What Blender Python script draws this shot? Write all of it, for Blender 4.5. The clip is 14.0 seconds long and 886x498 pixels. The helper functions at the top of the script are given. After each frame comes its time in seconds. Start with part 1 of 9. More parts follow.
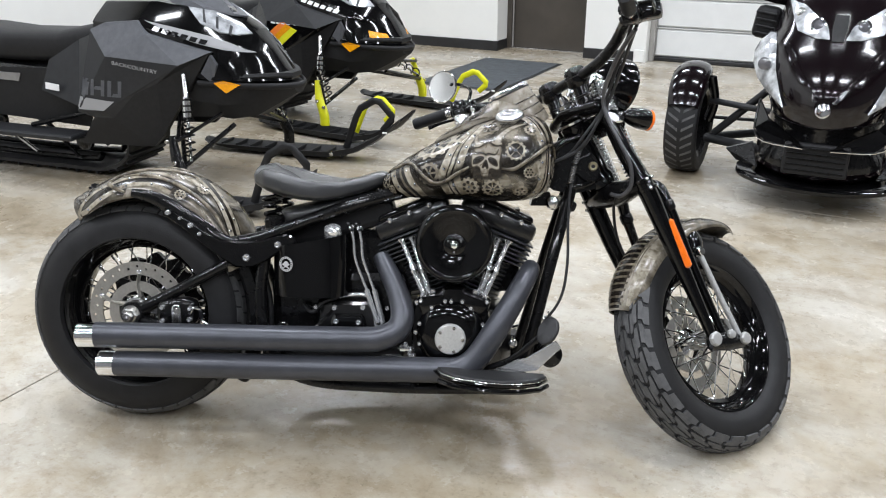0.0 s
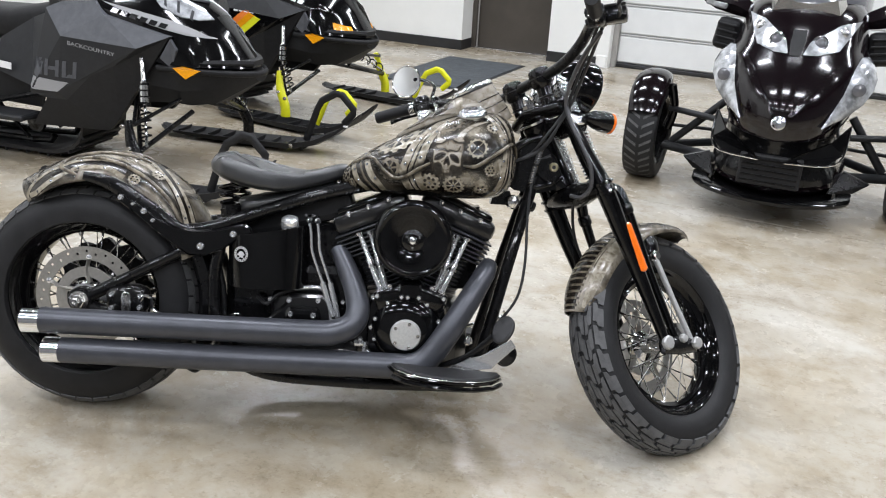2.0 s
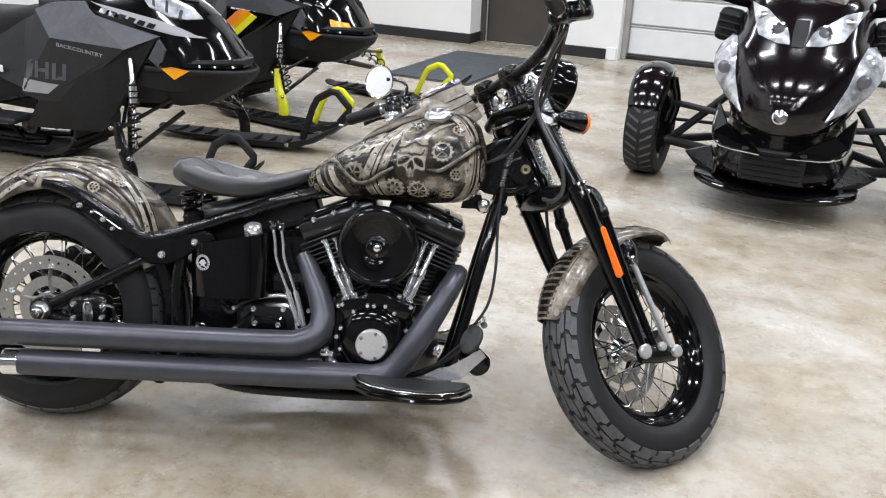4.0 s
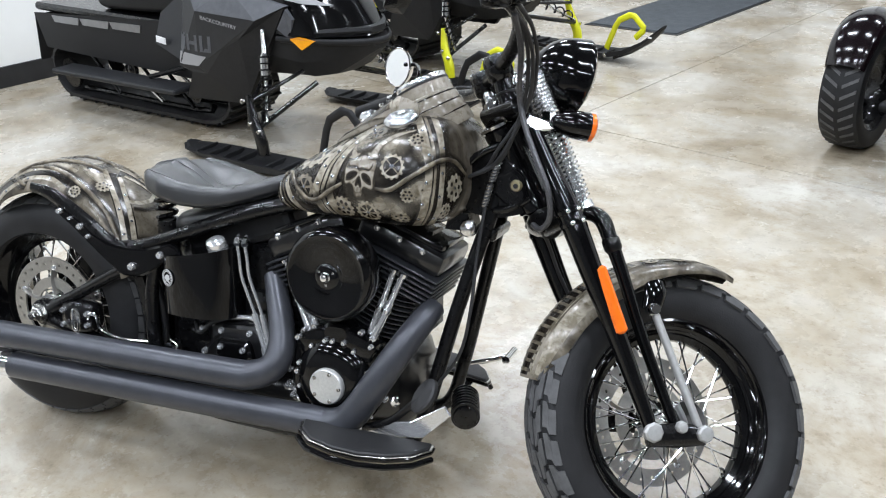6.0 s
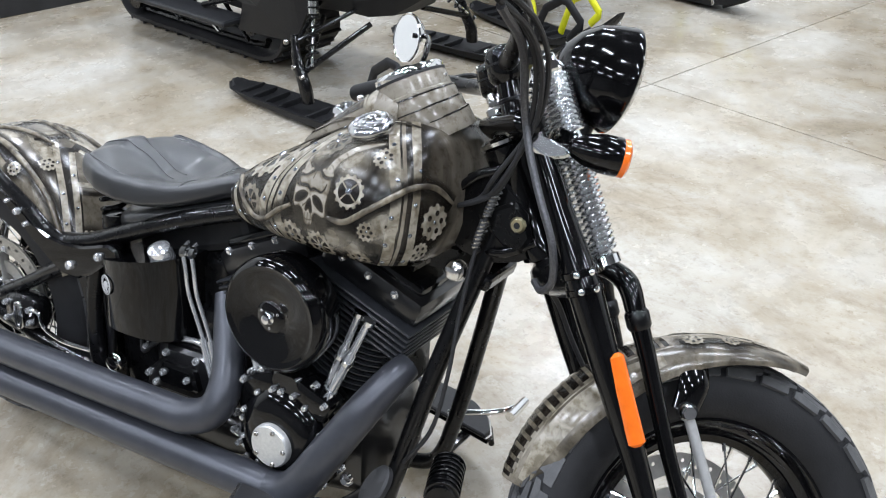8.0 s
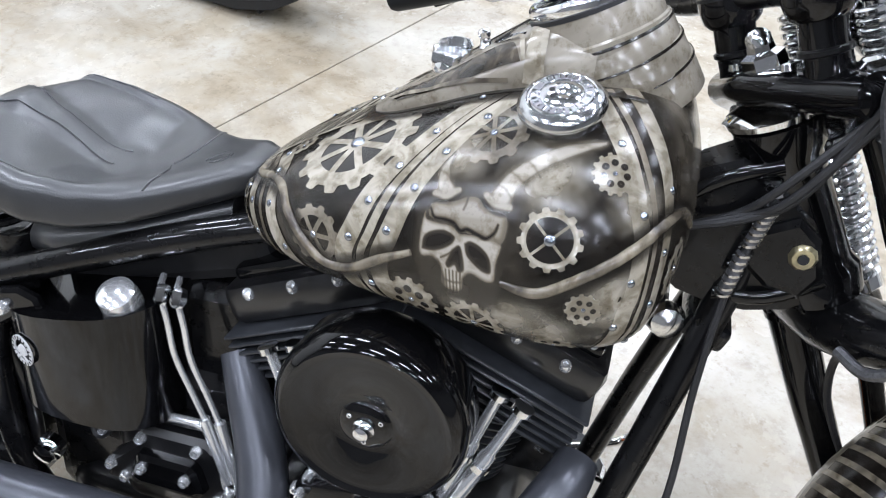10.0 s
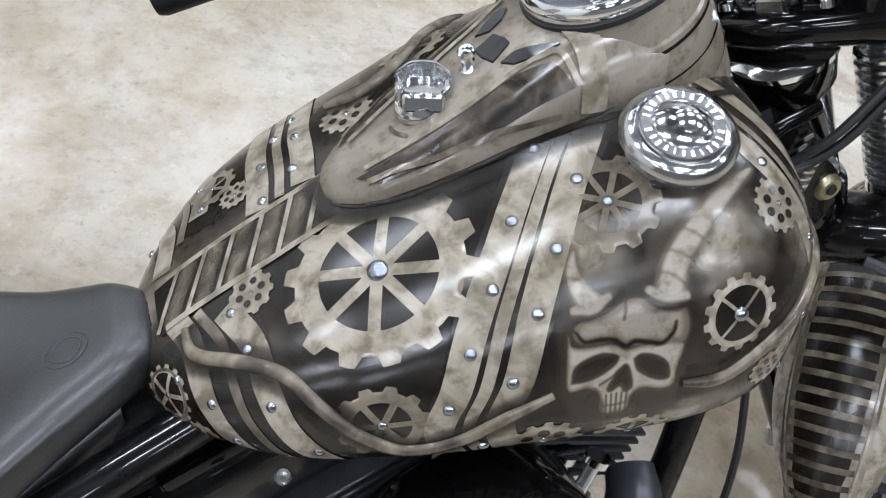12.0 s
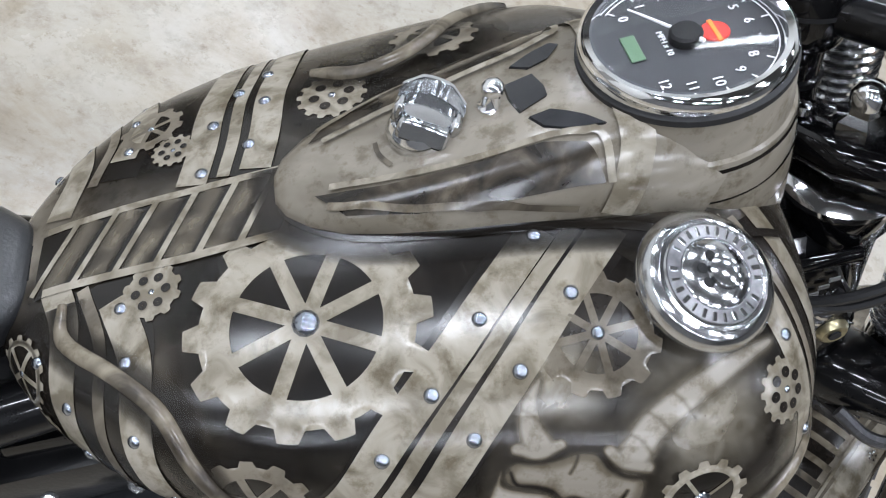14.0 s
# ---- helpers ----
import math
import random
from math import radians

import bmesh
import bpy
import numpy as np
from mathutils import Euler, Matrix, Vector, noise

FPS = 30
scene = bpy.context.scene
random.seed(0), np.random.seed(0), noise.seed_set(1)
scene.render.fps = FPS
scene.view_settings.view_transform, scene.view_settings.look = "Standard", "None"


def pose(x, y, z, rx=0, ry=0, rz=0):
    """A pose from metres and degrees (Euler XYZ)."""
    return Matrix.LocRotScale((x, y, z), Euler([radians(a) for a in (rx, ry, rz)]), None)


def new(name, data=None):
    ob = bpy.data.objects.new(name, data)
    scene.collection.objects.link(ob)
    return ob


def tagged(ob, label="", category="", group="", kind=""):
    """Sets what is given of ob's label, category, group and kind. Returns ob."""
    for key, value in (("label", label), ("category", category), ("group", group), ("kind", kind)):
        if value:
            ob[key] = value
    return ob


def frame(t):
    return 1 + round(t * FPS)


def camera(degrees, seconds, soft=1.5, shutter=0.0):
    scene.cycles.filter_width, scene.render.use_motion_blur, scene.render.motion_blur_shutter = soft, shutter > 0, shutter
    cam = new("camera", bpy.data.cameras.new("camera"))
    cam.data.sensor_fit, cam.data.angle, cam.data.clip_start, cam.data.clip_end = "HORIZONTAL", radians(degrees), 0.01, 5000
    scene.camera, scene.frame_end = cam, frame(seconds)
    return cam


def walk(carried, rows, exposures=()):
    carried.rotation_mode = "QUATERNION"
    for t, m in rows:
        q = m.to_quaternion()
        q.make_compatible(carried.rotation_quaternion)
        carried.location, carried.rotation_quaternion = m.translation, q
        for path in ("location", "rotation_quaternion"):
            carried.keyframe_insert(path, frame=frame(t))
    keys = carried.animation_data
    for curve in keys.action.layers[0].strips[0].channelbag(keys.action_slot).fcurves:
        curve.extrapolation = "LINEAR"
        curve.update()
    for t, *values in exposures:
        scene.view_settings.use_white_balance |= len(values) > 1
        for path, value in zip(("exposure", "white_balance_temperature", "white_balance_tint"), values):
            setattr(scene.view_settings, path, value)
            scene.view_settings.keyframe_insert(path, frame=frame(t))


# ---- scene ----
cam = camera(55.8, 14.0, soft=1.1)
METRES, EYE, TILT, LEAN, TURN = 3.3, 1.44, -22.2, 0.0, 0.0
ROWS = [
    (0.0, 0.0, 0.0, 0.0, -0.0, 0.0, 0.0),
    (0.5, -0.0014, 0.0024, -0.0015, -0.56, 0.03, -0.09),
    (1.0, -0.0011, 0.0034, -0.0007, -0.64, -0.13, -0.63),
    (1.5, -0.0039, 0.0074, -0.0006, -1.82, -0.22, -1.55),
    (2.0, -0.0012, 0.0034, -0.0018, -2.96, -0.07, -2.0),
    (2.5, 0.0003, 0.0002, -0.0008, -3.25, 0.18, -2.17),
    (3.0, 0.0013, 0.0003, -0.0008, -3.28, 0.8, -2.25),
    (5.5, 0.1991, 0.1344, 0.0593, 10.29, -4.08, -0.7),
    (6.0, 0.2521, 0.1801, 0.0791, 17.98, -5.44, -3.0),
    (6.5, 0.2889, 0.2208, 0.0931, 24.87, -8.96, -4.6),
    (7.0, 0.2995, 0.2681, 0.1109, 27.1, -10.38, -5.44),
    (9.5, 0.1237, 0.4281, 0.1452, 18.28, -16.48, -7.15),
    (10.0, 0.0714, 0.4721, 0.1514, 13.37, -21.31, -5.3),
    (10.5, 0.0082, 0.4947, 0.1639, 1.07, -21.12, -4.48),
    (11.0, -0.0195, 0.522, 0.1736, -10.59, -21.73, -2.2),
    (11.5, -0.036, 0.5555, 0.1785, -18.86, -24.54, 0.29),
    (12.0, -0.0478, 0.5716, 0.1775, -23.93, -31.11, 1.62),
    (12.5, -0.0418, 0.6016, 0.169, -24.53, -34.59, 1.11),
    (13.0, -0.0343, 0.6162, 0.1753, -21.62, -36.16, -3.66),
    (13.5, -0.0319, 0.618, 0.1817, -18.87, -37.84, -10.97),
    (14.0, -0.0346, 0.6132, 0.1863, -16.14, -39.22, -14.64),
]
walk(cam, [(t, pose(0, 0, EYE, TILT, LEAN, TURN) @ pose(METRES * x, METRES * y, METRES * z, 90 + pitch, roll, yaw)) for t, x, y, z, yaw, pitch, roll in ROWS],
     [(0.0, 0.12, 6480, 10), (2.0, 0.10, 6500, 11), (3.0, 0.10, 6600, 15), (5.5, 0.22, 6240, 9), (7.0, 0.21, 6220, 9), (9.5, 0.30, 6040, 12), (10.0, 0.42, 6060, 12), (10.5, 0.50, 6160, 11), (11.0, 0.02, 6280, 10), (11.5, -0.08, 6280, 10), (12.0, -0.12, 6270, 11), (12.5, -0.10, 6230, 11), (14.0, -0.18, 6230, 11)])

# ---- light ----
PHI = -27.5                     # turn of the building against the path's first view
ROOM = pose(0, 0, 0, 0, 0, PHI)
world = bpy.data.worlds.new("world")
scene.world = world
world.use_nodes = True
world.node_tree.nodes["Background"].inputs[0].default_value = (0.75, 0.85, 1.0, 1)
world.node_tree.nodes["Background"].inputs[1].default_value = 0.02
CEIL = 4.6
LAMPS = [(u, v) for v in (-3.2, -0.7, 1.8, 4.3, 6.8) for u in (-4.9, -2.6, -0.3, 2.0, 4.3)]
for u, v in LAMPS:
    lamp = bpy.data.lights.new("high_bay_light", "AREA")
    lamp.shape, lamp.size, lamp.size_y, lamp.energy, lamp.color = "RECTANGLE", 1.05, 0.22, 47.5, (0.890, 0.928, 1.0)
    ob = new("high_bay_light", lamp)
    ob.matrix_world = ROOM @ pose(u, v, CEIL - 0.115)
    tagged(ob, "white rectangular high bay ceiling light, switched on", "ceiling light", "high bay lights")
scene.view_settings.exposure = 0.0


# ---- materials ----
def mat(name, base=(0.5, 0.5, 0.5), rough=0.5, metal=0.0, coat=0.0, var=0.0, scale=20.0, bump=0.0, bscale=80.0, second=None, coat_rough=0.05, spec=0.5):
    """A surface with colour that varies by noise at two scales, and a fine relief."""
    m = bpy.data.materials.new(name)
    m.use_nodes = True
    nt = m.node_tree
    b = nt.nodes["Principled BSDF"]
    b.inputs["Base Color"].default_value = (*base, 1)
    b.inputs["Roughness"].default_value = rough
    b.inputs["Metallic"].default_value = metal
    b.inputs["Specular IOR Level"].default_value = spec
    b.inputs["Coat Weight"].default_value = coat
    b.inputs["Coat Roughness"].default_value = coat_rough
    tc = nt.nodes.new("ShaderNodeTexCoord")
    if var or second:
        n = nt.nodes.new("ShaderNodeTexNoise")
        n.inputs["Scale"].default_value, n.inputs["Detail"].default_value, n.inputs["Roughness"].default_value = scale, 8, 0.62
        nt.links.new(tc.outputs["Object"], n.inputs["Vector"])
        r = nt.nodes.new("ShaderNodeValToRGB")
        r.color_ramp.elements[0].position, r.color_ramp.elements[1].position = 0.36, 0.66
        lo = second or tuple(c * (1 - var) for c in base)
        hi = base if second else tuple(min(1, c * (1 + var)) for c in base)
        r.color_ramp.elements[0].color, r.color_ramp.elements[1].color = (*lo, 1), (*hi, 1)
        nt.links.new(n.outputs["Fac"], r.inputs["Fac"])
        nt.links.new(r.outputs["Color"], b.inputs["Base Color"])
        rr = nt.nodes.new("ShaderNodeMapRange")
        rr.inputs["To Min"].default_value, rr.inputs["To Max"].default_value = rough * 0.85, min(1, rough * 1.15)
        nt.links.new(n.outputs["Fac"], rr.inputs["Value"])
        nt.links.new(rr.outputs["Result"], b.inputs["Roughness"])
    if bump:
        n2 = nt.nodes.new("ShaderNodeTexNoise")
        n2.inputs["Scale"].default_value, n2.inputs["Detail"].default_value = bscale, 6
        nt.links.new(tc.outputs["Object"], n2.inputs["Vector"])
        bp = nt.nodes.new("ShaderNodeBump")
        bp.inputs["Strength"].default_value, bp.inputs["Distance"].default_value = bump, 0.002
        nt.links.new(n2.outputs["Fac"], bp.inputs["Height"])
        nt.links.new(bp.outputs["Normal"], b.inputs["Normal"])
    return m


def concrete():
    m = mat("polished_concrete", rough=0.3)
    nt = m.node_tree
    b = nt.nodes["Principled BSDF"]
    tc = nt.nodes.new("ShaderNodeTexCoord")

    def noi(scale, detail, rough, distort=0.0):
        n = nt.nodes.new("ShaderNodeTexNoise")
        n.inputs["Scale"].default_value, n.inputs["Detail"].default_value = scale, detail
        n.inputs["Roughness"].default_value, n.inputs["Distortion"].default_value = rough, distort
        nt.links.new(tc.outputs["Object"], n.inputs["Vector"])
        return n

    def ramp(src, stops):
        r = nt.nodes.new("ShaderNodeValToRGB")
        e = r.color_ramp.elements
        e[0].position, e[0].color = stops[0][0], (*stops[0][1], 1)
        e[1].position, e[1].color = stops[-1][0], (*stops[-1][1], 1)
        for p, c in stops[1:-1]:
            k = e.new(p)
            k.color = (*c, 1)
        nt.links.new(src.outputs["Fac"], r.inputs["Fac"])
        return r

    def mix(a, c, fac, kind="MIX"):
        x = nt.nodes.new("ShaderNodeMix")
        x.data_type, x.blend_type = "RGBA", kind
        if isinstance(fac, float):
            x.inputs["Factor"].default_value = fac
        else:
            nt.links.new(fac, x.inputs["Factor"])
        nt.links.new(a.outputs[0] if "Color" not in a.outputs else a.outputs["Color"], x.inputs[6])
        nt.links.new(c.outputs["Color"], x.inputs[7])
        return x.outputs[2]
    big = ramp(noi(0.9, 7, 0.58, 0.25), [(0.30, (0.300, 0.258, 0.192)), (0.44, (0.425, 0.388, 0.320)), (0.58, (0.525, 0.498, 0.442)), (0.76, (0.590, 0.570, 0.520))])
    # stains drawn out along the trowel's sweep
    fine_noise = noi(3.2, 15, 0.74, 0.5)
    lay = nt.nodes.new("ShaderNodeMapping")
    lay.inputs["Rotation"].default_value, lay.inputs["Scale"].default_value = (0, 0, radians(-4)), (0.72, 1.12, 1)
    nt.links.new(tc.outputs["Object"], lay.inputs["Vector"])
    nt.links.new(lay.outputs["Vector"], fine_noise.inputs["Vector"])
    fine = ramp(fine_noise, [(0.34, (0.50, 0.44, 0.36)), (0.44, (0.76, 0.71, 0.64)), (0.53, (0.94, 0.93, 0.905)), (0.64, (1.0, 1.0, 1.0))])
    one = mix(big, fine, 0.62, "MULTIPLY")
    grit = ramp(noi(15.0, 14, 0.76), [(0.36, (0.66, 0.63, 0.585)), (0.50, (0.97, 0.965, 0.955)), (0.62, (1.0, 1.0, 1.0))])
    patch = ramp(noi(1.7, 9, 0.66, 0.35), [(0.44, (1.0, 1.0, 1.0)), (0.55, (0.87, 0.82, 0.735)), (0.67, (0.66, 0.585, 0.47))])
    speck = ramp(noi(38.0, 6, 0.75), [(0.30, (0.62, 0.58, 0.52)), (0.44, (1, 1, 1)), (0.9, (1, 1, 1))])
    x = nt.nodes.new("ShaderNodeMix")
    x.data_type, x.blend_type = "RGBA", "MULTIPLY"
    x.inputs["Factor"].default_value = 0.85
    two = nt.nodes.new("ShaderNodeMix")
    two.data_type, two.blend_type = "RGBA", "MULTIPLY"
    two.inputs["Factor"].default_value = 0.65
    nt.links.new(one, two.inputs[6])
    nt.links.new(grit.outputs["Color"], two.inputs[7])
    three = nt.nodes.new("ShaderNodeMix")
    three.data_type, three.blend_type = "RGBA", "MULTIPLY"
    three.inputs["Factor"].default_value = 0.85
    nt.links.new(two.outputs[2], three.inputs[6])
    nt.links.new(patch.outputs["Color"], three.inputs[7])
    nt.links.new(three.outputs[2], x.inputs[6])
    nt.links.new(speck.outputs["Color"], x.inputs[7])
    # hairline crazing
    wob = noi(3.0, 4, 0.6)
    add = nt.nodes.new("ShaderNodeMixRGB")
    add.blend_type = "ADD"
    add.inputs["Fac"].default_value = 0.25
    nt.links.new(tc.outputs["Object"], add.inputs["Color1"])
    nt.links.new(wob.outputs["Color"], add.inputs["Color2"])
    vo = nt.nodes.new("ShaderNodeTexVoronoi")
    vo.feature = "DISTANCE_TO_EDGE"
    vo.inputs["Scale"].default_value = 2.1
    nt.links.new(add.outputs["Color"], vo.inputs["Vector"])
    vr = nt.nodes.new("ShaderNodeValToRGB")
    vr.color_ramp.elements[0].position, vr.color_ramp.elements[0].color = 0.0, (0.80, 0.77, 0.72, 1)
    vr.color_ramp.elements[1].position, vr.color_ramp.elements[1].color = 0.009, (1, 1, 1, 1)
    nt.links.new(vo.outputs["Distance"], vr.inputs["Fac"])
    y = nt.nodes.new("ShaderNodeMix")
    y.data_type, y.blend_type = "RGBA", "MULTIPLY"
    gate = noi(0.7, 3, 0.5)
    gr = nt.nodes.new("ShaderNodeMapRange")
    gr.inputs["From Min"].default_value, gr.inputs["From Max"].default_value, gr.inputs["To Max"].default_value = 0.50, 0.66, 0.7
    nt.links.new(gate.outputs["Fac"], gr.inputs["Value"])
    nt.links.new(gr.outputs["Result"], y.inputs["Factor"])
    nt.links.new(x.outputs[2], y.inputs[6])
    nt.links.new(vr.outputs["Color"], y.inputs[7])
    nt.links.new(y.outputs[2], b.inputs["Base Color"])
    rn = noi(3.0, 8, 0.7)
    rr = nt.nodes.new("ShaderNodeMapRange")
    rr.inputs["From Min"].default_value, rr.inputs["From Max"].default_value = 0.3, 0.7
    rr.inputs["To Min"].default_value, rr.inputs["To Max"].default_value = 0.18, 0.34
    nt.links.new(rn.outputs["Fac"], rr.inputs["Value"])
    nt.links.new(rr.outputs["Result"], b.inputs["Roughness"])
    bp = nt.nodes.new("ShaderNodeBump")
    bp.inputs["Strength"].default_value, bp.inputs["Distance"].default_value = 0.12, 0.004
    nt.links.new(noi(7.0, 10, 0.7).outputs["Fac"], bp.inputs["Height"])
    nt.links.new(bp.outputs["Normal"], b.inputs["Normal"])
    return m


CONCRETE = concrete()
WALL = mat("white_wall_paint", (0.80, 0.80, 0.77), 0.6, var=0.02, scale=3, bump=0.05, bscale=60)
CEILING = mat("ceiling_paint", (0.05, 0.05, 0.052), 0.8, var=0.1, scale=2)
FAR_WALL = mat("unseen_wall_grey", (0.17, 0.17, 0.17), 0.7, var=0.06, scale=3)
RUBBER_BASE = mat("black_rubber_base", (0.016, 0.016, 0.017), 0.5, var=0.3, scale=8)
BRONZE = mat("dark_bronze_paint", (0.060, 0.051, 0.041), 0.45, var=0.12, scale=4, bump=0.05)
STEEL_TRIM = mat("grey_painted_steel", (0.34, 0.33, 0.31), 0.45, var=0.08, scale=9)
RIB = mat("pale_grey_rib_paint", (0.52, 0.52, 0.51), 0.45, var=0.05, scale=8)
PANEL = mat("white_door_panel", (0.74, 0.75, 0.74), 0.4, var=0.03, scale=5)
MAT_FLOOR = mat("grey_mat", (0.06, 0.068, 0.075), 0.9, var=0.25, scale=14, bump=0.6, bscale=300)
GLOSS = mat("black_gloss_paint", (0.0025, 0.0025, 0.0028), 0.15, coat=0.7, coat_rough=0.045, var=0.2, scale=30, spec=0.06)
BLACK = mat("black_powder_coat", (0.004, 0.004, 0.0044), 0.28, coat=0.55, var=0.25, scale=60, coat_rough=0.06, spec=0.10)
ENGINE = mat("satin_black_engine_enamel", (0.0055, 0.0055, 0.006), 0.30, spec=0.4, coat=0.6, coat_rough=0.10, var=0.3, scale=40, bump=0.12, bscale=420)
MATTE = mat("matte_black_plastic", (0.013, 0.013, 0.0138), 0.5, var=0.2, scale=40, bump=0.15, bscale=500, spec=0.25)
CHROME = mat("chrome", (0.86, 0.87, 0.88), 0.08, metal=1.0, var=0.02, scale=50)
BRIGHT = mat("bright_plated_steel", (0.80, 0.81, 0.82), 0.17, metal=0.80, var=0.06, scale=120)
STEEL = mat("brushed_steel", (0.56, 0.55, 0.53), 0.25, metal=1.0, var=0.12, scale=60)
SPRING = mat("bright_spring_chrome", (0.82, 0.83, 0.84), 0.17, metal=0.95, var=0.05, scale=90)
DISC = mat("pale_ground_steel", (0.47, 0.455, 0.42), 0.33, metal=0.8, var=0.08, scale=120)
ROD = mat("silver_cast_rod", (0.46, 0.46, 0.45), 0.38, metal=0.45, var=0.08, scale=80)
ALU = mat("polished_aluminium", (0.75, 0.75, 0.74), 0.18, metal=1.0, var=0.06, scale=70)
TYRE = mat("tyre_rubber", (0.0095, 0.0095, 0.0103), 0.55, var=0.3, scale=24, bump=0.25, bscale=300, spec=0.35)
LEATHER = mat("grey_leather", (0.015, 0.0160, 0.0176), 0.44, coat=0.8, coat_rough=0.30, var=0.15, scale=25, bump=0.3, bscale=420)
EXHAUST = mat("grey_ceramic_coat", (0.066, 0.069, 0.080), 0.32, metal=0.45, var=0.12, scale=18, bump=0.08, bscale=300)
TREAD = mat("worn_tread_rubber", (0.072, 0.072, 0.073), 0.6, var=0.25, scale=30, bump=0.2, bscale=300)
FIN = mat("black_fin_edges", (0.030, 0.032, 0.036), 0.30, spec=0.5, var=0.2, scale=60)
BRASS = mat("brass_plug", (0.56, 0.50, 0.32), 0.3, metal=0.9, var=0.1, scale=150)
TIMING = mat("brushed_cover_steel", (0.66, 0.66, 0.64), 0.36, metal=0.55, var=0.08, scale=160)
RUBBER = mat("black_rubber", (0.014, 0.014, 0.015), 0.55, var=0.2, scale=50, bump=0.2, bscale=300)
HOSE = mat("braided_hose", (0.10, 0.10, 0.105), 0.4, metal=0.6, var=0.3, scale=300)
AMBER = mat("amber_plastic", (0.85, 0.16, 0.01), 0.18, coat=0.6, var=0.08, scale=60)
AMBER_Y = mat("yellow_reflector", (0.85, 0.34, 0.005), 0.22, coat=0.5, var=0.08, scale=60)
YELLOW = mat("fluorescent_yellow_plastic", (0.72, 0.72, 0.01), 0.45, var=0.06, scale=20)
SLATE = mat("slate_grey_plastic", (0.085, 0.088, 0.097), 0.42, spec=0.3, var=0.12, scale=25)
CHARCOAL = mat("charcoal_plastic", (0.020, 0.0208, 0.0228), 0.42, spec=0.3, var=0.15, scale=25, bump=0.1, bscale=400)
LETTER = mat("light_grey_print", (0.30, 0.30, 0.305), 0.5)
PRINT = mat("pale_print", (0.48, 0.48, 0.48), 0.5)
WHITE = mat("white_print", (0.8, 0.8, 0.8), 0.5)
ORANGE = mat("orange_print", (0.8, 0.20, 0.02), 0.4)
LENS = mat("clear_lamp_lens", (0.44, 0.455, 0.47), 0.18, metal=0.35, coat=1.0, var=0.5, scale=17)
RED = mat("red_lamp_plastic", (0.55, 0.012, 0.012), 0.2, coat=0.7, var=0.1, scale=40)
PLUM = mat("dark_plum_metallic", (0.0046, 0.0024, 0.0034), 0.16, spec=0.1, coat=0.85, coat_rough=0.10, var=0.3, scale=200)
SMOKE = mat("smoked_windscreen", (0.10, 0.10, 0.11), 0.06, coat=1.0)
SATIN_STEM = mat("polished_bracket", (0.70, 0.71, 0.72), 0.16, metal=1.0, var=0.04, scale=90)
TUNNEL = mat("aluminium_tunnel", (0.40, 0.40, 0.41), 0.35, metal=0.9, var=0.1, scale=15)


from mathutils.bvhtree import BVHTree


# ---- builders ----
def part(name, bm, material, parent=None, label="", smooth=True, auto=40):
    me = bpy.data.meshes.new(name)
    bmesh.ops.recalc_face_normals(bm, faces=bm.faces)
    for f in bm.faces:
        f.smooth = smooth
    if smooth:
        lim = radians(auto)
        for e in bm.edges:
            if len(e.link_faces) == 2 and e.calc_face_angle(0) > lim:
                e.smooth = False
    bm.to_mesh(me)
    bm.free()
    me.materials.append(material)
    ob = new(name, me)
    if parent is not None:
        ob.parent = parent
    if label:
        ob["label"] = label
    return ob


def thing(name, m, label, category, group="", kind=""):
    ob = new(name)
    ob.empty_display_size = 0.1
    ob.matrix_world = m
    return tagged(ob, label, category, group, kind)


def skin(bm, rings, closed=True, cap=True):
    """Faces between rings of points of equal count."""
    vs = [[bm.verts.new(p) for p in r] for r in rings]
    n = len(vs[0])
    for a, b in zip(vs, vs[1:]):
        for i in range(n if closed else n - 1):
            j = (i + 1) % n
            bm.faces.new((a[i], a[j], b[j], b[i]))
    if cap and closed:
        bm.faces.new(vs[0][::-1])
        bm.faces.new(vs[-1])
    return vs


def smooth_path(pts, k=6):
    """Catmull-Rom through the points."""
    P = [Vector(p) for p in pts]
    P = [P[0] * 2 - P[1]] + P + [P[-1] * 2 - P[-2]]
    out = []
    for i in range(1, len(P) - 2):
        a, b, c, d = P[i - 1:i + 3]
        for s in range(k):
            t = s / k
            out.append(0.5 * ((2 * b) + (c - a) * t + (2 * a - 5 * b + 4 * c - d) * t * t + (3 * b - a - 3 * c + d) * t ** 3))
    out.append(P[-2])
    return out


def sweep(bm, path, radii, seg=12, flat=1.0, side=None):
    """A round (or flattened) bar along a path."""
    P = [Vector(p) for p in path]
    n = len(P)
    if not isinstance(radii, (list, tuple)):
        radii = [radii] * n
    elif len(radii) != n:
        radii = [float(v) for v in np.interp(np.linspace(0, 1, n), np.linspace(0, 1, len(radii)), radii)]
    prev = None
    rings = []
    for i in range(n):
        t = (P[min(i + 1, n - 1)] - P[max(i - 1, 0)]).normalized()
        if prev is None:
            u = Vector(side) if side else (Vector((0, 0, 1)) if abs(t.z) < 0.9 else Vector((1, 0, 0)))
        else:
            u = prev
        u = (u - t * u.dot(t)).normalized()
        prev = u
        w = t.cross(u)
        rings.append([P[i] + radii[i] * (math.cos(a) * u + flat * math.sin(a) * w) for a in (2 * math.pi * k / seg for k in range(seg))])
    skin(bm, rings)
    return bm


def bar(path, r, seg=12, k=0, flat=1.0, side=None):
    bm = bmesh.new()
    return sweep(bm, smooth_path(path, k) if k else path, r, seg, flat, side)


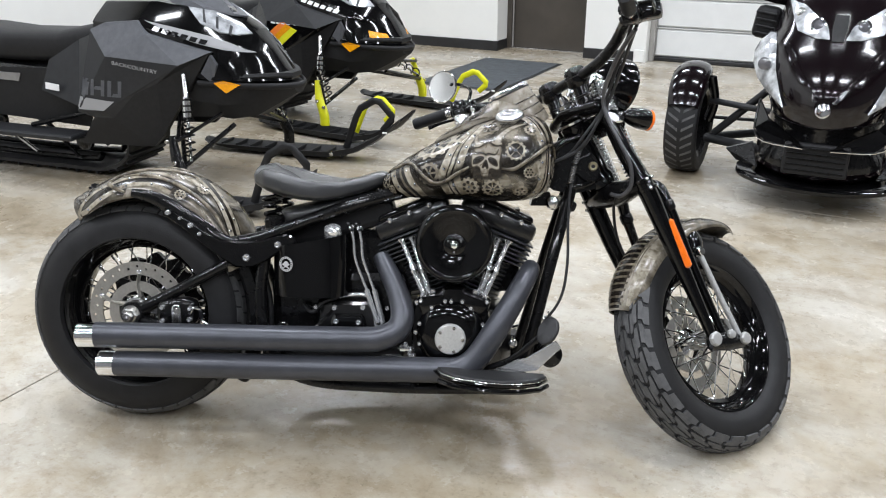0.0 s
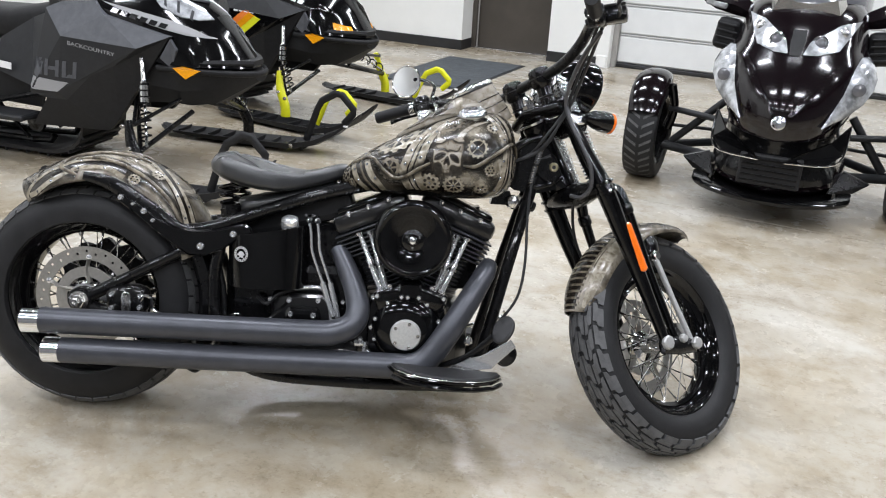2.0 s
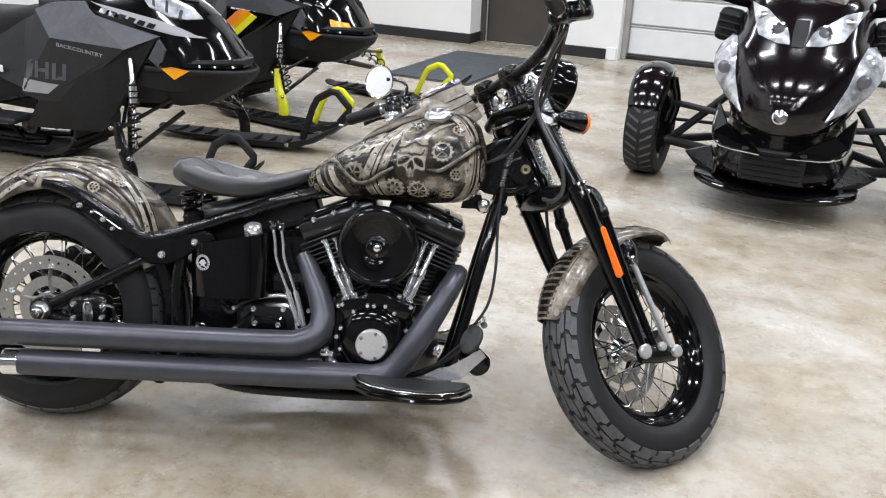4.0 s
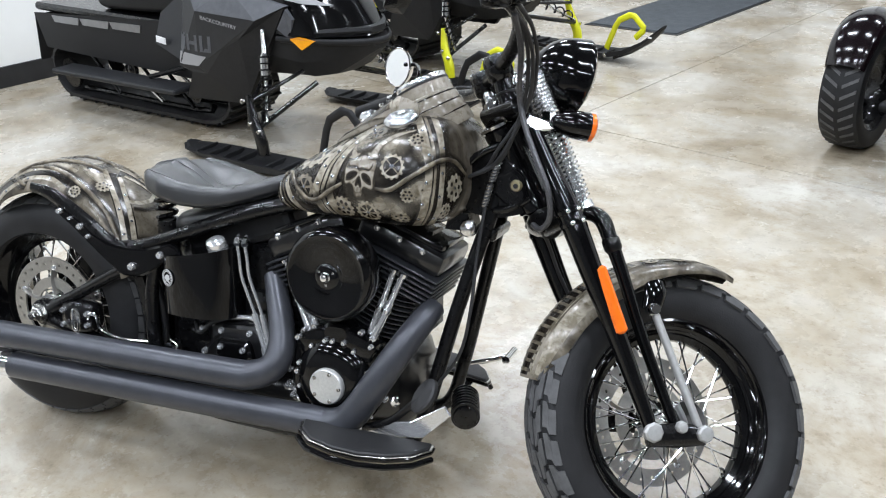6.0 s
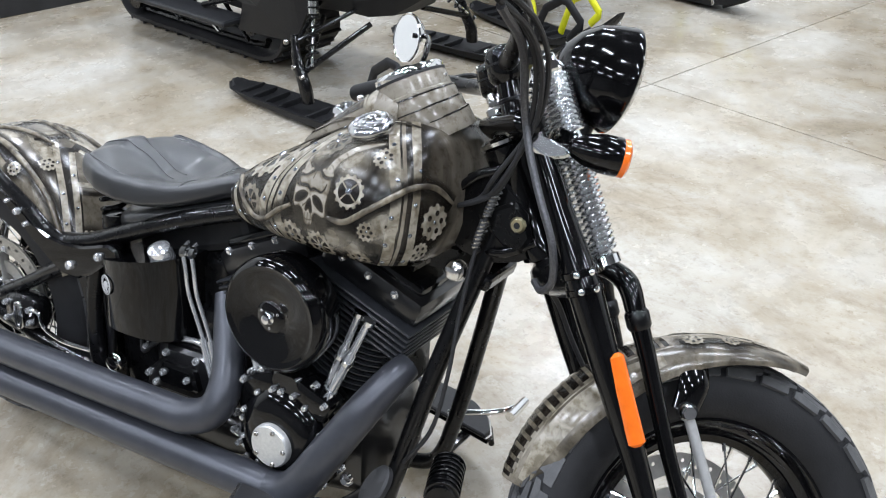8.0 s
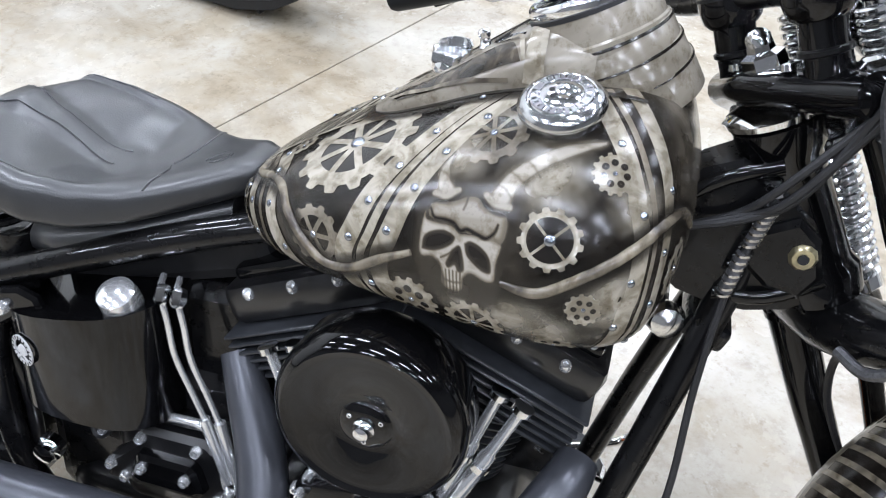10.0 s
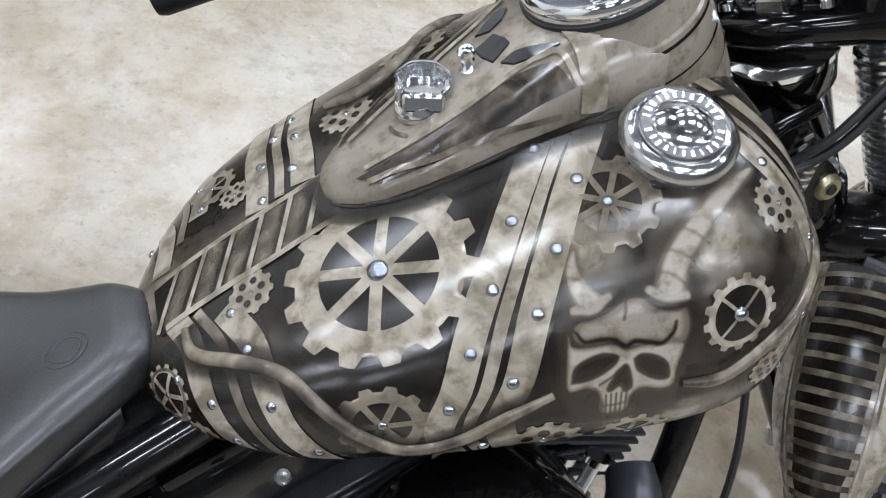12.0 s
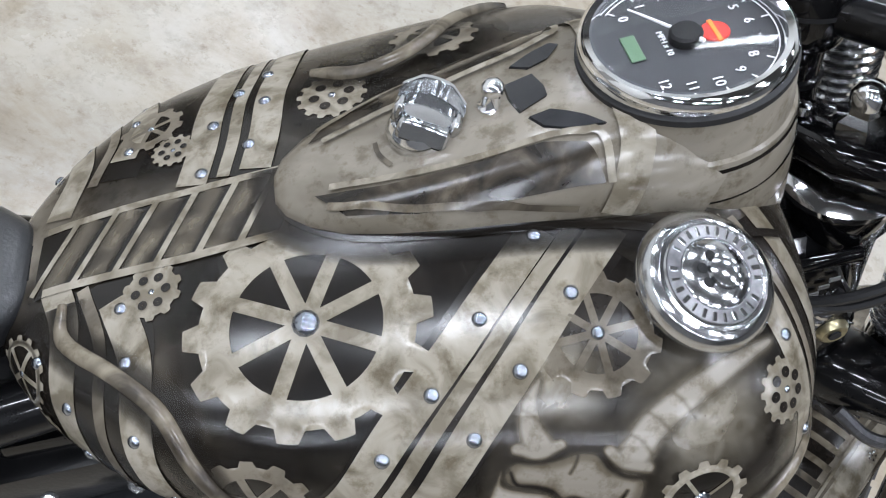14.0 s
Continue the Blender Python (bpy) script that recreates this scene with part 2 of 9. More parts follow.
def axis_matrix(origin, direction):
    q = Vector(direction).normalized().to_track_quat("Z", "Y")
    return Matrix.Translation(origin) @ q.to_matrix().to_4x4()


def lathe(profile, m=None, seg=32, bm=None, cap=True):
    """A turned body: (radius, height) pairs about z, then placed by m."""
    bm = bm or bmesh.new()
    m = m or Matrix()
    rings = [[m @ Vector((r * math.cos(2 * math.pi * i / seg), r * math.sin(2 * math.pi * i / seg), h)) for i in range(seg)] for r, h in profile]
    skin(bm, rings, cap=cap)
    return bm


def turn_ring(profile, m, seg=64):
    """A closed ring (tyre, rim): the profile is a loop of (radius, height)."""
    bm = bmesh.new()
    rings = [[m @ Vector((r * math.cos(2 * math.pi * i / seg), r * math.sin(2 * math.pi * i / seg), h)) for r, h in profile] for i in range(seg)]
    vs = [[bm.verts.new(p) for p in r] for r in rings]
    n = len(profile)
    for i in range(seg):
        a, b = vs[i], vs[(i + 1) % seg]
        for j in range(n):
            k = (j + 1) % n
            bm.faces.new((a[j], a[k], b[k], b[j]))
    return bm


def block(size, m=None, bevel=0.004, bm=None, seg=1):
    """A box with worn edges, centred on m."""
    own = bmesh.new()
    bmesh.ops.create_cube(own, size=1, matrix=Matrix.Diagonal((*size, 1)))
    if bevel:
        bmesh.ops.bevel(own, geom=own.edges[:], offset=min(bevel, min(size) * 0.45), segments=seg, affect="EDGES", profile=0.5)
    if m is not None:
        bmesh.ops.transform(own, matrix=m, verts=own.verts)
    if bm is None:
        return own
    return join(bm, own)


def join(bm, other):
    me = bpy.data.meshes.new("temporary")
    other.to_mesh(me)
    other.free()
    bm.from_mesh(me)
    bpy.data.meshes.remove(me)
    return bm


def plate(outline, depth, m=None, bevel=0.002):
    """A flat outline (x, y) given a thickness along z, with broken edges."""
    bm = bmesh.new()
    lo = [bm.verts.new((x, y, 0)) for x, y in outline]
    f = bm.faces.new(lo)
    g = bmesh.ops.extrude_face_region(bm, geom=[f])
    bmesh.ops.translate(bm, vec=(0, 0, depth), verts=[v for v in g["geom"] if isinstance(v, bmesh.types.BMVert)])
    bmesh.ops.recalc_face_normals(bm, faces=bm.faces)
    if bevel:
        es = [e for e in bm.edges if abs(e.verts[0].co.z - e.verts[1].co.z) < 1e-6]
        bmesh.ops.bevel(bm, geom=es, offset=bevel, segments=1, affect="EDGES")
    bmesh.ops.triangulate(bm, faces=[f for f in bm.faces if len(f.verts) > 4])
    if m is not None:
        bmesh.ops.transform(bm, matrix=m, verts=bm.verts)
    return bm


def loft(rings, bm=None, cap=True, closed=True):
    bm = bm or bmesh.new()
    skin(bm, [[Vector(p) for p in r] for r in rings], closed, cap)
    return bm


def super_ring(x, yc, zc, hw, up, down, n=24, p=2.4, q=2.4):
    """A rounded section in the plane of constant x: half width, height above and below the widest line."""
    out = []
    for i in range(n):
        a = 2 * math.pi * i / n
        c, s = math.cos(a), math.sin(a)
        e = 2 / (p if s >= 0 else q)
        out.append((x, yc + hw * math.copysign(abs(c) ** e, c), zc + (up if s >= 0 else down) * math.copysign(abs(s) ** e, s)))
    return out


def along_y(x, y, z, sign=-1):
    """Turned parts whose axle points to the right side (sign -1) or left."""
    return axis_matrix((x, y, z), (0, sign, 0))


def coil(centre_a, centre_b, radius, wire, turns, seg=7, taper=1.0):
    a, b = Vector(centre_a), Vector(centre_b)
    m = axis_matrix(a, b - a)
    L = (b - a).length
    n = int(turns * 14)
    pts = []
    for i in range(n + 1):
        t = i / n
        ang = 2 * math.pi * turns * t
        r = radius * (1 + (taper - 1) * t)
        pts.append(m @ Vector((r * math.cos(ang), r * math.sin(ang), L * t)))
    return bar(pts, wire, seg)


def bolt(p, direction, r=0.008, h=0.006, parent=None, material=None, name="bolt"):
    return part(name, lathe([(r * 0.15, h * 0.45), (r * 0.38, h * 0.5), (r * 0.42, h * 0.96), (r * 0.75, h), (r, h * 0.55), (r, -0.002)], axis_matrix(p, direction), 10), material or BRIGHT, parent)


def lettering(name, text, size, m, material, parent, depth=0.0006, align="LEFT"):
    """Writing in the built-in font, as a flat mesh."""
    cu = bpy.data.curves.new(name, "FONT")
    cu.body, cu.size, cu.extrude, cu.align_x = text, size, depth, align
    tmp = new(name, cu)
    me = bpy.data.meshes.new_from_object(tmp.evaluated_get(bpy.context.evaluated_depsgraph_get()))
    bpy.data.objects.remove(tmp)
    me.transform(m)
    me.materials.clear()
    me.materials.append(material)
    ob = new(name, me)
    ob.parent = parent
    return ob


def tree_of(ob):
    """A search tree of a part's own mesh, in its own coordinates."""
    me = ob.data
    return BVHTree.FromPolygons([v.co.copy() for v in me.vertices], [tuple(p.vertices) for p in me.polygons])


def cover(target, outline, direction, lift=0.003, cuts=3, rim=True):
    """A thin layer that lies on another part: an outline thrown on it along a direction."""
    tree = target if isinstance(target, BVHTree) else tree_of(target)
    d = Vector(direction).normalized()
    bm = bmesh.new()
    f = bm.faces.new([bm.verts.new(p) for p in outline])
    bmesh.ops.triangulate(bm, faces=[f])
    for _ in range(cuts):
        bmesh.ops.subdivide_edges(bm, edges=bm.edges[:], cuts=1, use_grid_fill=True)
        bmesh.ops.triangulate(bm, faces=bm.faces[:])
    layer = bm.verts.layers.float.new("edge")
    for v in bm.verts:
        v[layer] = 0.0 if v.is_boundary else 1.0
        hit, nrm, _, _ = tree.ray_cast(v.co - d * 2.0, d)
        if hit is None:
            hit, nrm, _, _ = tree.find_nearest(v.co)
        if nrm.dot(d) > 0:
            nrm = -nrm
        v.co = hit + nrm * lift
    if rim:
        edge = [e for e in bm.edges if e.is_boundary]
        g = bmesh.ops.extrude_edge_only(bm, edges=edge)
        bmesh.ops.translate(bm, vec=d * (lift + 0.004), verts=[v for v in g["geom"] if isinstance(v, bmesh.types.BMVert)])
    return bm


def shell(verts, faces, inward, thick=0.015):
    """Facets with a thickness."""
    bm = bmesh.new()
    vs = [bm.verts.new(v) for v in verts]
    fs = [bm.faces.new([vs[i] for i in f]) for f in faces]
    g = bmesh.ops.extrude_face_region(bm, geom=fs)
    bmesh.ops.translate(bm, vec=Vector(inward) * thick, verts=[v for v in g["geom"] if isinstance(v, bmesh.types.BMVert)])
    return bm


# ---- the room ----
U0, U1, V0, V1, HIGH = -6.15, 8.5, -5.5, 8.45, CEIL


def structure(name, bm, material, label, category):
    ob = part(name, bm, material, None, "", smooth=False)
    ob.matrix_world = ROOM
    return tagged(ob, label, category, "", "structure")


def wall(name, u0, u1, v0, v1, z0, z1, material=None, label="white painted showroom wall", category="wall"):
    return structure(name, block((u1 - u0, v1 - v0, z1 - z0), pose((u0 + u1) / 2, (v0 + v1) / 2, (z0 + z1) / 2), 0), material or WALL, label, category)


# floor: a base sheet with four slabs on it, parted by sawn joints
GU, GV, GAP = -2.28, 4.43, 0.006
floor = structure("floor", block((U1 - U0 + 1, V1 - V0 + 2, 0.1), pose((U0 + U1) / 2, (V0 + V1) / 2 + 0.3, -0.062), 0), RUBBER_BASE, "polished stained concrete showroom floor with sawn joints", "floor")
for a, b in ((U0 - 0.4, GU - GAP / 2), (GU + GAP / 2, U1 + 0.4)):
    for c, d in ((V0 - 0.4, GV - GAP / 2), (GV + GAP / 2, V1 + 0.9)):
        slab = part("slab", block((b - a, d - c, 0.012), pose((a + b) / 2, (c + d) / 2, -0.006), 0.0015), CONCRETE, floor, "", False)

# walls; the back wall holds a recessed steel door and a roll-up garage door
wall("wall_left", U0 - 0.2, U0, 2.05, V1 + 0.6, 0, HIGH)
wall("wall_left_near", U0 - 0.2, U0, V0, 0.7, 0, HIGH)
wall("wall_left_head", U0 - 0.2, U0, 0.7, 2.05, 2.25, HIGH)
DU0, DU1, DV = -3.74, -2.76, 8.78
G0, G1 = -2.12, 1.6
wall("wall_back_left", U0, DU0, V1, V1 + 0.33, 0, HIGH)
wall("wall_back_pier", DU1, G0, V1, V1 + 0.33, 0, HIGH)
wall("wall_back_right", G1, U1, V1, V1 + 0.33, 0, HIGH)
wall("wall_back_head", DU0, DU1, V1, V1 + 0.33, 2.16, HIGH)
wall("wall_back_lintel", G0, G1, V1, V1 + 0.33, 3.1, HIGH)
# unseen walls added to close the room, grey to cut reflections and fill
wall("wall_right", U1, U1 + 0.2, V0, V1 + 0.33, 0, HIGH, FAR_WALL, "plain grey wall added out of view to close the room")
wall("wall_near", U0, U1, V0 - 0.2, V0, 0, HIGH, FAR_WALL, "plain grey wall added out of view to close the room")
structure("ceiling", block((U1 - U0 + 0.6, V1 - V0 + 1.4, 0.12), pose((U0 + U1) / 2, (V0 + V1) / 2 + 0.2, CEIL + 0.06), 0), CEILING, "plain dark grey showroom ceiling", "ceiling")


def skirting(name, u0, u1, v0, v1, high=0.15):
    bm = block((u1 - u0, v1 - v0, high), pose((u0 + u1) / 2, (v0 + v1) / 2, high / 2), 0.004)
    return structure(name, bm, RUBBER_BASE, "black rubber skirting along the wall foot", "baseboard")


skirting("baseboard", U0 + 0.001, DU0 + 0.006, V1 - 0.012, V1, 0.105)
skirting("baseboard", DU0, DU0 + 0.006, V1 + 0.001, DV - 0.06, 0.105)
skirting("baseboard", DU1 - 0.006, G0 - 0.12, V1 - 0.012, V1, 0.105)
skirting("baseboard", U0, U0 + 0.012, 2.11, V1 - 0.013)
skirting("baseboard", U0, U0 + 0.012, V0, 0.64)

# steel door in its frame
door = structure("door_1", block((DU1 - DU0 - 0.10, 0.045, 2.08), pose((DU0 + DU1) / 2, DV + 0.02, 1.045), 0.003), BRONZE, "dark bronze painted steel door, shut", "door")
fr = structure("door_frame", block((0.05, 0.12, 2.13), pose(DU0 + 0.025, DV - 0.01, 1.065), 0.004), BRONZE, "dark bronze steel door frame", "door frame")
for nm, size, at in (("jamb", (0.05, 0.12, 2.13), (DU1 - 0.025, DV - 0.01, 1.065)), ("head", (DU1 - DU0 - 0.1, 0.12, 0.05), ((DU0 + DU1) / 2, DV - 0.01, 2.11))):
    part(nm, block(size, pose(*at), 0.004), BRONZE, fr, "", False)
part("stop", block((0.012, 0.02, 2.1), pose(DU0 + 0.058, DV - 0.03, 1.05), 0.002), STEEL_TRIM, fr, "light grey weather strip", False)
part("threshold", block((DU1 - DU0 - 0.1, 0.10, 0.012), pose((DU0 + DU1) / 2, DV - 0.03, 0.006), 0.003), STEEL, fr, "worn steel threshold", False)
part("door_handle", bar([(DU1 - 0.13, DV - 0.03, 1.0), (DU1 - 0.13, DV - 0.06, 1.0), (DU1 - 0.25, DV - 0.06, 1.0)], 0.009, 10), STEEL, door, "steel lever handle")

# roll-up door: ribbed white sections with a grey bottom seal and side tracks
gar = structure("garage_door", block((G1 - G0, 0.03, 3.1), pose((G0 + G1) / 2, V1 + 0.22, 1.55), 0), PANEL, "white ribbed roll-up garage door, closed", "garage door")
z = 0.05
while z < 3.05:
    part("panel", block((G1 - G0 - 0.10, 0.03, 0.262), pose((G0 + G1) / 2, V1 + 0.19, z + 0.131), 0.012), PANEL, gar, "", False)
    part("rib", block((G1 - G0 - 0.10, 0.022, 0.012), pose((G0 + G1) / 2, V1 + 0.180, z + 0.275), 0.005), RIB, gar, "pale grey rib", False)
    z += 0.29
part("seal", block((G1 - G0 - 0.06, 0.05, 0.04), pose((G0 + G1) / 2, V1 + 0.185, 0.022), 0.008), RUBBER_BASE, gar, "black rubber bottom seal", False)
for u in (G0 + 0.025, G1 - 0.025):
    part("track", block((0.05, 0.09, 3.1), pose(u, V1 + 0.155, 1.55), 0.006), STEEL_TRIM, gar, "grey steel side track", False)
structure("trim", block((0.10, 0.02, 0.12), pose(G0 - 0.062, V1 - 0.011, 0.062), 0.004), WALL, "white guard plate at the garage opening", "trim")

# side door in the left wall
sd = structure("door_2", block((0.045, 1.23, 2.2), pose(U0 - 0.08, 1.375, 1.1), 0.004), STEEL_TRIM, "light grey painted steel side door, shut", "door")
for v in (0.73, 2.03):
    part("jamb", block((0.26, 0.055, 2.25), pose(U0 - 0.09, v, 1.125), 0.005), STEEL_TRIM, sd, "", False)

# switch plate on the back wall
sw = structure("light_switch", block((0.085, 0.008, 0.125), pose(-4.72, V1 - 0.004, 0.62), 0.003), PANEL, "ivory wall outlet plate with two sockets", "outlet")
for dz in (-0.03, 0.03):
    part("socket", block((0.034, 0.006, 0.028), pose(-4.72, V1 - 0.009, 0.62 + dz), 0.003), WALL, sw, "", False)

# entrance mat
matting = thing("floor_mat", ROOM @ pose(-3.235, 7.22, 0), "dark grey ribbed entrance mat lying on concrete", "mat")
part("mat_top", block((0.78, 1.45, 0.010), pose(0, 0, 0.006), 0.004), MAT_FLOOR, matting, "", False)
part("border", block((0.84, 1.52, 0.004), pose(0, 0, 0.002), 0.001), RUBBER_BASE, matting, "black rubber border", False)
for u, v in LAMPS:
    hb = thing("light_housing", ROOM @ pose(u, v, CEIL), "white steel housing of a ceiling light", "ceiling light", "high bay housings")
    part("shell", block((1.18, 0.34, 0.10), pose(0, 0, -0.05), 0.01), PANEL, hb, "", False)


# ---- the motorcycle: local x forward, y to its left, z up, origin where the rear wheel stands ----
bike = thing("motorcycle", pose(-0.9015, 2.2085, 0.0037, -14.0, 0, -2.3), "black cruiser motorcycle with airbrushed steampunk tank, leaning on its stand", "motorcycle")

# the front end turns to the left about the raked steering axis
AX = Vector((1.315, 0, 0.90))
STEER = Matrix.Translation(AX) @ Matrix.Rotation(radians(35), 4, Vector((-math.sin(radians(32)), 0, math.cos(radians(32))))) @ Matrix.Translation(-AX)


def fpart(name, bm, material, parent=bike, label="", **kw):
    """A part of the steered front end, given straight ahead."""
    bmesh.ops.transform(bm, matrix=STEER, verts=bm.verts)
    return part(name, bm, material, parent, label, **kw)


# -- wheels --
def wheel(name, cx, cz, major, minor_r, half_w, rim_r, rim_w, put, tread):
    m = along_y(cx, 0, cz)
    flange = [(rim_r + 0.014, rim_w), (rim_r + 0.012, rim_w + 0.006), (rim_r + 0.004, rim_w + 0.007), (rim_r - 0.003, rim_w - 0.002), (rim_r - 0.008, rim_w - 0.016),
              (rim_r - 0.018, rim_w - 0.024), (rim_r - 0.022, rim_w * 0.45), (rim_r - 0.034, rim_w * 0.30), (rim_r - 0.036, 0)]
    outer = [(rim_r - 0.026, 0), (rim_r - 0.004, rim_w * 0.8), (rim_r + 0.010, rim_w - 0.004)]
    loop = flange + [(r, -h) for r, h in flange[-2::-1]] + [(r, -h) for r, h in outer[::-1]] + outer[1:]
    rim = put(name, turn_ring(loop, m, 72), GLOSS, bike, "black gloss wire-spoke wheel")
    prof = []
    n = 26
    for i in range(n + 1):
        a = math.radians(-128 + 256 * i / n)
        c, s = math.cos(a), math.sin(a)
        r = major + minor_r * math.copysign(abs(c) ** 0.86, c)
        prof.append((max(r, rim_r + 0.001), half_w * math.copysign(abs(s) ** 0.9, s)))
    prof = [(rim_r + 0.001, -rim_w + 0.004)] + prof + [(rim_r + 0.001, rim_w - 0.004)]
    put("tyre", turn_ring(prof, m, 96), TYRE, rim, "black rubber tyre")
    hub = lathe([(0.020, -0.085), (0.042, -0.082), (0.046, -0.062), (0.026, -0.052), (0.024, 0.052), (0.046, 0.062), (0.042, 0.082), (0.020, 0.085)], m, 28)
    put("hub", hub, CHROME, rim, "chrome wheel hub")
    for i in range(40):
        side = 1 if i % 2 else -1
        a0 = 2 * math.pi * i / 40
        a1 = a0 + (0.62 if (i // 2) % 2 else -0.62)
        p = m @ Vector((0.043 * math.cos(a1), 0.043 * math.sin(a1), side * 0.066))
        q = m @ Vector(((rim_r - 0.028) * math.cos(a0), (rim_r - 0.028) * math.sin(a0), side * rim_w * 0.22))
        put("spoke", bar([p, q], 0.0021, 6), CHROME, rim)
        put("nipple", bar([q + (p - q).normalized() * 0.018, q], 0.0036, 6), CHROME, rim)
    # tread: rows of angular blocks round the crown
    tb = bmesh.new()
    for i in range(tread[0]):
        for h0, h1, sk, off in tread[1]:
            for sgn in (1, -1):
                a = 2 * math.pi * (i + off) / tread[0]
                da = 2 * math.pi / tread[0] * tread[3]
                ring = []
                for hh, dd in ((h0, 0), (h0 + (h1 - h0) * 0.42, sk * 0.12), (h0 + (h1 - h0) * 0.58, sk * 0.88), (h1, sk)):
                    ring.append((hh, a + dd - da, a + dd + da))
                for (ha, a0, a1), (hb, b0, b1) in zip(ring, ring[1:]):
                    quad, top = [], []
                    for hh, aa in ((ha, a0), (ha, a1), (hb, b1), (hb, b0)):
                        s = min(1, hh / half_w) ** (1 / 0.9)
                        c = math.sqrt(max(0, 1 - s * s)) ** 0.86
                        r = major + minor_r * c
                        base = m @ Vector(((r - 0.002) * math.cos(aa), (r - 0.002) * math.sin(aa), sgn * hh))
                        nv = Vector((math.cos(aa) * c / minor_r, math.sin(aa) * c / minor_r, sgn * s / half_w)).normalized()
                        quad.append(tb.verts.new(base))
                        top.append(tb.verts.new(base + (m.to_3x3() @ nv) * tread[2]))
                    tb.faces.new(top)
                    for k in range(4):
                        tb.faces.new((quad[k], quad[(k + 1) % 4], top[(k + 1) % 4], top[k]))
    put("tread", tb, TREAD, rim, "worn angular tread blocks", smooth=False)
    return rim


WC = Vector((1.669, 0, 0.259))
CAMBER = Matrix.Translation(WC) @ Vector((0, -1, 0)).rotation_difference(Vector((0.085, -0.987, 0.115))).to_matrix().to_4x4() @ Matrix.Translation(-WC)


def wpart(name, bm, material, parent=bike, label="", **kw):
    """A part of the front wheel, which stands a little aslant in its fork."""
    bmesh.ops.transform(bm, matrix=CAMBER, verts=bm.verts)
    return fpart(name, bm, material, parent, label, **kw)


fw = wheel("front_wheel", WC.x, WC.z, 0.264, 0.060, 0.063, 0.212, 0.040, wpart, (30, [(0.0020, 0.0200, 0.085, 0.0), (0.0235, 0.0395, -0.095, 0.45), (0.0430, 0.0585, 0.060, 0.85)], 0.0075, 0.40))
rw = wheel("rear_wheel", 0.0, 0.326, 0.238, 0.088, 0.100, 0.218, 0.076, part, (40, [(0.012, 0.040, 0.06, 0.0), (0.050, 0.078, 0.08, 0.4)], 0.0050, 0.44))


def brake_disc(y, cx, cz, put, parent, r=0.146):
    m = along_y(cx, y, cz)
    bm = bmesh.new()
    cells, radii = 30, (r, r * 0.935, r * 0.835, r * 0.74)

    def at(rr, a, h):
        return bm.verts.new(m @ Vector((rr * math.cos(a), rr * math.sin(a), h)))
    step = 2 * math.pi / cells
    for i in range(cells):
        a0 = step * i
        for h in (0.0025, -0.0025):
            for ra, rb in ((radii[0], radii[1]), (radii[2], radii[3])):
                bm.faces.new([at(ra, a0, h), at(ra, a0 + step / 2, h), at(ra, a0 + step, h), at(rb, a0 + step, h), at(rb, a0 + step / 2, h), at(rb, a0, h)])
            mid = (radii[1] + radii[2]) / 2 + (0.0035 if i % 2 else -0.0035)
            edge = [(radii[1], 0), (radii[1], 0.5), (radii[1], 1), (mid, 1), (radii[2], 1), (radii[2], 0.5), (radii[2], 0), (mid, 0)]
            hole = [(mid + 0.0043 * math.sin(q), 0.5 - 0.0043 * math.cos(q) / (mid * step)) for q in [math.radians(45 + 45 * n) for n in range(8)]]
            for n in range(8):
                p, q = edge[n], edge[(n + 1) % 8]
                u, v = hole[n], hole[(n + 1) % 8]
                bm.faces.new([at(w[0], a0 + step * w[1], h) for w in (p, q, v, u)])
        for rr in (radii[0], radii[3]):
            bm.faces.new([at(rr, a0, 0.0025), at(rr, a0 + step, 0.0025), at(rr, a0 + step, -0.0025), at(rr, a0, -0.0025)])
    bmesh.ops.remove_doubles(bm, verts=bm.verts[:], dist=1e-5)
    d = put("brake_disc", bm, DISC, parent, "drilled steel brake disc", smooth=False)
    car = turn_ring([(r * 0.40, -0.003), (r * 0.40, 0.003), (r * 0.60, 0.003), (r * 0.60, -0.003)], m, 48)
    for i in range(5):
        a = 2 * math.pi * i / 5
        p0 = m @ Vector((0.036 * math.cos(a), 0.036 * math.sin(a), 0))
        p1 = m @ Vector((r * 0.55 * math.cos(a + 0.30), r * 0.55 * math.sin(a + 0.30), 0))
        p2 = m @ Vector((r * 0.77 * math.cos(a + 0.25), r * 0.77 * math.sin(a + 0.25), 0))
        sweep(car, smooth_path([p0, p1, p2], 4), [0.016, 0.012, 0.013], 8, 0.3, side=(m.to_3x3() @ Vector((0, 0, 1))))
        q0 = m @ Vector((r * 0.79 * math.cos(a + 0.25), r * 0.79 * math.sin(a + 0.25), 0.002))
        put("rivet_button", lathe([(0.008, 0.0), (0.008, 0.003), (0.004, 0.005)], axis_matrix(q0, m.to_3x3() @ Vector((0, 0, 1))), 12), BRIGHT, parent)
    put("disc_carrier", car, DISC, parent, "polished disc carrier")
    return d


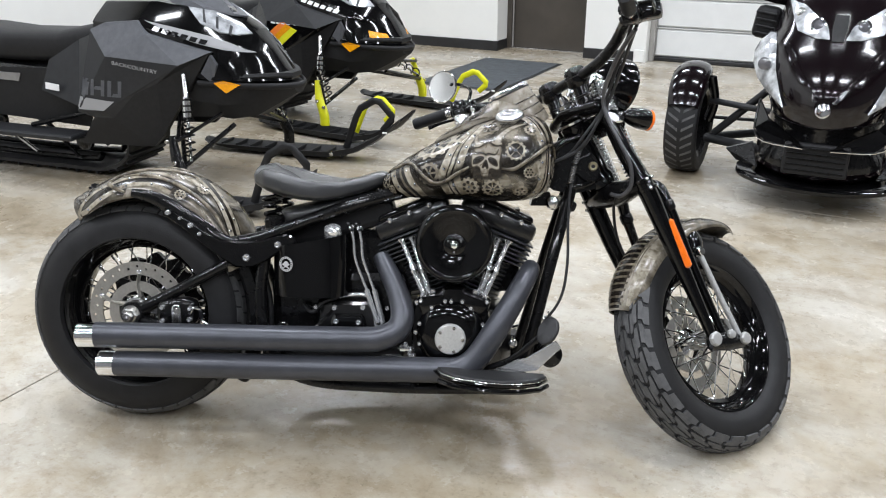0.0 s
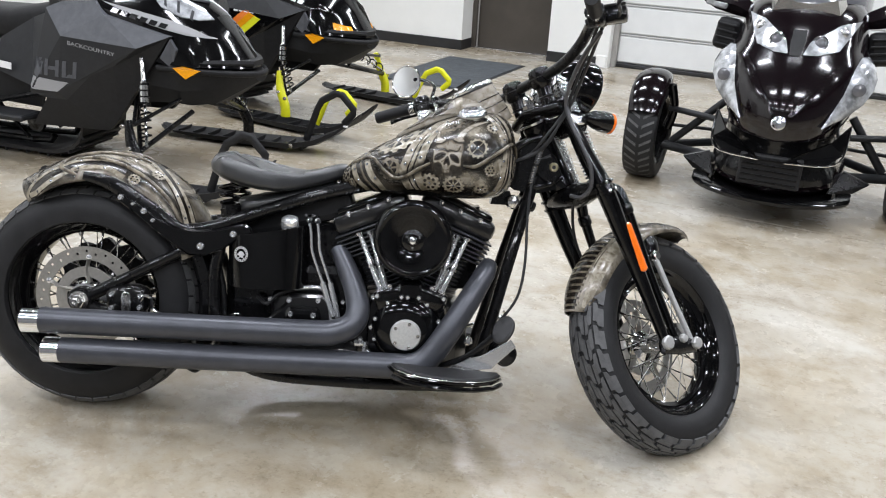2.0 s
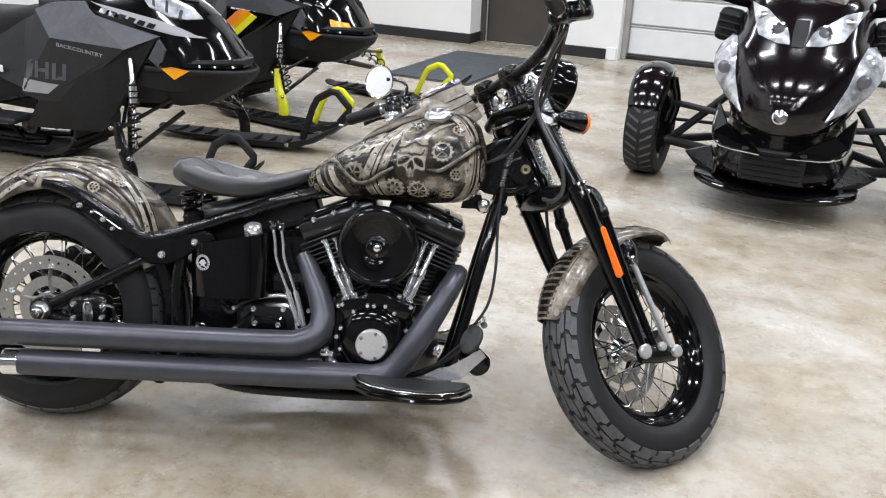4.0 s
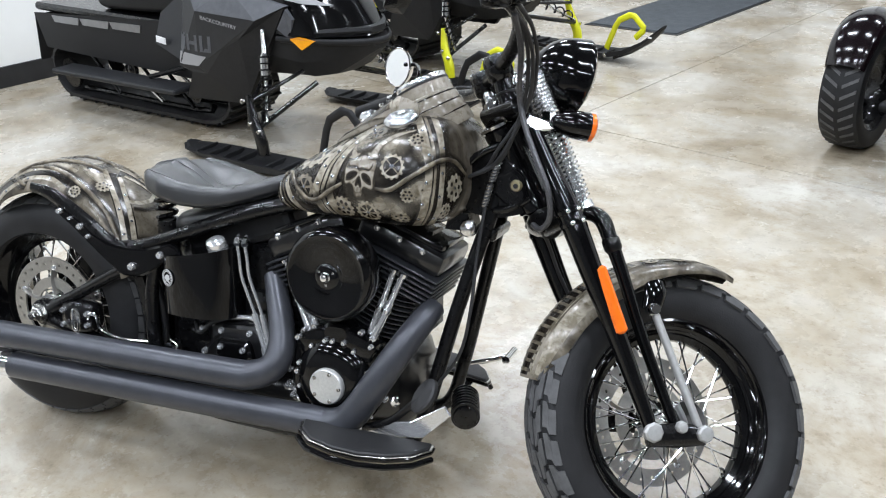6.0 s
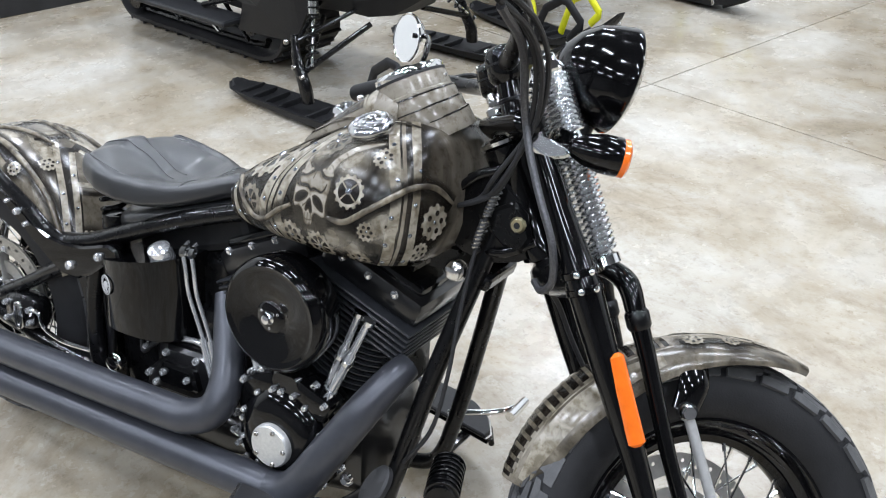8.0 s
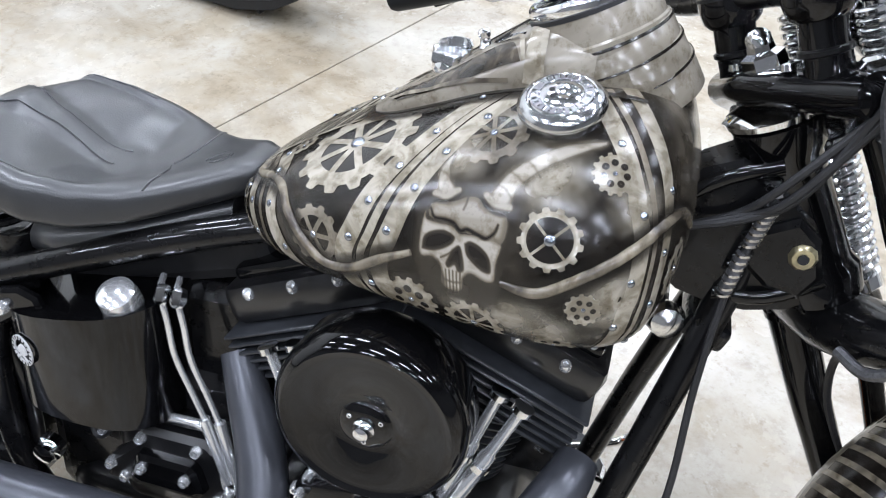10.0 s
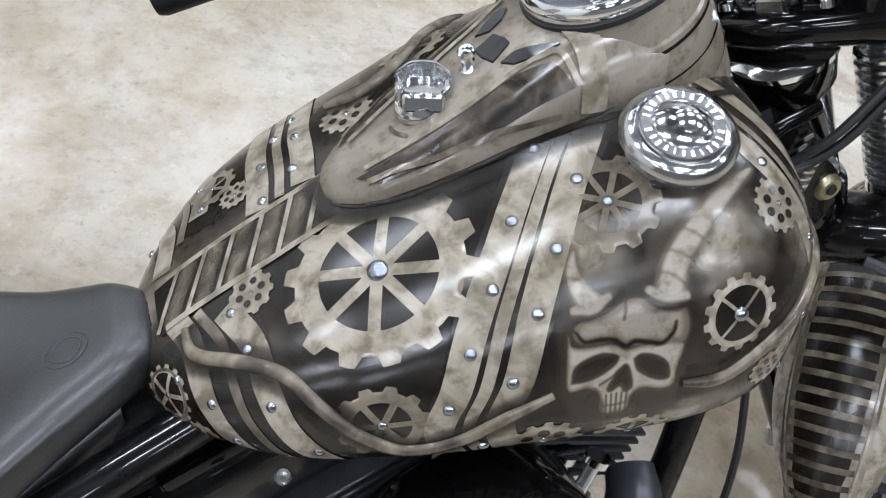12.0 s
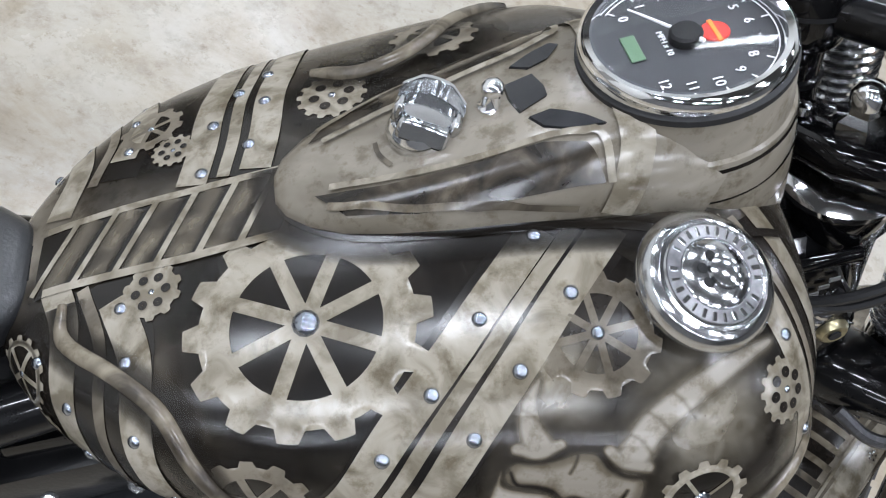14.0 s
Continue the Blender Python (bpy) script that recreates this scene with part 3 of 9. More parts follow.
brake_disc(-0.062, 0, 0.326, part, rw)
brake_disc(0.075, WC.x, WC.z, wpart, fw)
part("axle_boss", lathe([(0.030, -0.02), (0.036, -0.016), (0.036, 0.012), (0.031, 0.018), (0.018, 0.020)], along_y(0, -0.100, 0.326), 28), BLACK, rw, "black axle boss")
part("axle_washer", lathe([(0.010, 0.018), (0.0275, 0.018), (0.0275, 0.022), (0.010, 0.023)], along_y(0, -0.100, 0.326), 28), STEEL, rw)
part("axle", lathe([(0.022, 0.020), (0.0225, 0.034), (0.0185, 0.038), (0.0125, 0.039), (0.0125, 0.050), (0.010, 0.053), (0.006, 0.053), (0.0055, 0.044), (0.001, 0.044)], along_y(0, -0.100, 0.326), 6), STEEL, rw, "bright axle nut", smooth=False)
# belt pulley on the far side, with a scalloped web
pul = bmesh.new()
PM = along_y(0, 0.092, 0.326, 1)
loft([[PM @ Vector((r * k * math.cos(a), r * k * math.sin(a), h)) for a, r in ((2 * math.pi * i / 96, 0.142 + 0.010 * math.cos(12 * 2 * math.pi * i / 96)) for i in range(96))] for h, k in ((-0.014, 0.98), (-0.012, 1.0), (0.012, 1.0), (0.014, 0.98))], pul)
part("belt_pulley", pul, BLACK, rw, "black belt pulley", auto=30)

# -- frame --
def rail(name, pts, r, k=6, label="", material=None, flat=1.0):
    return part(name, bar(pts, r, 14, k, flat), material or BLACK, bike, label)


for s in (-1, 1):
    rail("frame_rail", [(0.27, 0.115 * s, 0.535), (0.38, 0.115 * s, 0.555), (0.52, 0.105 * s, 0.607), (0.66, 0.085 * s, 0.655), (0.80, 0.055 * s, 0.69), (1.00, 0.02 * s, 0.73)], 0.019, label="black frame rail")
    rail("swingarm", [(0.0, 0.098 * s, 0.326), (0.14, 0.105 * s, 0.40), (0.28, 0.112 * s, 0.475), (0.42, 0.115 * s, 0.54)], [0.020, 0.016, 0.017, 0.020], label="black swingarm strut")
    rail("downtube", [(1.278, 0.035 * s, 0.755), (1.253, 0.055 * s, 0.66), (1.205, 0.095 * s, 0.48), (1.152, 0.120 * s, 0.27), (1.11, 0.122 * s, 0.155), (1.02, 0.12 * s, 0.125)], 0.0170, label="black front downtube")
    rail("lower_rail", [(1.05, 0.12 * s, 0.128), (0.75, 0.125 * s, 0.128), (0.50, 0.125 * s, 0.15), (0.40, 0.125 * s, 0.25), (0.38, 0.12 * s, 0.40), (0.40, 0.115 * s, 0.53)], 0.0175, label="black lower frame rail")
    rail("fender_strut", [(0.02, 0.126 * s, 0.68), (0.10, 0.130 * s, 0.66), (0.20, 0.130 * s, 0.595), (0.28, 0.126 * s, 0.535), (0.36, 0.12 * s, 0.53), (0.46, 0.113 * s, 0.57)], [0.012, 0.020, 0.026, 0.030, 0.024, 0.016], flat=0.5, label="black rear fender strut")
    rail("lower_swingarm", [(0.0, 0.098 * s, 0.31), (0.18, 0.105 * s, 0.27), (0.38, 0.115 * s, 0.25)], [0.020, 0.018, 0.022], label="black lower swingarm tube")
for s in (-1, 1):
    gs = plate([(0.120, 0.640), (0.150, 0.628), (0.190, 0.604), (0.232, 0.574), (0.275, 0.554), (0.325, 0.547), (0.385, 0.550), (0.430, 0.562), (0.462, 0.570), (0.486, 0.562), (0.492, 0.545), (0.450, 0.524), (0.405, 0.492), (0.365, 0.474), (0.315, 0.474), (0.272, 0.500), (0.225, 0.535), (0.165, 0.584), (0.112, 0.620)], 0.016, pose(0, -0.129 if s < 0 else 0.145, 0, 90, 0, 0), 0.005)
    gp = part("strut_plate", gs, GLOSS, bike, "black gloss frame side plate")
    for x, z, r in ((0.348, 0.502, 0.0105), (0.438, 0.540, 0.0095), (0.129, 0.627, 0.008), (0.192, 0.592, 0.0085), (0.163, 0.611, 0.005), (0.217, 0.568, 0.006)):
        bolt((x, 0.145 * s, z), (0, s, 0), r, 0.010, gp)
# steering neck with its casting, gussets and bearing cup
NECK = Vector((-math.sin(radians(27)), 0, math.cos(radians(27))))
NB = Vector((1.268, -0.012, 0.888))
part("steering_neck", lathe([(0.030, -0.205), (0.041, -0.200), (0.042, -0.172), (0.036, -0.162), (0.035, -0.045), (0.041, -0.035), (0.043, -0.008), (0.036, -0.004)], axis_matrix(NB, NECK), 28), GLOSS, bike, "black cast steering neck")
part("bearing_cup", lathe([(0.036, -0.006), (0.046, -0.003), (0.047, 0.003), (0.034, 0.009)], axis_matrix(NB, NECK), 40), CHROME, bike, "bright bearing dust cover")
part("neck_casting", loft([[(x, y * w - 0.008, z) for y, z in ((-1, z0), (-1.06, (z0 + z1) / 2), (-1, z1 - 0.012), (-0.72, z1), (0.72, z1), (1, z1 - 0.012), (1.06, (z0 + z1) / 2), (1, z0))] for x, w, z0, z1 in ((1.185, 0.030, 0.715, 0.792), (1.215, 0.036, 0.695, 0.828), (1.250, 0.042, 0.690, 0.846), (1.285, 0.044, 0.690, 0.838), (1.325, 0.043, 0.700, 0.806), (1.352, 0.032, 0.715, 0.772))]), BLACK, bike, "black cast neck block", auto=28)
part("neck_rib", bar([(1.195, -0.050, 0.795), (1.240, -0.056, 0.832), (1.285, -0.056, 0.850)], 0.0075, 10, 3, 0.6), GLOSS, bike, "raised casting edge")
part("neck_rib", bar([(1.250, -0.056, 0.705), (1.300, -0.058, 0.712), (1.350, -0.050, 0.738)], 0.008, 10, 3, 0.6), GLOSS, bike, "raised casting edge")
for s in (-1, 1):
    g = plate([(-0.050, 0.012), (0.0, 0.038), (0.022, 0.02), (0.034, -0.02), (0.018, -0.048), (-0.015, -0.042), (-0.042, -0.02)], 0.016, pose(1.312, 0.046 * s + 0.0, 0.765, 90, 0, 0), 0.006)
    part("neck_gusset", g, BLACK, bike, "black cast neck gusset")
bolt((1.322, -0.058, 0.766), (0, -1, 0), 0.014, 0.010, bike, BRASS, "neck_plug")
part("plug_centre", lathe([(0.0055, 0.0), (0.005, 0.0015), (0.001, 0.0016)], along_y(1.322, -0.068, 0.766), 12), CHARCOAL, bike)
for k in range(9):
    part("stamped_mark", block((0.0042, 0.0012, 0.0085), pose(1.262 + 0.0030 * k, -0.0555, 0.742 + 0.0098 * k, 0, 62, 0), 0), LETTER, bike, "", False)
part("breather_ball", lathe([(0.004, -0.02), (0.010, -0.018), (0.010, -0.008), (0.018, -0.004), (0.021, 0.006), (0.017, 0.018), (0.006, 0.024)], axis_matrix((1.211, -0.046, 0.660), (0.2, -1, 0.1)), 24), ALU, bike, "bright round tank fitting")
part("tank_bracket", loft([[(x, y, z) for x, z in ((1.150, 0.650), (1.215, 0.650), (1.205, 0.690), (1.160, 0.690))] for y in (-0.035, 0.035)]), BLACK, bike, "black front tank mount", smooth=False)
# filler block added to close the hole between seat rail and oil tank
part("seat_post_filler", block((0.32, 0.10, 0.085), pose(0.60, 0, 0.595, 0, -17, 0), 0.02, seg=2), MATTE, bike, "matt black filler block under the seat", False)

# -- rear fender: a shell round the wheel --
def fender_shell(cx, cz, a0, a1, rad, wide, steps=40, around=22, thick=0.004, deep=None):
    rings_o, rings_i = [], []
    for i in range(steps + 1):
        t = i / steps
        a = radians(a0 + (a1 - a0) * t)
        R, W = rad(t), wide(t)
        ro, ri = [], []
        for j in range(around + 1):
            b = -1 + 2 * j / around
            y = W * math.sin(b * math.pi / 2) if abs(b) < 2 else 0
            drop = R * 0.105 * (1 - math.cos(b * math.pi / 2)) * 1.7 * (deep(t) if deep else 1.0)
            rr = R - drop
            ro.append(Vector((cx + rr * math.cos(a), y, cz + rr * math.sin(a))))
            rr -= thick
            ri.append(Vector((cx + rr * math.cos(a), y * 0.975, cz + rr * math.sin(a))))
        rings_o.append(ro + ri[::-1])
    return loft(rings_o)


FR_A0, FR_A1 = 24.0, 121.0
def fr_rad(t):
    return 0.392 + 0.042 * math.sin(math.pi * min(1, t * 1.12)) - 0.010 * t
def fr_wide(t):
    return 0.128 * (1 - 0.45 * max(0, (t - 0.8) / 0.2) ** 2) if t > 0.8 else 0.128


def airbrush(name, dark, mid, light, rough=0.42, stretch=(1, 1, 0.35), scale=16.0):
    """Satin-coated airbrush paint: soft clouds, streaks and fine rust freckles."""
    dark, mid, light = [(r * 1.02, g * 0.965, b * 0.90) for r, g, b in (dark, mid, light)]
    m = mat(name, mid, rough, coat=1.0, coat_rough=0.20, spec=0.03)
    nt = m.node_tree
    b = nt.nodes["Principled BSDF"]
    b.inputs["Coat IOR"].default_value = 1.5
    tc = nt.nodes.new("ShaderNodeTexCoord")
    mp = nt.nodes.new("ShaderNodeMapping")
    mp.inputs["Scale"].default_value = stretch
    nt.links.new(tc.outputs["Object"], mp.inputs["Vector"])
    n = nt.nodes.new("ShaderNodeTexNoise")
    n.inputs["Scale"].default_value, n.inputs["Detail"].default_value, n.inputs["Roughness"].default_value, n.inputs["Distortion"].default_value = scale, 5, 0.5, 0.8
    nt.links.new(mp.outputs["Vector"], n.inputs["Vector"])
    r = nt.nodes.new("ShaderNodeValToRGB")
    e = r.color_ramp.elements
    e[0].position, e[0].color = 0.38, (*dark, 1)
    e[1].position, e[1].color = 0.70, (*light, 1)
    k = e.new(0.54)
    k.color = (*mid, 1)
    nt.links.new(n.outputs["Fac"], r.inputs["Fac"])
    n2 = nt.nodes.new("ShaderNodeTexNoise")
    n2.inputs["Scale"].default_value, n2.inputs["Detail"].default_value, n2.inputs["Roughness"].default_value = 70.0, 8, 0.65
    nt.links.new(tc.outputs["Object"], n2.inputs["Vector"])
    r2 = nt.nodes.new("ShaderNodeValToRGB")
    r2.color_ramp.elements[0].position, r2.color_ramp.elements[0].color = 0.36, (0.52, 0.48, 0.40, 1)
    r2.color_ramp.elements[1].position, r2.color_ramp.elements[1].color = 0.50, (1, 1, 1, 1)
    nt.links.new(n2.outputs["Fac"], r2.inputs["Fac"])
    x = nt.nodes.new("ShaderNodeMix")
    x.data_type, x.blend_type = "RGBA", "MULTIPLY"
    x.inputs["Factor"].default_value = 0.75
    nt.links.new(r.outputs["Color"], x.inputs[6])
    nt.links.new(r2.outputs["Color"], x.inputs[7])
    nt.links.new(x.outputs[2], b.inputs["Base Color"])
    return m


PAINT = airbrush("airbrushed_dark_paint", (0.013, 0.0115, 0.009), (0.056, 0.050, 0.040), (0.20, 0.184, 0.152), scale=7.0)
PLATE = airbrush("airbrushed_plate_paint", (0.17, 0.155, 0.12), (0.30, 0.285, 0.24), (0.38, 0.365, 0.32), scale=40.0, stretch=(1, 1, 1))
PLATE_DIM = airbrush("airbrushed_dim_plate", (0.10, 0.090, 0.072), (0.18, 0.165, 0.135), (0.27, 0.25, 0.21), scale=22.0)
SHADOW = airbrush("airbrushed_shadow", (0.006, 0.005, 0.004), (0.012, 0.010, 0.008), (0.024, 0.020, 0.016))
PIPE = airbrush("airbrushed_pipe", (0.05, 0.044, 0.035), (0.15, 0.135, 0.105), (0.26, 0.24, 0.19), scale=30.0)
RIVET = mat("blued_steel_rivet", (0.34, 0.37, 0.42), 0.20, metal=1.0, var=0.1, scale=200)
FENDER = airbrush("airbrushed_fender_paint", (0.045, 0.040, 0.032), (0.150, 0.138, 0.112), (0.36, 0.34, 0.30), scale=11.0, stretch=(1, 1, 0.6))


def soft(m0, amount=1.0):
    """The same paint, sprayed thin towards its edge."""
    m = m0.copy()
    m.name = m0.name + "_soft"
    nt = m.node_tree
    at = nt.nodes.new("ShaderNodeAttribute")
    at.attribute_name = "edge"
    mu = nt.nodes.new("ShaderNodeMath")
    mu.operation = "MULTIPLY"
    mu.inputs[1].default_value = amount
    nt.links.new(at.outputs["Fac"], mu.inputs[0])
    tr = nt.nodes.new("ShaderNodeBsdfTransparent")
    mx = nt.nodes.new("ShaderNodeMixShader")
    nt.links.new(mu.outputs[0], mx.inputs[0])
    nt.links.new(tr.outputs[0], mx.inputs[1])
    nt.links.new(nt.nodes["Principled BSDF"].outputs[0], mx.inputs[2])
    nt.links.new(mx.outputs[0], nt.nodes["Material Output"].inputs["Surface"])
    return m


CONSOLE = airbrush("airbrushed_console_paint", (0.15, 0.138, 0.112), (0.235, 0.222, 0.190), (0.33, 0.315, 0.275), scale=9.0, stretch=(1, 1, 1))
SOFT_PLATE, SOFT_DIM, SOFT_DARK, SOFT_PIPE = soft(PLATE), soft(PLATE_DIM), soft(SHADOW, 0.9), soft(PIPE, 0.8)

rear_fender = part("rear_fender", fender_shell(0, 0.326, FR_A0, FR_A1, fr_rad, fr_wide), FENDER, bike, "airbrushed steampunk rear fender")

# -- tank --
TX = [0.716, 0.731, 0.76, 0.80, 0.85, 0.92, 1.00, 1.08, 1.14, 1.18, 1.205, 1.215]
TW = [0.030, 0.066, 0.104, 0.142, 0.167, 0.188, 0.206, 0.221, 0.219, 0.197, 0.143, 0.060]
TT = [0.718, 0.737, 0.760, 0.787, 0.815, 0.848, 0.887, 0.913, 0.914, 0.900, 0.870, 0.820]
TM = [0.700, 0.710, 0.720, 0.733, 0.742, 0.750, 0.755, 0.760, 0.762, 0.765, 0.770, 0.775]
TB = [0.690, 0.680, 0.674, 0.670, 0.668, 0.666, 0.664, 0.664, 0.668, 0.678, 0.700, 0.740]


def tank_mesh():
    rings = []
    n = 96
    for i in range(n + 1):
        x = TX[0] + (TX[-1] - TX[0]) * i / n
        w, t, mid, b = (float(np.interp(x, TX, c)) for c in (TW, TT, TM, TB))
        rings.append(super_ring(x, 0, mid, w, t - mid, mid - b, 112, 2.45, 3.0))
    # soften the stations
    for _ in range(10):
        rings = [rings[0]] + [[tuple((rings[i - 1][j][k] + 2 * rings[i][j][k] + rings[i + 1][j][k]) / 4 for k in range(3)) for j in range(112)] for i in range(1, n)] + [rings[-1]]
    return loft(rings)


tank = part("fuel_tank", tank_mesh(), PAINT, bike, "airbrushed steampunk fuel tank")

# -- seat --
def seat_lobe(x, y):
    """How deep a place lies in one of the two sunk cheeks: 0 outside, 1 inside."""
    q = ((x - 0.470) / 0.120) ** 2 + ((abs(y) - 0.074) / 0.058) ** 2
    t = max(0.0, min(1.0, (1.08 - q) / 0.30))
    return t * t * (3 - 2 * t) * max(0.0, min(1.0, (0.600 - x) / 0.10))


def seat_mesh():
    rings = []
    X = [0.350, 0.362, 0.40, 0.45, 0.50, 0.55, 0.60, 0.66, 0.71, 0.735, 0.742]
    W = [0.050, 0.095, 0.140, 0.158, 0.157, 0.142, 0.115, 0.078, 0.055, 0.036, 0.012]
    T = [0.735, 0.756, 0.764, 0.746, 0.722, 0.709, 0.711, 0.728, 0.743, 0.740, 0.726]
    Bm = [0.712, 0.700, 0.682, 0.668, 0.660, 0.657, 0.662, 0.677, 0.694, 0.703, 0.709]
    n, m = 92, 112
    for i in range(n + 1):
        x = X[0] + (X[-1] - X[0]) * i / n
        w, t, b = (float(np.interp(x, X, c)) for c in (W, T, Bm))
        ring = []
        for p in super_ring(x, 0, b + (t - b) * 0.45, w, (t - b) * 0.55, (t - b) * 0.45, m, 3.2, 3.0):
            px, py, pz = p
            top = max(0.0, min(1.0, (pz - b - (t - b) * 0.5) / ((t - b) * 0.2)))
            dish = 0.020 * math.exp(-((x - 0.535) / 0.085) ** 2) * math.cos(min(1, abs(py) / max(w, 0.01)) * math.pi)
            ridge = 0.004 * math.exp(-(py / 0.030) ** 2) * max(0.0, 1 - abs(x - 0.45) / 0.11)
            ring.append((px, py, pz + top * (ridge - dish * 0.9 - 0.0085 * seat_lobe(x, py))))
        rings.append(ring)
    for _ in range(2):
        rings = [rings[0]] + [[tuple((rings[i - 1][j][k] + 2 * rings[i][j][k] + rings[i + 1][j][k]) / 4 for k in range(3)) for j in range(m)] for i in range(1, n)] + [rings[-1]]
    return loft(rings)


seat = part("seat", seat_mesh(), LEATHER, bike, "grey-black leather solo seat", auto=70)
SEAT_T = tree_of(seat)


def seam(pts, r=0.0022):
    path = []
    for p in smooth_path([(x, y, 0) for x, y in pts], 5):
        h, n, _, _ = SEAT_T.ray_cast(Vector((p.x, p.y, 1.5)), Vector((0, 0, -1)))
        if h is not None:
            path.append(h + n * 0.0002)
    return part("seam", bar(path, r, 8), LEATHER, seat, "raised stitched seam")


for s in (-1, 1):
    seam([(0.470 + 0.124 * math.cos(radians(a)), s * (0.074 + 0.060 * math.sin(radians(a)))) for a in range(78, 300, 20)], 0.0013)
    seam([(0.598, 0.004 * s), (0.612, 0.030 * s), (0.622, 0.060 * s), (0.620, 0.096 * s)], 0.0015)
# embossed round mark on the nose
h, nn, _, _ = SEAT_T.ray_cast(Vector((0.673, -0.014, 1.5)), Vector((0, 0, -1)))
for r in (0.017, 0.012):
    em_ = [h + (axis_matrix((0, 0, 0), nn) @ Vector((r * math.cos(a), r * math.sin(a), 0.0))) for a in (2 * math.pi * k / 24 for k in range(25))]
    part("embossed_ring", bar(em_, 0.0007, 6), LEATHER, seat)
for s in (-1, 1):
    part("seat_spring", coil((0.415, 0.075 * s, 0.585), (0.405, 0.075 * s, 0.680), 0.024, 0.0055, 4.5), GLOSS, bike, "black coil seat spring")
    part("spring_cup", lathe([(0.006, 0.03), (0.030, 0.03), (0.031, 0.0), (0.024, -0.03), (0.022, -0.06)], pose(0.417, 0.075 * s, 0.585), 20), BLACK, bike)
part("seat_pan", loft([super_ring(x, 0, z, w, 0.026, 0.026, 28, 3, 3) for x, z, w in ((0.430, 0.606, 0.060), (0.45, 0.610, 0.095), (0.50, 0.622, 0.112), (0.60, 0.645, 0.092), (0.70, 0.668, 0.040))]), LEATHER, bike, "grey-black leather seat skirt")

# -- exhaust --
part("exhaust_pipe", bar([(-0.066, -0.205, 0.287), (0.30, -0.207, 0.287), (0.66, -0.206, 0.287), (0.735, -0.203, 0.292), (0.780, -0.192, 0.314), (0.792, -0.172, 0.352), (0.778, -0.142, 0.402), (0.748, -0.108, 0.460), (0.722, -0.080, 0.505)], [0.0355, 0.0355, 0.0355, 0.035, 0.034, 0.033, 0.031, 0.028, 0.024], 28, 5), EXHAUST, bike, "matt grey straight exhaust pipe")
part("exhaust_pipe", bar([(-0.010, -0.207, 0.206), (0.40, -0.208, 0.205), (0.86, -0.208, 0.205), (0.945, -0.208, 0.207), (0.995, -0.206, 0.235), (1.05, -0.198, 0.315), (1.105, -0.168, 0.405), (1.140, -0.128, 0.462), (1.152, -0.096, 0.480)], [0.0355, 0.0355, 0.0355, 0.0355, 0.035, 0.034, 0.032, 0.029, 0.025], 28, 5), EXHAUST, bike, "matt grey straight exhaust pipe")
for x, z in ((-0.114, 0.286), (-0.058, 0.205)):
    part("exhaust_tip", lathe([(0.028, 0.005), (0.033, 0.0), (0.0352, 0.002), (0.0352, 0.052), (0.031, 0.052)], axis_matrix((x, -0.206, z), (1, 0, 0)), 28, cap=False), CHROME, bike, "chrome exhaust tip")

# -- lower cradle --
part("oil_pan", loft([super_ring(x, 0, 0.178, w, u, d, 20, 4, 4) for x, w, u, d in ((0.44, 0.090, 0.05, 0.014), (0.48, 0.108, 0.07, 0.022), (0.74, 0.112, 0.07, 0.026), (0.80, 0.100, 0.06, 0.020))]), ENGINE, bike, "black gearbox oil pan")
part("stand_bracket", block((0.24, 0.030, 0.022), pose(0.44, -0.138, 0.166), 0.006), BLACK, bike, "black stand bracket")
for x in (0.375, 0.445):
    bolt((x, -0.153, 0.168), (0, -1, 0), 0.007, 0.005, bike, CHROME)

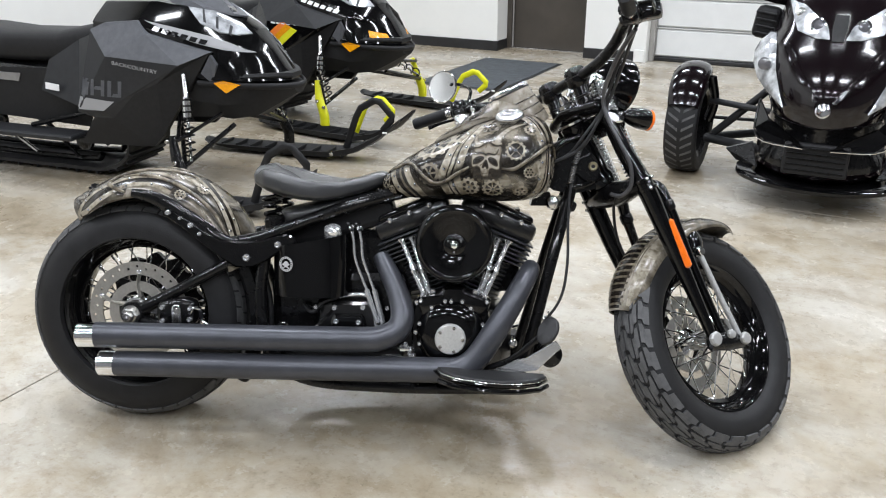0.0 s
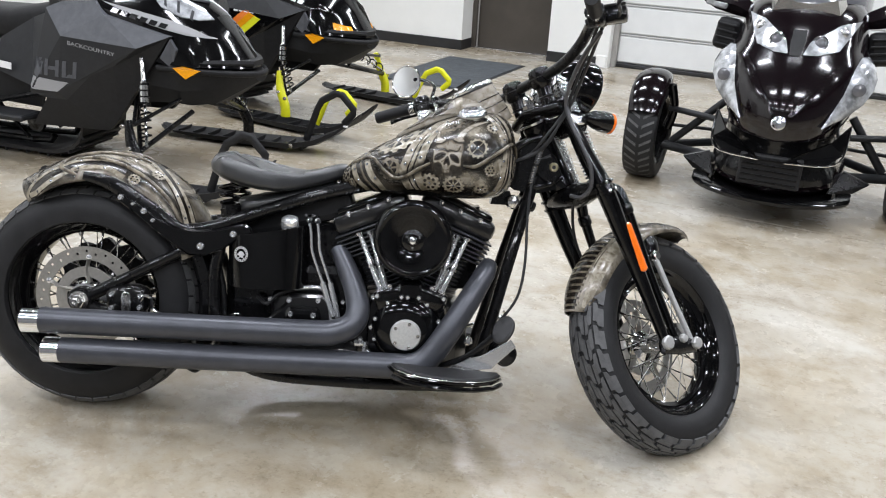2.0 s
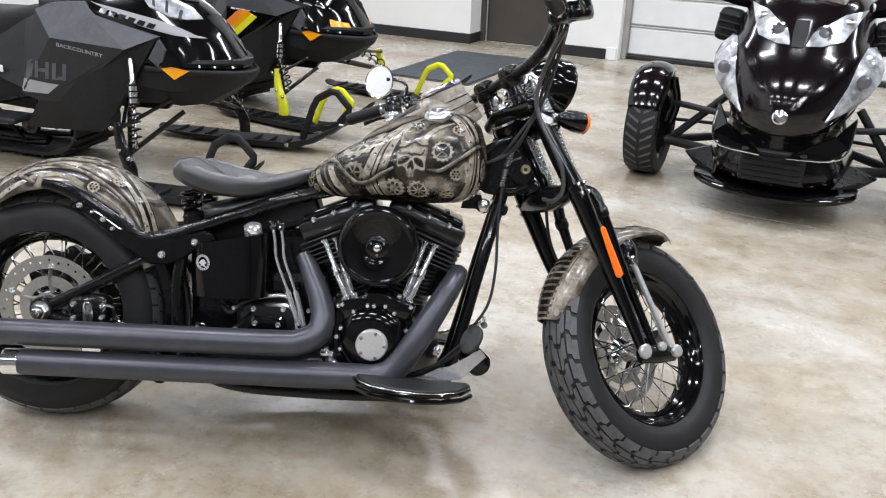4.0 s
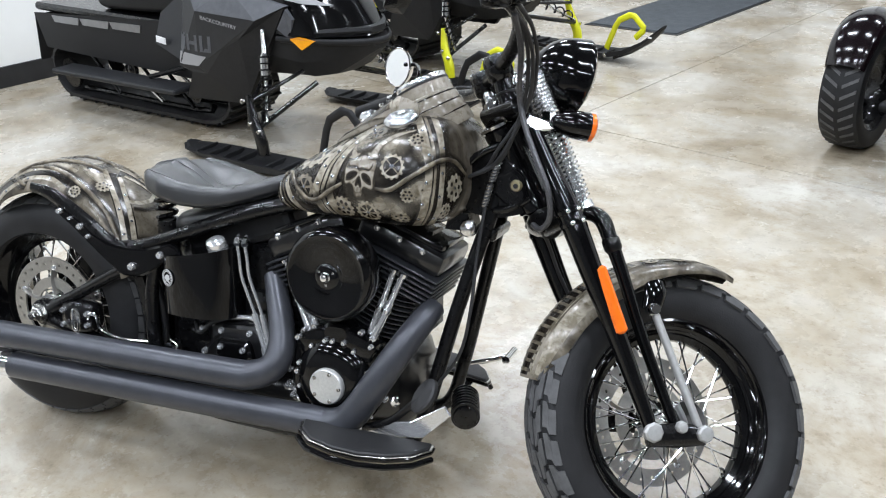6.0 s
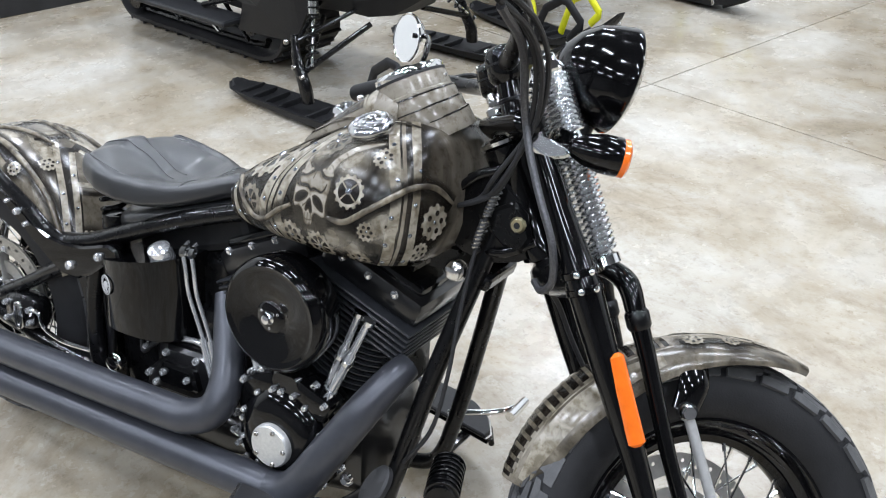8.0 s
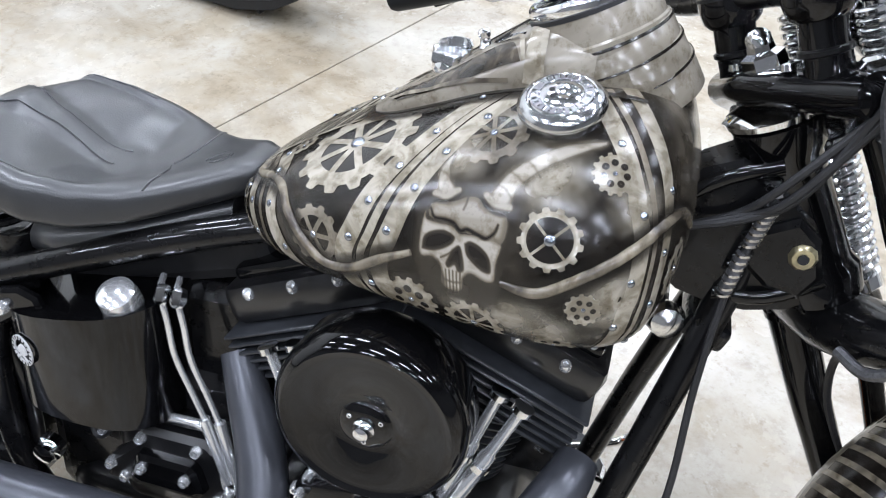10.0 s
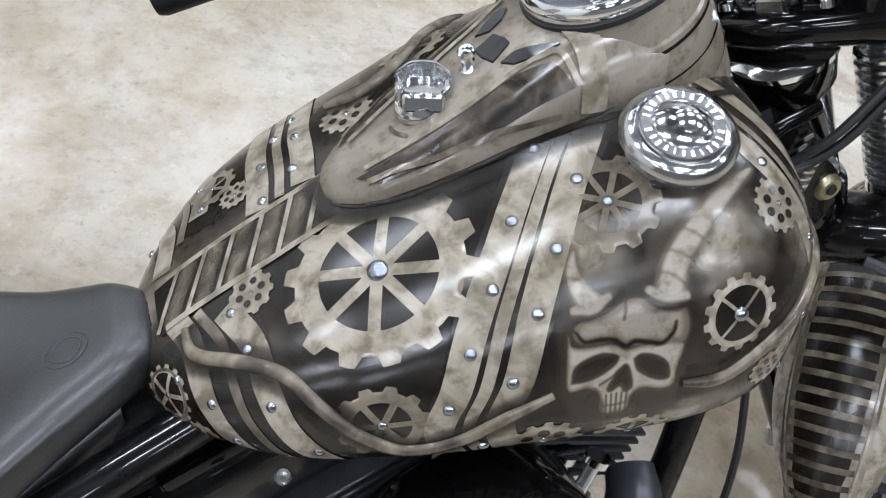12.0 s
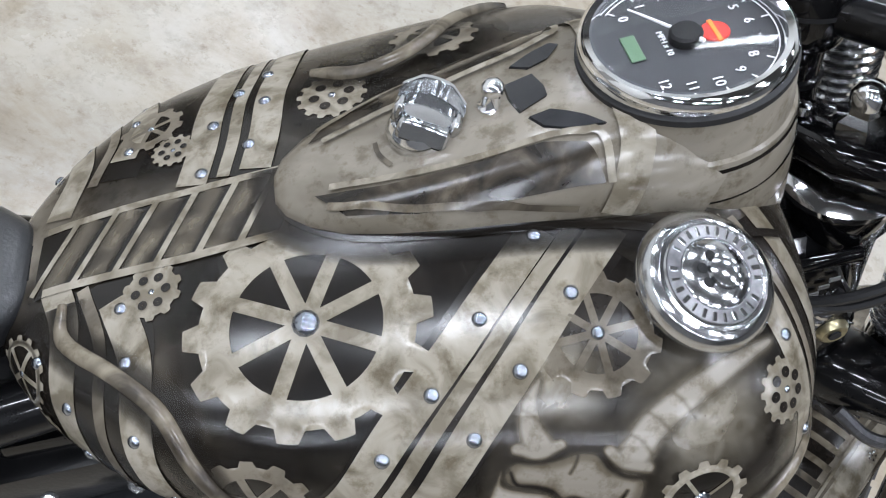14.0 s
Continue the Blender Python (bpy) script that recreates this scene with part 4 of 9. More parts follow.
# -- engine --
part("crankcase", loft([super_ring(x, 0, 0.27, w, u, d, 24, 4, 4) for x, w, u, d in ((0.76, 0.07, 0.05, 0.08), (0.79, 0.11, 0.09, 0.11), (0.93, 0.125, 0.13, 0.13), (1.07, 0.11, 0.09, 0.11), (1.10, 0.07, 0.05, 0.08))]), ENGINE, bike, "black crankcase")
for sgn, label in ((1, "front"), (-1, "rear")):
    ax = Vector((math.sin(radians(22.5)) * sgn, 0, math.cos(radians(22.5))))
    base = Vector((0.935, 0.0, 0.315))
    cyl = part("cylinder", lathe([(0.072, 0.08), (0.072, 0.27)], axis_matrix(base, ax), 28), BLACK, bike, "black finned cylinder")
    for i in range(13):
        h = 0.095 + i * 0.0128
        part("fin", lathe([(0.088, h), (0.097, h + 0.0012), (0.097, h + 0.0042), (0.088, h + 0.0054)], axis_matrix(base, ax), 32), FIN, cyl)
    head = part("cylinder_head", block((0.165, 0.215, 0.028), axis_matrix(base + ax * 0.275, ax) @ pose(0, 0, 0), 0.012, seg=2), ENGINE, bike, "black finned cylinder head")
    for i in range(6):
        part("fin", block((0.200 + 0.007 * i, 0.240, 0.0052), axis_matrix(base + ax * (0.224 + 0.0128 * i), ax) @ pose((0.004 + 0.002 * i) * sgn, 0, 0), 0.002), FIN, head)
    rb = part("rocker_box", block((0.190, 0.226, 0.056), axis_matrix(base + ax * 0.318, ax) @ pose(0.010 * sgn, 0, 0), 0.016, seg=2), ENGINE, bike, "black rocker box")
    part("rocker_cover", block((0.155, 0.190, 0.022), axis_matrix(base + ax * 0.352, ax) @ pose(0.010 * sgn, 0, 0), 0.010, seg=2), GLOSS, bike, "black rocker cover")
    for u in (-0.06, 0.0, 0.06):
        bolt(tuple(base + ax * 0.34 + Vector((u * math.cos(radians(22.5)), -0.10, -u * sgn * math.sin(radians(22.5))))), (0, -0.6, 1), 0.007, 0.008, rb)
    for k in (0, 1):
        p0 = Vector((0.935 + sgn * (0.070 + 0.014 * k), -0.128 - 0.012 * k, 0.405))
        p1 = Vector((0.935 + sgn * (0.122 + 0.028 * k), -0.112 - 0.012 * k, 0.560 - 0.004 * k))
        pr = part("pushrod_tube", bar([p0, p0.lerp(p1, 0.55), p0.lerp(p1, 0.57), p1], [0.0095, 0.0095, 0.0068, 0.0068], 14), BRIGHT, bike, "chrome pushrod tube")
        for q in (0.0, 0.43, 1.0):
            part("collar", lathe([(0.0125, -0.004), (0.0125, 0.004)], axis_matrix(p0.lerp(p1, q), p1 - p0), 14), CHROME, pr)
# cam cover with its round cover plate
part("cam_housing", loft([[(0.928 + k * 0.112 * math.copysign(abs(math.cos(q)) ** 0.55, math.cos(q)), y, 0.302 + k * 0.108 * math.copysign(abs(math.sin(q)) ** 0.55, math.sin(q))) for q in (2 * math.pi * i / 32 for i in range(32))] for y, k in ((-0.10, 1.0), (-0.150, 1.0), (-0.160, 0.95))]), GLOSS, bike, "black gloss cam housing", auto=30)
cc = part("cam_cover", lathe([(0.10, 0), (0.100, 0.026), (0.0975, 0.036), (0.092, 0.045), (0.084, 0.053), (0.074, 0.0595), (0.062, 0.0640), (0.050, 0.0665), (0.01, 0.067)], along_y(0.928, -0.125, 0.298), 56), GLOSS, bike, "black gloss cam cover")
part("timing_cover", lathe([(0.043, 0.0), (0.043, 0.010), (0.040, 0.014), (0.026, 0.0145), (0.006, 0.015)], along_y(0.927, -0.192, 0.291), 36), TIMING, cc, "polished round cover plate")
for i in range(5):
    a = 2 * math.pi * i / 5
    bolt((0.927 + 0.034 * math.cos(a), -0.206, 0.291 + 0.034 * math.sin(a)), (0, -1, 0), 0.005, 0.004, cc, STEEL)
for i in range(10):
    a = 2 * math.pi * (i + 0.5) / 10
    bolt((0.928 + 0.093 * math.cos(a), -0.168, 0.298 + 0.093 * math.sin(a)), (0, -1, 0), 0.0062, 0.008, cc)
for x, z in ((0.832, 0.385), (0.828, 0.300), (0.836, 0.215), (1.020, 0.385), (1.026, 0.300), (1.018, 0.215)):
    bolt((x, -0.156, z), (0, -1, 0), 0.0072, 0.010, bike)
for sgn in (-1, 1):
    lb = part("lifter_block", block((0.085, 0.05, 0.055), pose(0.935 + sgn * 0.058, -0.145, 0.385, 0, sgn * 22, 0), 0.012, seg=2), GLOSS, bike, "black lifter block")
    for u in (-0.034, 0.034):
        bolt((0.935 + sgn * 0.058 + u, -0.170, 0.392), (0, -1, 0), 0.0062, 0.010, lb)
part("tappet_keystone", loft([[(0.935 + hx * u, y, 0.404 + hz * v) for u, v in ((-1.1, -1), (-0.75, 0.75), (-0.5, 1), (0.5, 1), (0.75, 0.75), (1.1, -1))] for y, hx, hz in ((-0.120, 0.045, 0.030), (-0.160, 0.043, 0.028), (-0.168, 0.034, 0.021))]), GLOSS, bike, "black keystone casting", auto=30)
for x, z in ((0.800, 0.262), (0.812, 0.236), (0.806, 0.300), (0.846, 0.402), (0.876, 0.416), (0.994, 0.416), (1.022, 0.402), (1.050, 0.330), (1.054, 0.262)):
    bolt((x, -0.150, z), (0, -1, 0), 0.0072, 0.012, bike)
for x in (0.802, 0.826):
    part("line_fitting", lathe([(0.006, -0.02), (0.010, -0.018), (0.010, -0.004), (0.0075, 0.0), (0.0075, 0.016), (0.005, 0.018)], axis_matrix((x, -0.142, 0.250 - (x - 0.80)), (1, -0.3, 0)), 6), BRIGHT, bike, "bright line fitting", smooth=False)
# air cleaner
acl = part("air_cleaner", lathe([(0.060, 0.0), (0.098, 0.004), (0.106, 0.016), (0.108, 0.058), (0.106, 0.070), (0.100, 0.079), (0.094, 0.082), (0.089, 0.080), (0.084, 0.0785), (0.044, 0.0795), (0.040, 0.0770), (0.030, 0.0755), (0.026, 0.0790), (0.012, 0.0800)], along_y(0.936, -0.132, 0.556), 72), GLOSS, bike, "black gloss round air cleaner")
part("centre_bolt", lathe([(0.012, 0.0), (0.012, 0.005), (0.009, 0.008), (0.008, 0.014), (0.004, 0.016)], along_y(0.936, -0.210, 0.556), 18), CHROME, acl, "chrome centre bolt")
for i in range(3):
    a = 2 * math.pi * i / 3 + 0.5
    bolt((0.936 + 0.020 * math.cos(a), -0.209, 0.556 + 0.020 * math.sin(a)), (0, -1, 0), 0.0035, 0.003, acl)

# -- oil tank, transmission and lines --
ot = part("oil_tank", loft([[(x, y, z - (0.040 * (0.639 - x) / 0.227 if z > 0.5 else 0.0)) for x, y in [(0.412, 0.15)] + [(0.5255 - 0.1135 * math.copysign(abs(math.cos(q)) ** 0.75, math.cos(q)), -0.060 - 0.100 * math.sin(q) ** 0.7) for q in (math.pi * k / 16 for k in range(17))] + [(0.639, 0.15)]] for z in (0.392, 0.402, 0.560, 0.572)]), GLOSS, bike, "black gloss oil tank")
part("oil_cap", lathe([(0.024, -0.01), (0.025, 0.010), (0.023, 0.024), (0.014, 0.030), (0.004, 0.031)], axis_matrix((0.590, -0.118, 0.566), (0, -0.5, 1)), 24), BRIGHT, ot, "chrome oil filler cap")
EM = axis_matrix((0.463, -0.1540, 0.487), (-0.36, -1, 0))
emb = part("emblem", lathe([(0.0155, 0.0), (0.0155, 0.002), (0.0215, 0.002), (0.0215, 0.0)], EM, 36, cap=False), PRINT, ot, "round white printed ring")
for k in range(18):
    a = 2 * math.pi * k / 18
    part("print_gap", block((0.0016, 0.0040, 0.0008), EM @ pose(0.0186 * math.cos(a), 0.0186 * math.sin(a), 0.0022, 0, 0, math.degrees(a) + 90), 0), GLOSS, emb, "", False)
part("emblem_shape", lathe([(0.0085, 0.0), (0.0080, 0.0022), (0.002, 0.0026)], EM, 16), PRINT, emb, "plain pale round shape")
part("emblem_bar", block((0.026, 0.0028, 0.0012), EM @ pose(0, -0.006, 0.0016, 0, 0, 28), 0), PRINT, emb, "", False)
part("emblem_bar", block((0.026, 0.0028, 0.0012), EM @ pose(0, -0.006, 0.0022, 0, 0, -28), 0), PRINT, emb, "", False)
for dx in (0.0, 0.022):
    part("oil_line", bar([(0.628 + dx, -0.085, 0.596), (0.640 + dx, -0.112, 0.590), (0.648 + dx, -0.116, 0.550), (0.652 + dx, -0.114, 0.500), (0.672 + dx, -0.112, 0.440), (0.698 + dx * 0.8, -0.114, 0.375), (0.716 + dx * 0.6, -0.118, 0.300)], 0.0042, 10, 5), BRIGHT, bike, "chrome oil line")
    part("hose_end", lathe([(0.0085, 0), (0.010, 0.006), (0.010, 0.016), (0.007, 0.022)], axis_matrix((0.640 + dx, -0.104, 0.594), (0.2, -0.7, -0.5)), 6), CHROME, bike, "", smooth=False)
    part("line_sleeve", bar([(0.684 + dx, -0.113, 0.410), (0.716 + dx * 0.7, -0.118, 0.315)], 0.0080, 12), BRIGHT, bike, "chrome line sleeve")
# filler block added to hide the floor behind oil tank and gearbox
part("inner_filler", block((0.40, 0.16, 0.30), pose(0.60, 0.0, 0.31), 0.03, seg=2), BLACK, bike, "black filler block behind oil tank and gearbox", False)
part("primary_case", loft([super_ring(x, 0.125, 0.275, 0.055, u, u, 20, 4, 4) for x, u in ((0.56, 0.05), (0.59, 0.085), (0.75, 0.10), (0.92, 0.10), (1.00, 0.075), (1.02, 0.04))]), GLOSS, bike, "black primary case")
# filler body added so that no floor shows through behind the cylinders
part("backbone_filler", loft([[(x, y * w, z) for y, z in ((-1, 0.40), (-1, z1 - 0.02), (-0.7, z1), (0.7, z1), (1, z1 - 0.02), (1, 0.40))] for x, w, z1 in ((0.60, 0.050, 0.560), (0.66, 0.056, 0.570), (0.76, 0.056, 0.575), (0.86, 0.050, 0.600), (1.00, 0.050, 0.620), (1.12, 0.045, 0.640))]), BLACK, bike, "black filler body behind the cylinders", smooth=False)
for x, z in ((0.54, 0.36), (0.745, 0.36), (0.745, 0.31)):
    bolt((x, -0.125, z), (0, -1, 0), 0.0065, 0.010, bike)
tr = part("gearbox", block((0.19, 0.18, 0.17), pose(0.63, -0.02, 0.30), 0.03, seg=3), ENGINE, bike, "black gearbox")
tc_ = part("gearbox_cover", plate([(-0.110, -0.062), (-0.098, -0.020), (-0.055, 0.020), (-0.045, 0.048), (0.055, 0.050), (0.085, 0.020), (0.105, -0.062)], 0.030, pose(0.634, -0.092, 0.325, 90, 0, 0), 0.008), ENGINE, bike, "black gearbox side cover")
for x, z in ((0.593, 0.358), (0.675, 0.360), (0.540, 0.297), (0.718, 0.300), (0.560, 0.280), (0.700, 0.280)):
    bolt((x, -0.119, z), (0, -1, 0), 0.0085, 0.012, tc_)
pod = part("clutch_cover", loft([[(0.633 + hx * u, y, 0.316 + hz * v) for u, v in ((-1, -0.7), (-0.85, 0.6), (-0.7, 1), (0.7, 1), (0.85, 0.6), (1, -0.7), (0.85, -1), (-0.85, -1))] for y, hx, hz in ((-0.115, 0.056, 0.026), (-0.134, 0.054, 0.025), (-0.140, 0.047, 0.019))]), GLOSS, tc_, "black gloss release cover", auto=30)
for x, z in ((0.600, 0.322), (0.664, 0.320)):
    bolt((x, -0.137, z), (0, -1, 0), 0.0080, 0.011, tc_)
part("pivot_bolt", lathe([(0.020, -0.01), (0.020, 0.004), (0.016, 0.008), (0.015, 0.016), (0.004, 0.019)], along_y(0.443, -0.125, 0.294), 18), CHROME, bike, "chrome swingarm pivot bolt")
part("line_guard", bar([(0.600, -0.104, 0.386), (0.640, -0.108, 0.393), (0.676, -0.110, 0.394), (0.694, -0.112, 0.375), (0.712, -0.118, 0.305)], 0.0062, 10, 5), BRIGHT, bike, "chrome hose bend")
part("hose", bar([(0.500, -0.10, 0.36), (0.530, -0.125, 0.345), (0.560, -0.115, 0.372), (0.605, -0.104, 0.386)], 0.006, 10, 5), RUBBER, bike, "black rubber hose")
cal = part("brake_caliper", loft([super_ring(x, -0.105, 0.335, w, u, d, 20, 3.2, 3.2) for x, w, u, d in ((0.078, 0.016, 0.020, 0.030), (0.088, 0.024, 0.034, 0.044), (0.120, 0.027, 0.042, 0.048), (0.160, 0.027, 0.044, 0.046), (0.186, 0.024, 0.036, 0.034), (0.194, 0.014, 0.024, 0.020))]), BLACK, bike, "black rear brake caliper")
part("caliper_loop", bar([(0.138 + 0.0095 * math.copysign(abs(math.cos(a)) ** 0.7, math.cos(a)), -0.134, 0.328 + 0.030 * math.copysign(abs(math.sin(a)) ** 0.55, math.sin(a))) for a in (2 * math.pi * k / 28 for k in range(29))], 0.0048, 8), ALU, cal, "pale rounded caliper insert")
part("caliper_insert", block((0.014, 0.008, 0.050), pose(0.138, -0.131, 0.328), 0.005, seg=2), STEEL, cal)
for x, z in ((0.098, 0.352), (0.096, 0.312), (0.178, 0.350), (0.176, 0.318)):
    bolt((x, -0.130, z), (0, -1, 0), 0.0075, 0.012, cal)
part("caliper_bracket", plate([(-0.05, -0.02), (-0.03, 0.022), (0.03, 0.026), (0.05, 0.0), (0.03, -0.03)], 0.008, pose(0.065, -0.082, 0.345, 90, 0, 0), 0.003), STEEL, cal, "bright caliper bracket")
part("brake_line", bar([(0.175, -0.130, 0.335), (0.190, -0.136, 0.352), (0.206, -0.130, 0.346), (0.212, -0.124, 0.310), (0.27, -0.12, 0.290), (0.38, -0.12, 0.295)], 0.005, 8, 5), CHROME, bike, "chrome brake line")
part("belt_guard", loft([[(rr * math.cos(a), y, 0.326 + rr * math.sin(a)) for y, rr in ((-0.100, 0.334), (-0.108, 0.345), (-0.108, 0.372), (-0.096, 0.382), (-0.080, 0.386), (0.080, 0.386), (0.108, 0.372), (0.108, 0.345), (0.100, 0.334))] for a in (radians(-32 + 5 * k) for k in range(15))]), BLACK, bike, "black inner splash guard", auto=30)
part("guard_rib", bar([(0.404 * math.cos(a), -0.100, 0.326 + 0.404 * math.sin(a)) for a in (radians(-26 + 7 * k) for k in range(9))], 0.010, 10), ENGINE, bike, "black guard rib")

# -- footboards --
def footboard(s):
    out = [(-0.165, 0.0), (-0.155, -0.045), (-0.12, -0.085), (-0.06, -0.108), (0.0, -0.112), (0.06, -0.100), (0.115, -0.070), (0.150, -0.025), (0.152, 0.0)]
    m = pose(1.045, -0.218, 0.192, 0, 5.5, 9) if s < 0 else Matrix.Scale(-1, 4, (0, 1, 0)) @ pose(1.045, -0.218, 0.192, 0, 5.5, 9)
    fb = part("footboard", plate(out, 0.012, m, 0.004), GLOSS, bike, "black half-moon rider footboard")
    part("footboard_pad", plate([(x * 0.94, y * 0.93 - 0.003) for x, y in out], 0.008, m @ pose(0, 0, 0.012), 0.003), RUBBER, fb, "black rubber pad")
    part("trim_ring", plate([(x * 0.985, y * 0.985 - 0.001) for x, y in out], 0.003, m @ pose(0, 0, 0.011), 0.001), STEEL, fb, "thin bright edge line")
    part("footboard_rail", bar([m @ Vector((x, y, -0.008)) for x, y in out[1:-1]], 0.007, 8), GLOSS, fb)
    for x in (-0.08, 0.09):
        part("bracket", bar([m @ Vector((x, -0.02, -0.005)), m @ Vector((x, 0.05, -0.02)), (1.045 + x, s * 0.12, 0.13)], 0.011, 8), BLACK, fb)


footboard(-1)
footboard(1)
part("brake_pedal", bar([(1.02, -0.20, 0.205), (1.10, -0.230, 0.250), (1.160, -0.242, 0.305), (1.190, -0.25, 0.328)], [0.009, 0.008, 0.009, 0.010], 10, 5, 0.5), BLACK, bike, "black brake pedal lever")
pad = part("pedal_pad", lathe([(0.004, 0.006), (0.026, 0.006), (0.030, 0.002), (0.030, -0.006), (0.01, -0.010)], axis_matrix((1.190, -0.256, 0.334), (-0.5, -0.62, 0.6)) @ Matrix.Scale(1.35, 4, (0, 1, 0)), 28), RUBBER, bike, "ribbed oval rubber brake pedal pad")
part("brake_arm_plate", plate([(-0.12, -0.03), (0.02, 0.0), (0.10, 0.05), (0.115, 0.03), (0.05, -0.035), (-0.05, -0.05)], 0.006, pose(1.118, -0.198, 0.243, 90, 0, 0), 0.002), BRIGHT, bike, "polished brake arm plate")
part("mount_bolt", lathe([(0.012, 0), (0.012, 0.008), (0.006, 0.013)], along_y(1.10, -0.20, 0.285), 14), CHROME, bike)
reg = part("voltage_regulator", lathe([(0.010, -0.056), (0.029, -0.054), (0.031, -0.046), (0.031, 0.046), (0.028, 0.054), (0.010, 0.058)], axis_matrix((1.205, -0.020, 0.215), (0.35, -1, -0.1)), 28), BLACK, bike, "black ribbed canister")
for i in range(8):
    part("cooling_fin", lathe([(0.029, -0.002), (0.0345, -0.0015), (0.0345, 0.0015), (0.029, 0.002)], axis_matrix(Vector((1.205, -0.020, 0.215)) + Vector((0.35, -1, -0.1)).normalized() * (-0.045 + 0.013 * i), (0.35, -1, -0.1)), 28), BLACK, reg)
part("side_stand", bar([(0.98, 0.13, 0.14), (0.93, 0.18, 0.10), (0.86, 0.245, 0.075)], [0.014, 0.012, 0.010], 10, 4), BLACK, bike, "black side stand, folded out")
part("shift_lever", bar([(1.10, 0.19, 0.23), (1.20, 0.22, 0.25), (1.24, 0.26, 0.26)], 0.007, 10, 4), CHROME, bike, "chrome shift lever")
part("shift_peg", bar([(1.24, 0.20, 0.26), (1.24, 0.28, 0.26)], 0.011, 12), CHROME, bike, "chrome shift peg")

# -- springer fork, given straight ahead --
LEGD = Vector((math.sin(radians(24)), 0, -math.cos(radians(24))))
Y0 = 0.014                      # the upper fork's middle line
for s in (-1, 1):
    leg = fpart("fork_leg", bar([(1.292, Y0 + 0.090 * s, 0.905), (1.318, Y0 * 0.8 + 0.098 * s, 0.850), (1.350, Y0 * 0.6 + 0.106 * s, 0.775), (1.397, 0.114 * s, 0.672), (1.444, 0.115 * s, 0.565), (1.497, 0.115 * s, 0.450), (1.560, 0.117 * s, 0.300), (1.579, 0.118 * s, 0.250)], [0.017, 0.019, 0.023, 0.027, 0.024, 0.021, 0.016, 0.013], 18, 5), GLOSS, bike, "black rigid springer fork leg")
    for h, r in ((-0.022, 0.0285), (0.004, 0.0280)):
        fpart("leg_band", lathe([(r - 0.002, -0.006), (r + 0.001, -0.004), (r + 0.001, 0.004), (r - 0.002, 0.006)], axis_matrix(Vector((1.397, 0.114 * s, 0.672)) + LEGD * h, LEGD), 24), GLOSS, leg, "polished black clamp band")
        for q in (-1, 1):
            p = Vector((1.397, 0.114 * s, 0.672)) + LEGD * h
            fpart("band_screw", lathe([(0.005, 0), (0.005, 0.004), (0.002, 0.006)], axis_matrix(p + Vector((0.010 * q, 0.0275 * s, 0.004 * q)), (0.3 * q, s, 0)), 8), CHROME, leg)
    sl = fpart("spring_leg", bar([(1.437, Y0 + 0.054 * s, 0.706), (1.456, Y0 * 0.7 + 0.066 * s, 0.700), (1.474, 0.082 * s, 0.682), (1.490, 0.090 * s, 0.640), (1.515, 0.094 * s, 0.575), (1.565, 0.097 * s, 0.435), (1.637, 0.100 * s, 0.262)], [0.016, 0.017, 0.018, 0.016, 0.014, 0.0125, 0.011], 16, 5), GLOSS, bike, "black spring fork leg")
    fpart("elbow", lathe([(0.016, -0.016), (0.0195, -0.010), (0.0195, 0.010), (0.016, 0.016)], axis_matrix((1.493, 0.0905 * s, 0.632), (0.36, 0, -0.9)), 18), BLACK, sl, "black leg collar")
    rk = fpart("rocker", bar([(1.572, 0.112 * s, 0.240), (1.64, 0.112 * s, 0.243), (1.70, 0.110 * s, 0.243)], [0.022, 0.026, 0.020], 14, 4, 0.6), BLACK, bike, "black fork rocker")
    for x, z, r in ((1.579, 0.250, 0.021), (1.640, 0.262, 0.013), (1.692, 0.249, 0.018)):
        bm = lathe([(r, 0), (r, 0.008), (r * 0.8, 0.013), (r * 0.3, 0.014)], along_y(x, (0.124) * s, z, s), 8)
        fpart("pivot_nut", bm, ROD, rk, "bright pivot nut", smooth=False)
    fpart("damper_rod", bar([(1.590, 0.092 * s, 0.497), (1.640, 0.100 * s, 0.375), (1.690, 0.112 * s, 0.252)], 0.0085, 12), ROD, bike, "silver fender link rod")
    fpart("rod_end", lathe([(0.010, -0.015), (0.015, -0.008), (0.015, 0.008), (0.010, 0.015)], axis_matrix((1.588, 0.092 * s, 0.50), (0, 1, 0)), 14), CHROME, bike)
    # chrome coils in pairs: short rebound springs above the perch, main springs below it
    ys = Y0 + 0.054 * s
    fpart("fork_spring", coil((1.322, ys, 0.994), (1.361, ys, 0.906), 0.0225, 0.0036, 11), SPRING, bike, "chrome upper fork spring")
    fpart("fork_spring", coil((1.371, ys, 0.872), (1.434, ys, 0.726), 0.0255, 0.0039, 15), SPRING, bike, "chrome lower fork spring")
    fpart("spring_tube", bar([(1.320, ys, 1.000), (1.375, ys, 0.875), (1.440, ys, 0.715)], 0.0185, 14), SPRING, bike, "bright spring tube")
    fpart("spring_cap", lathe([(0.005, 0.026), (0.011, 0.022), (0.013, 0.010), (0.020, 0.004), (0.024, -0.004), (0.022, -0.008)], axis_matrix((1.318, ys, 1.004), (-0.41, 0, 0.91)), 18), CHROME, bike, "chrome acorn nut")
    fpart("spring_seat", lathe([(0.018, 0.012), (0.028, 0.008), (0.029, -0.006), (0.020, -0.014)], axis_matrix((1.440, ys, 0.714), (-0.41, 0, 0.91)), 20), CHROME, bike, "chrome spring seat")
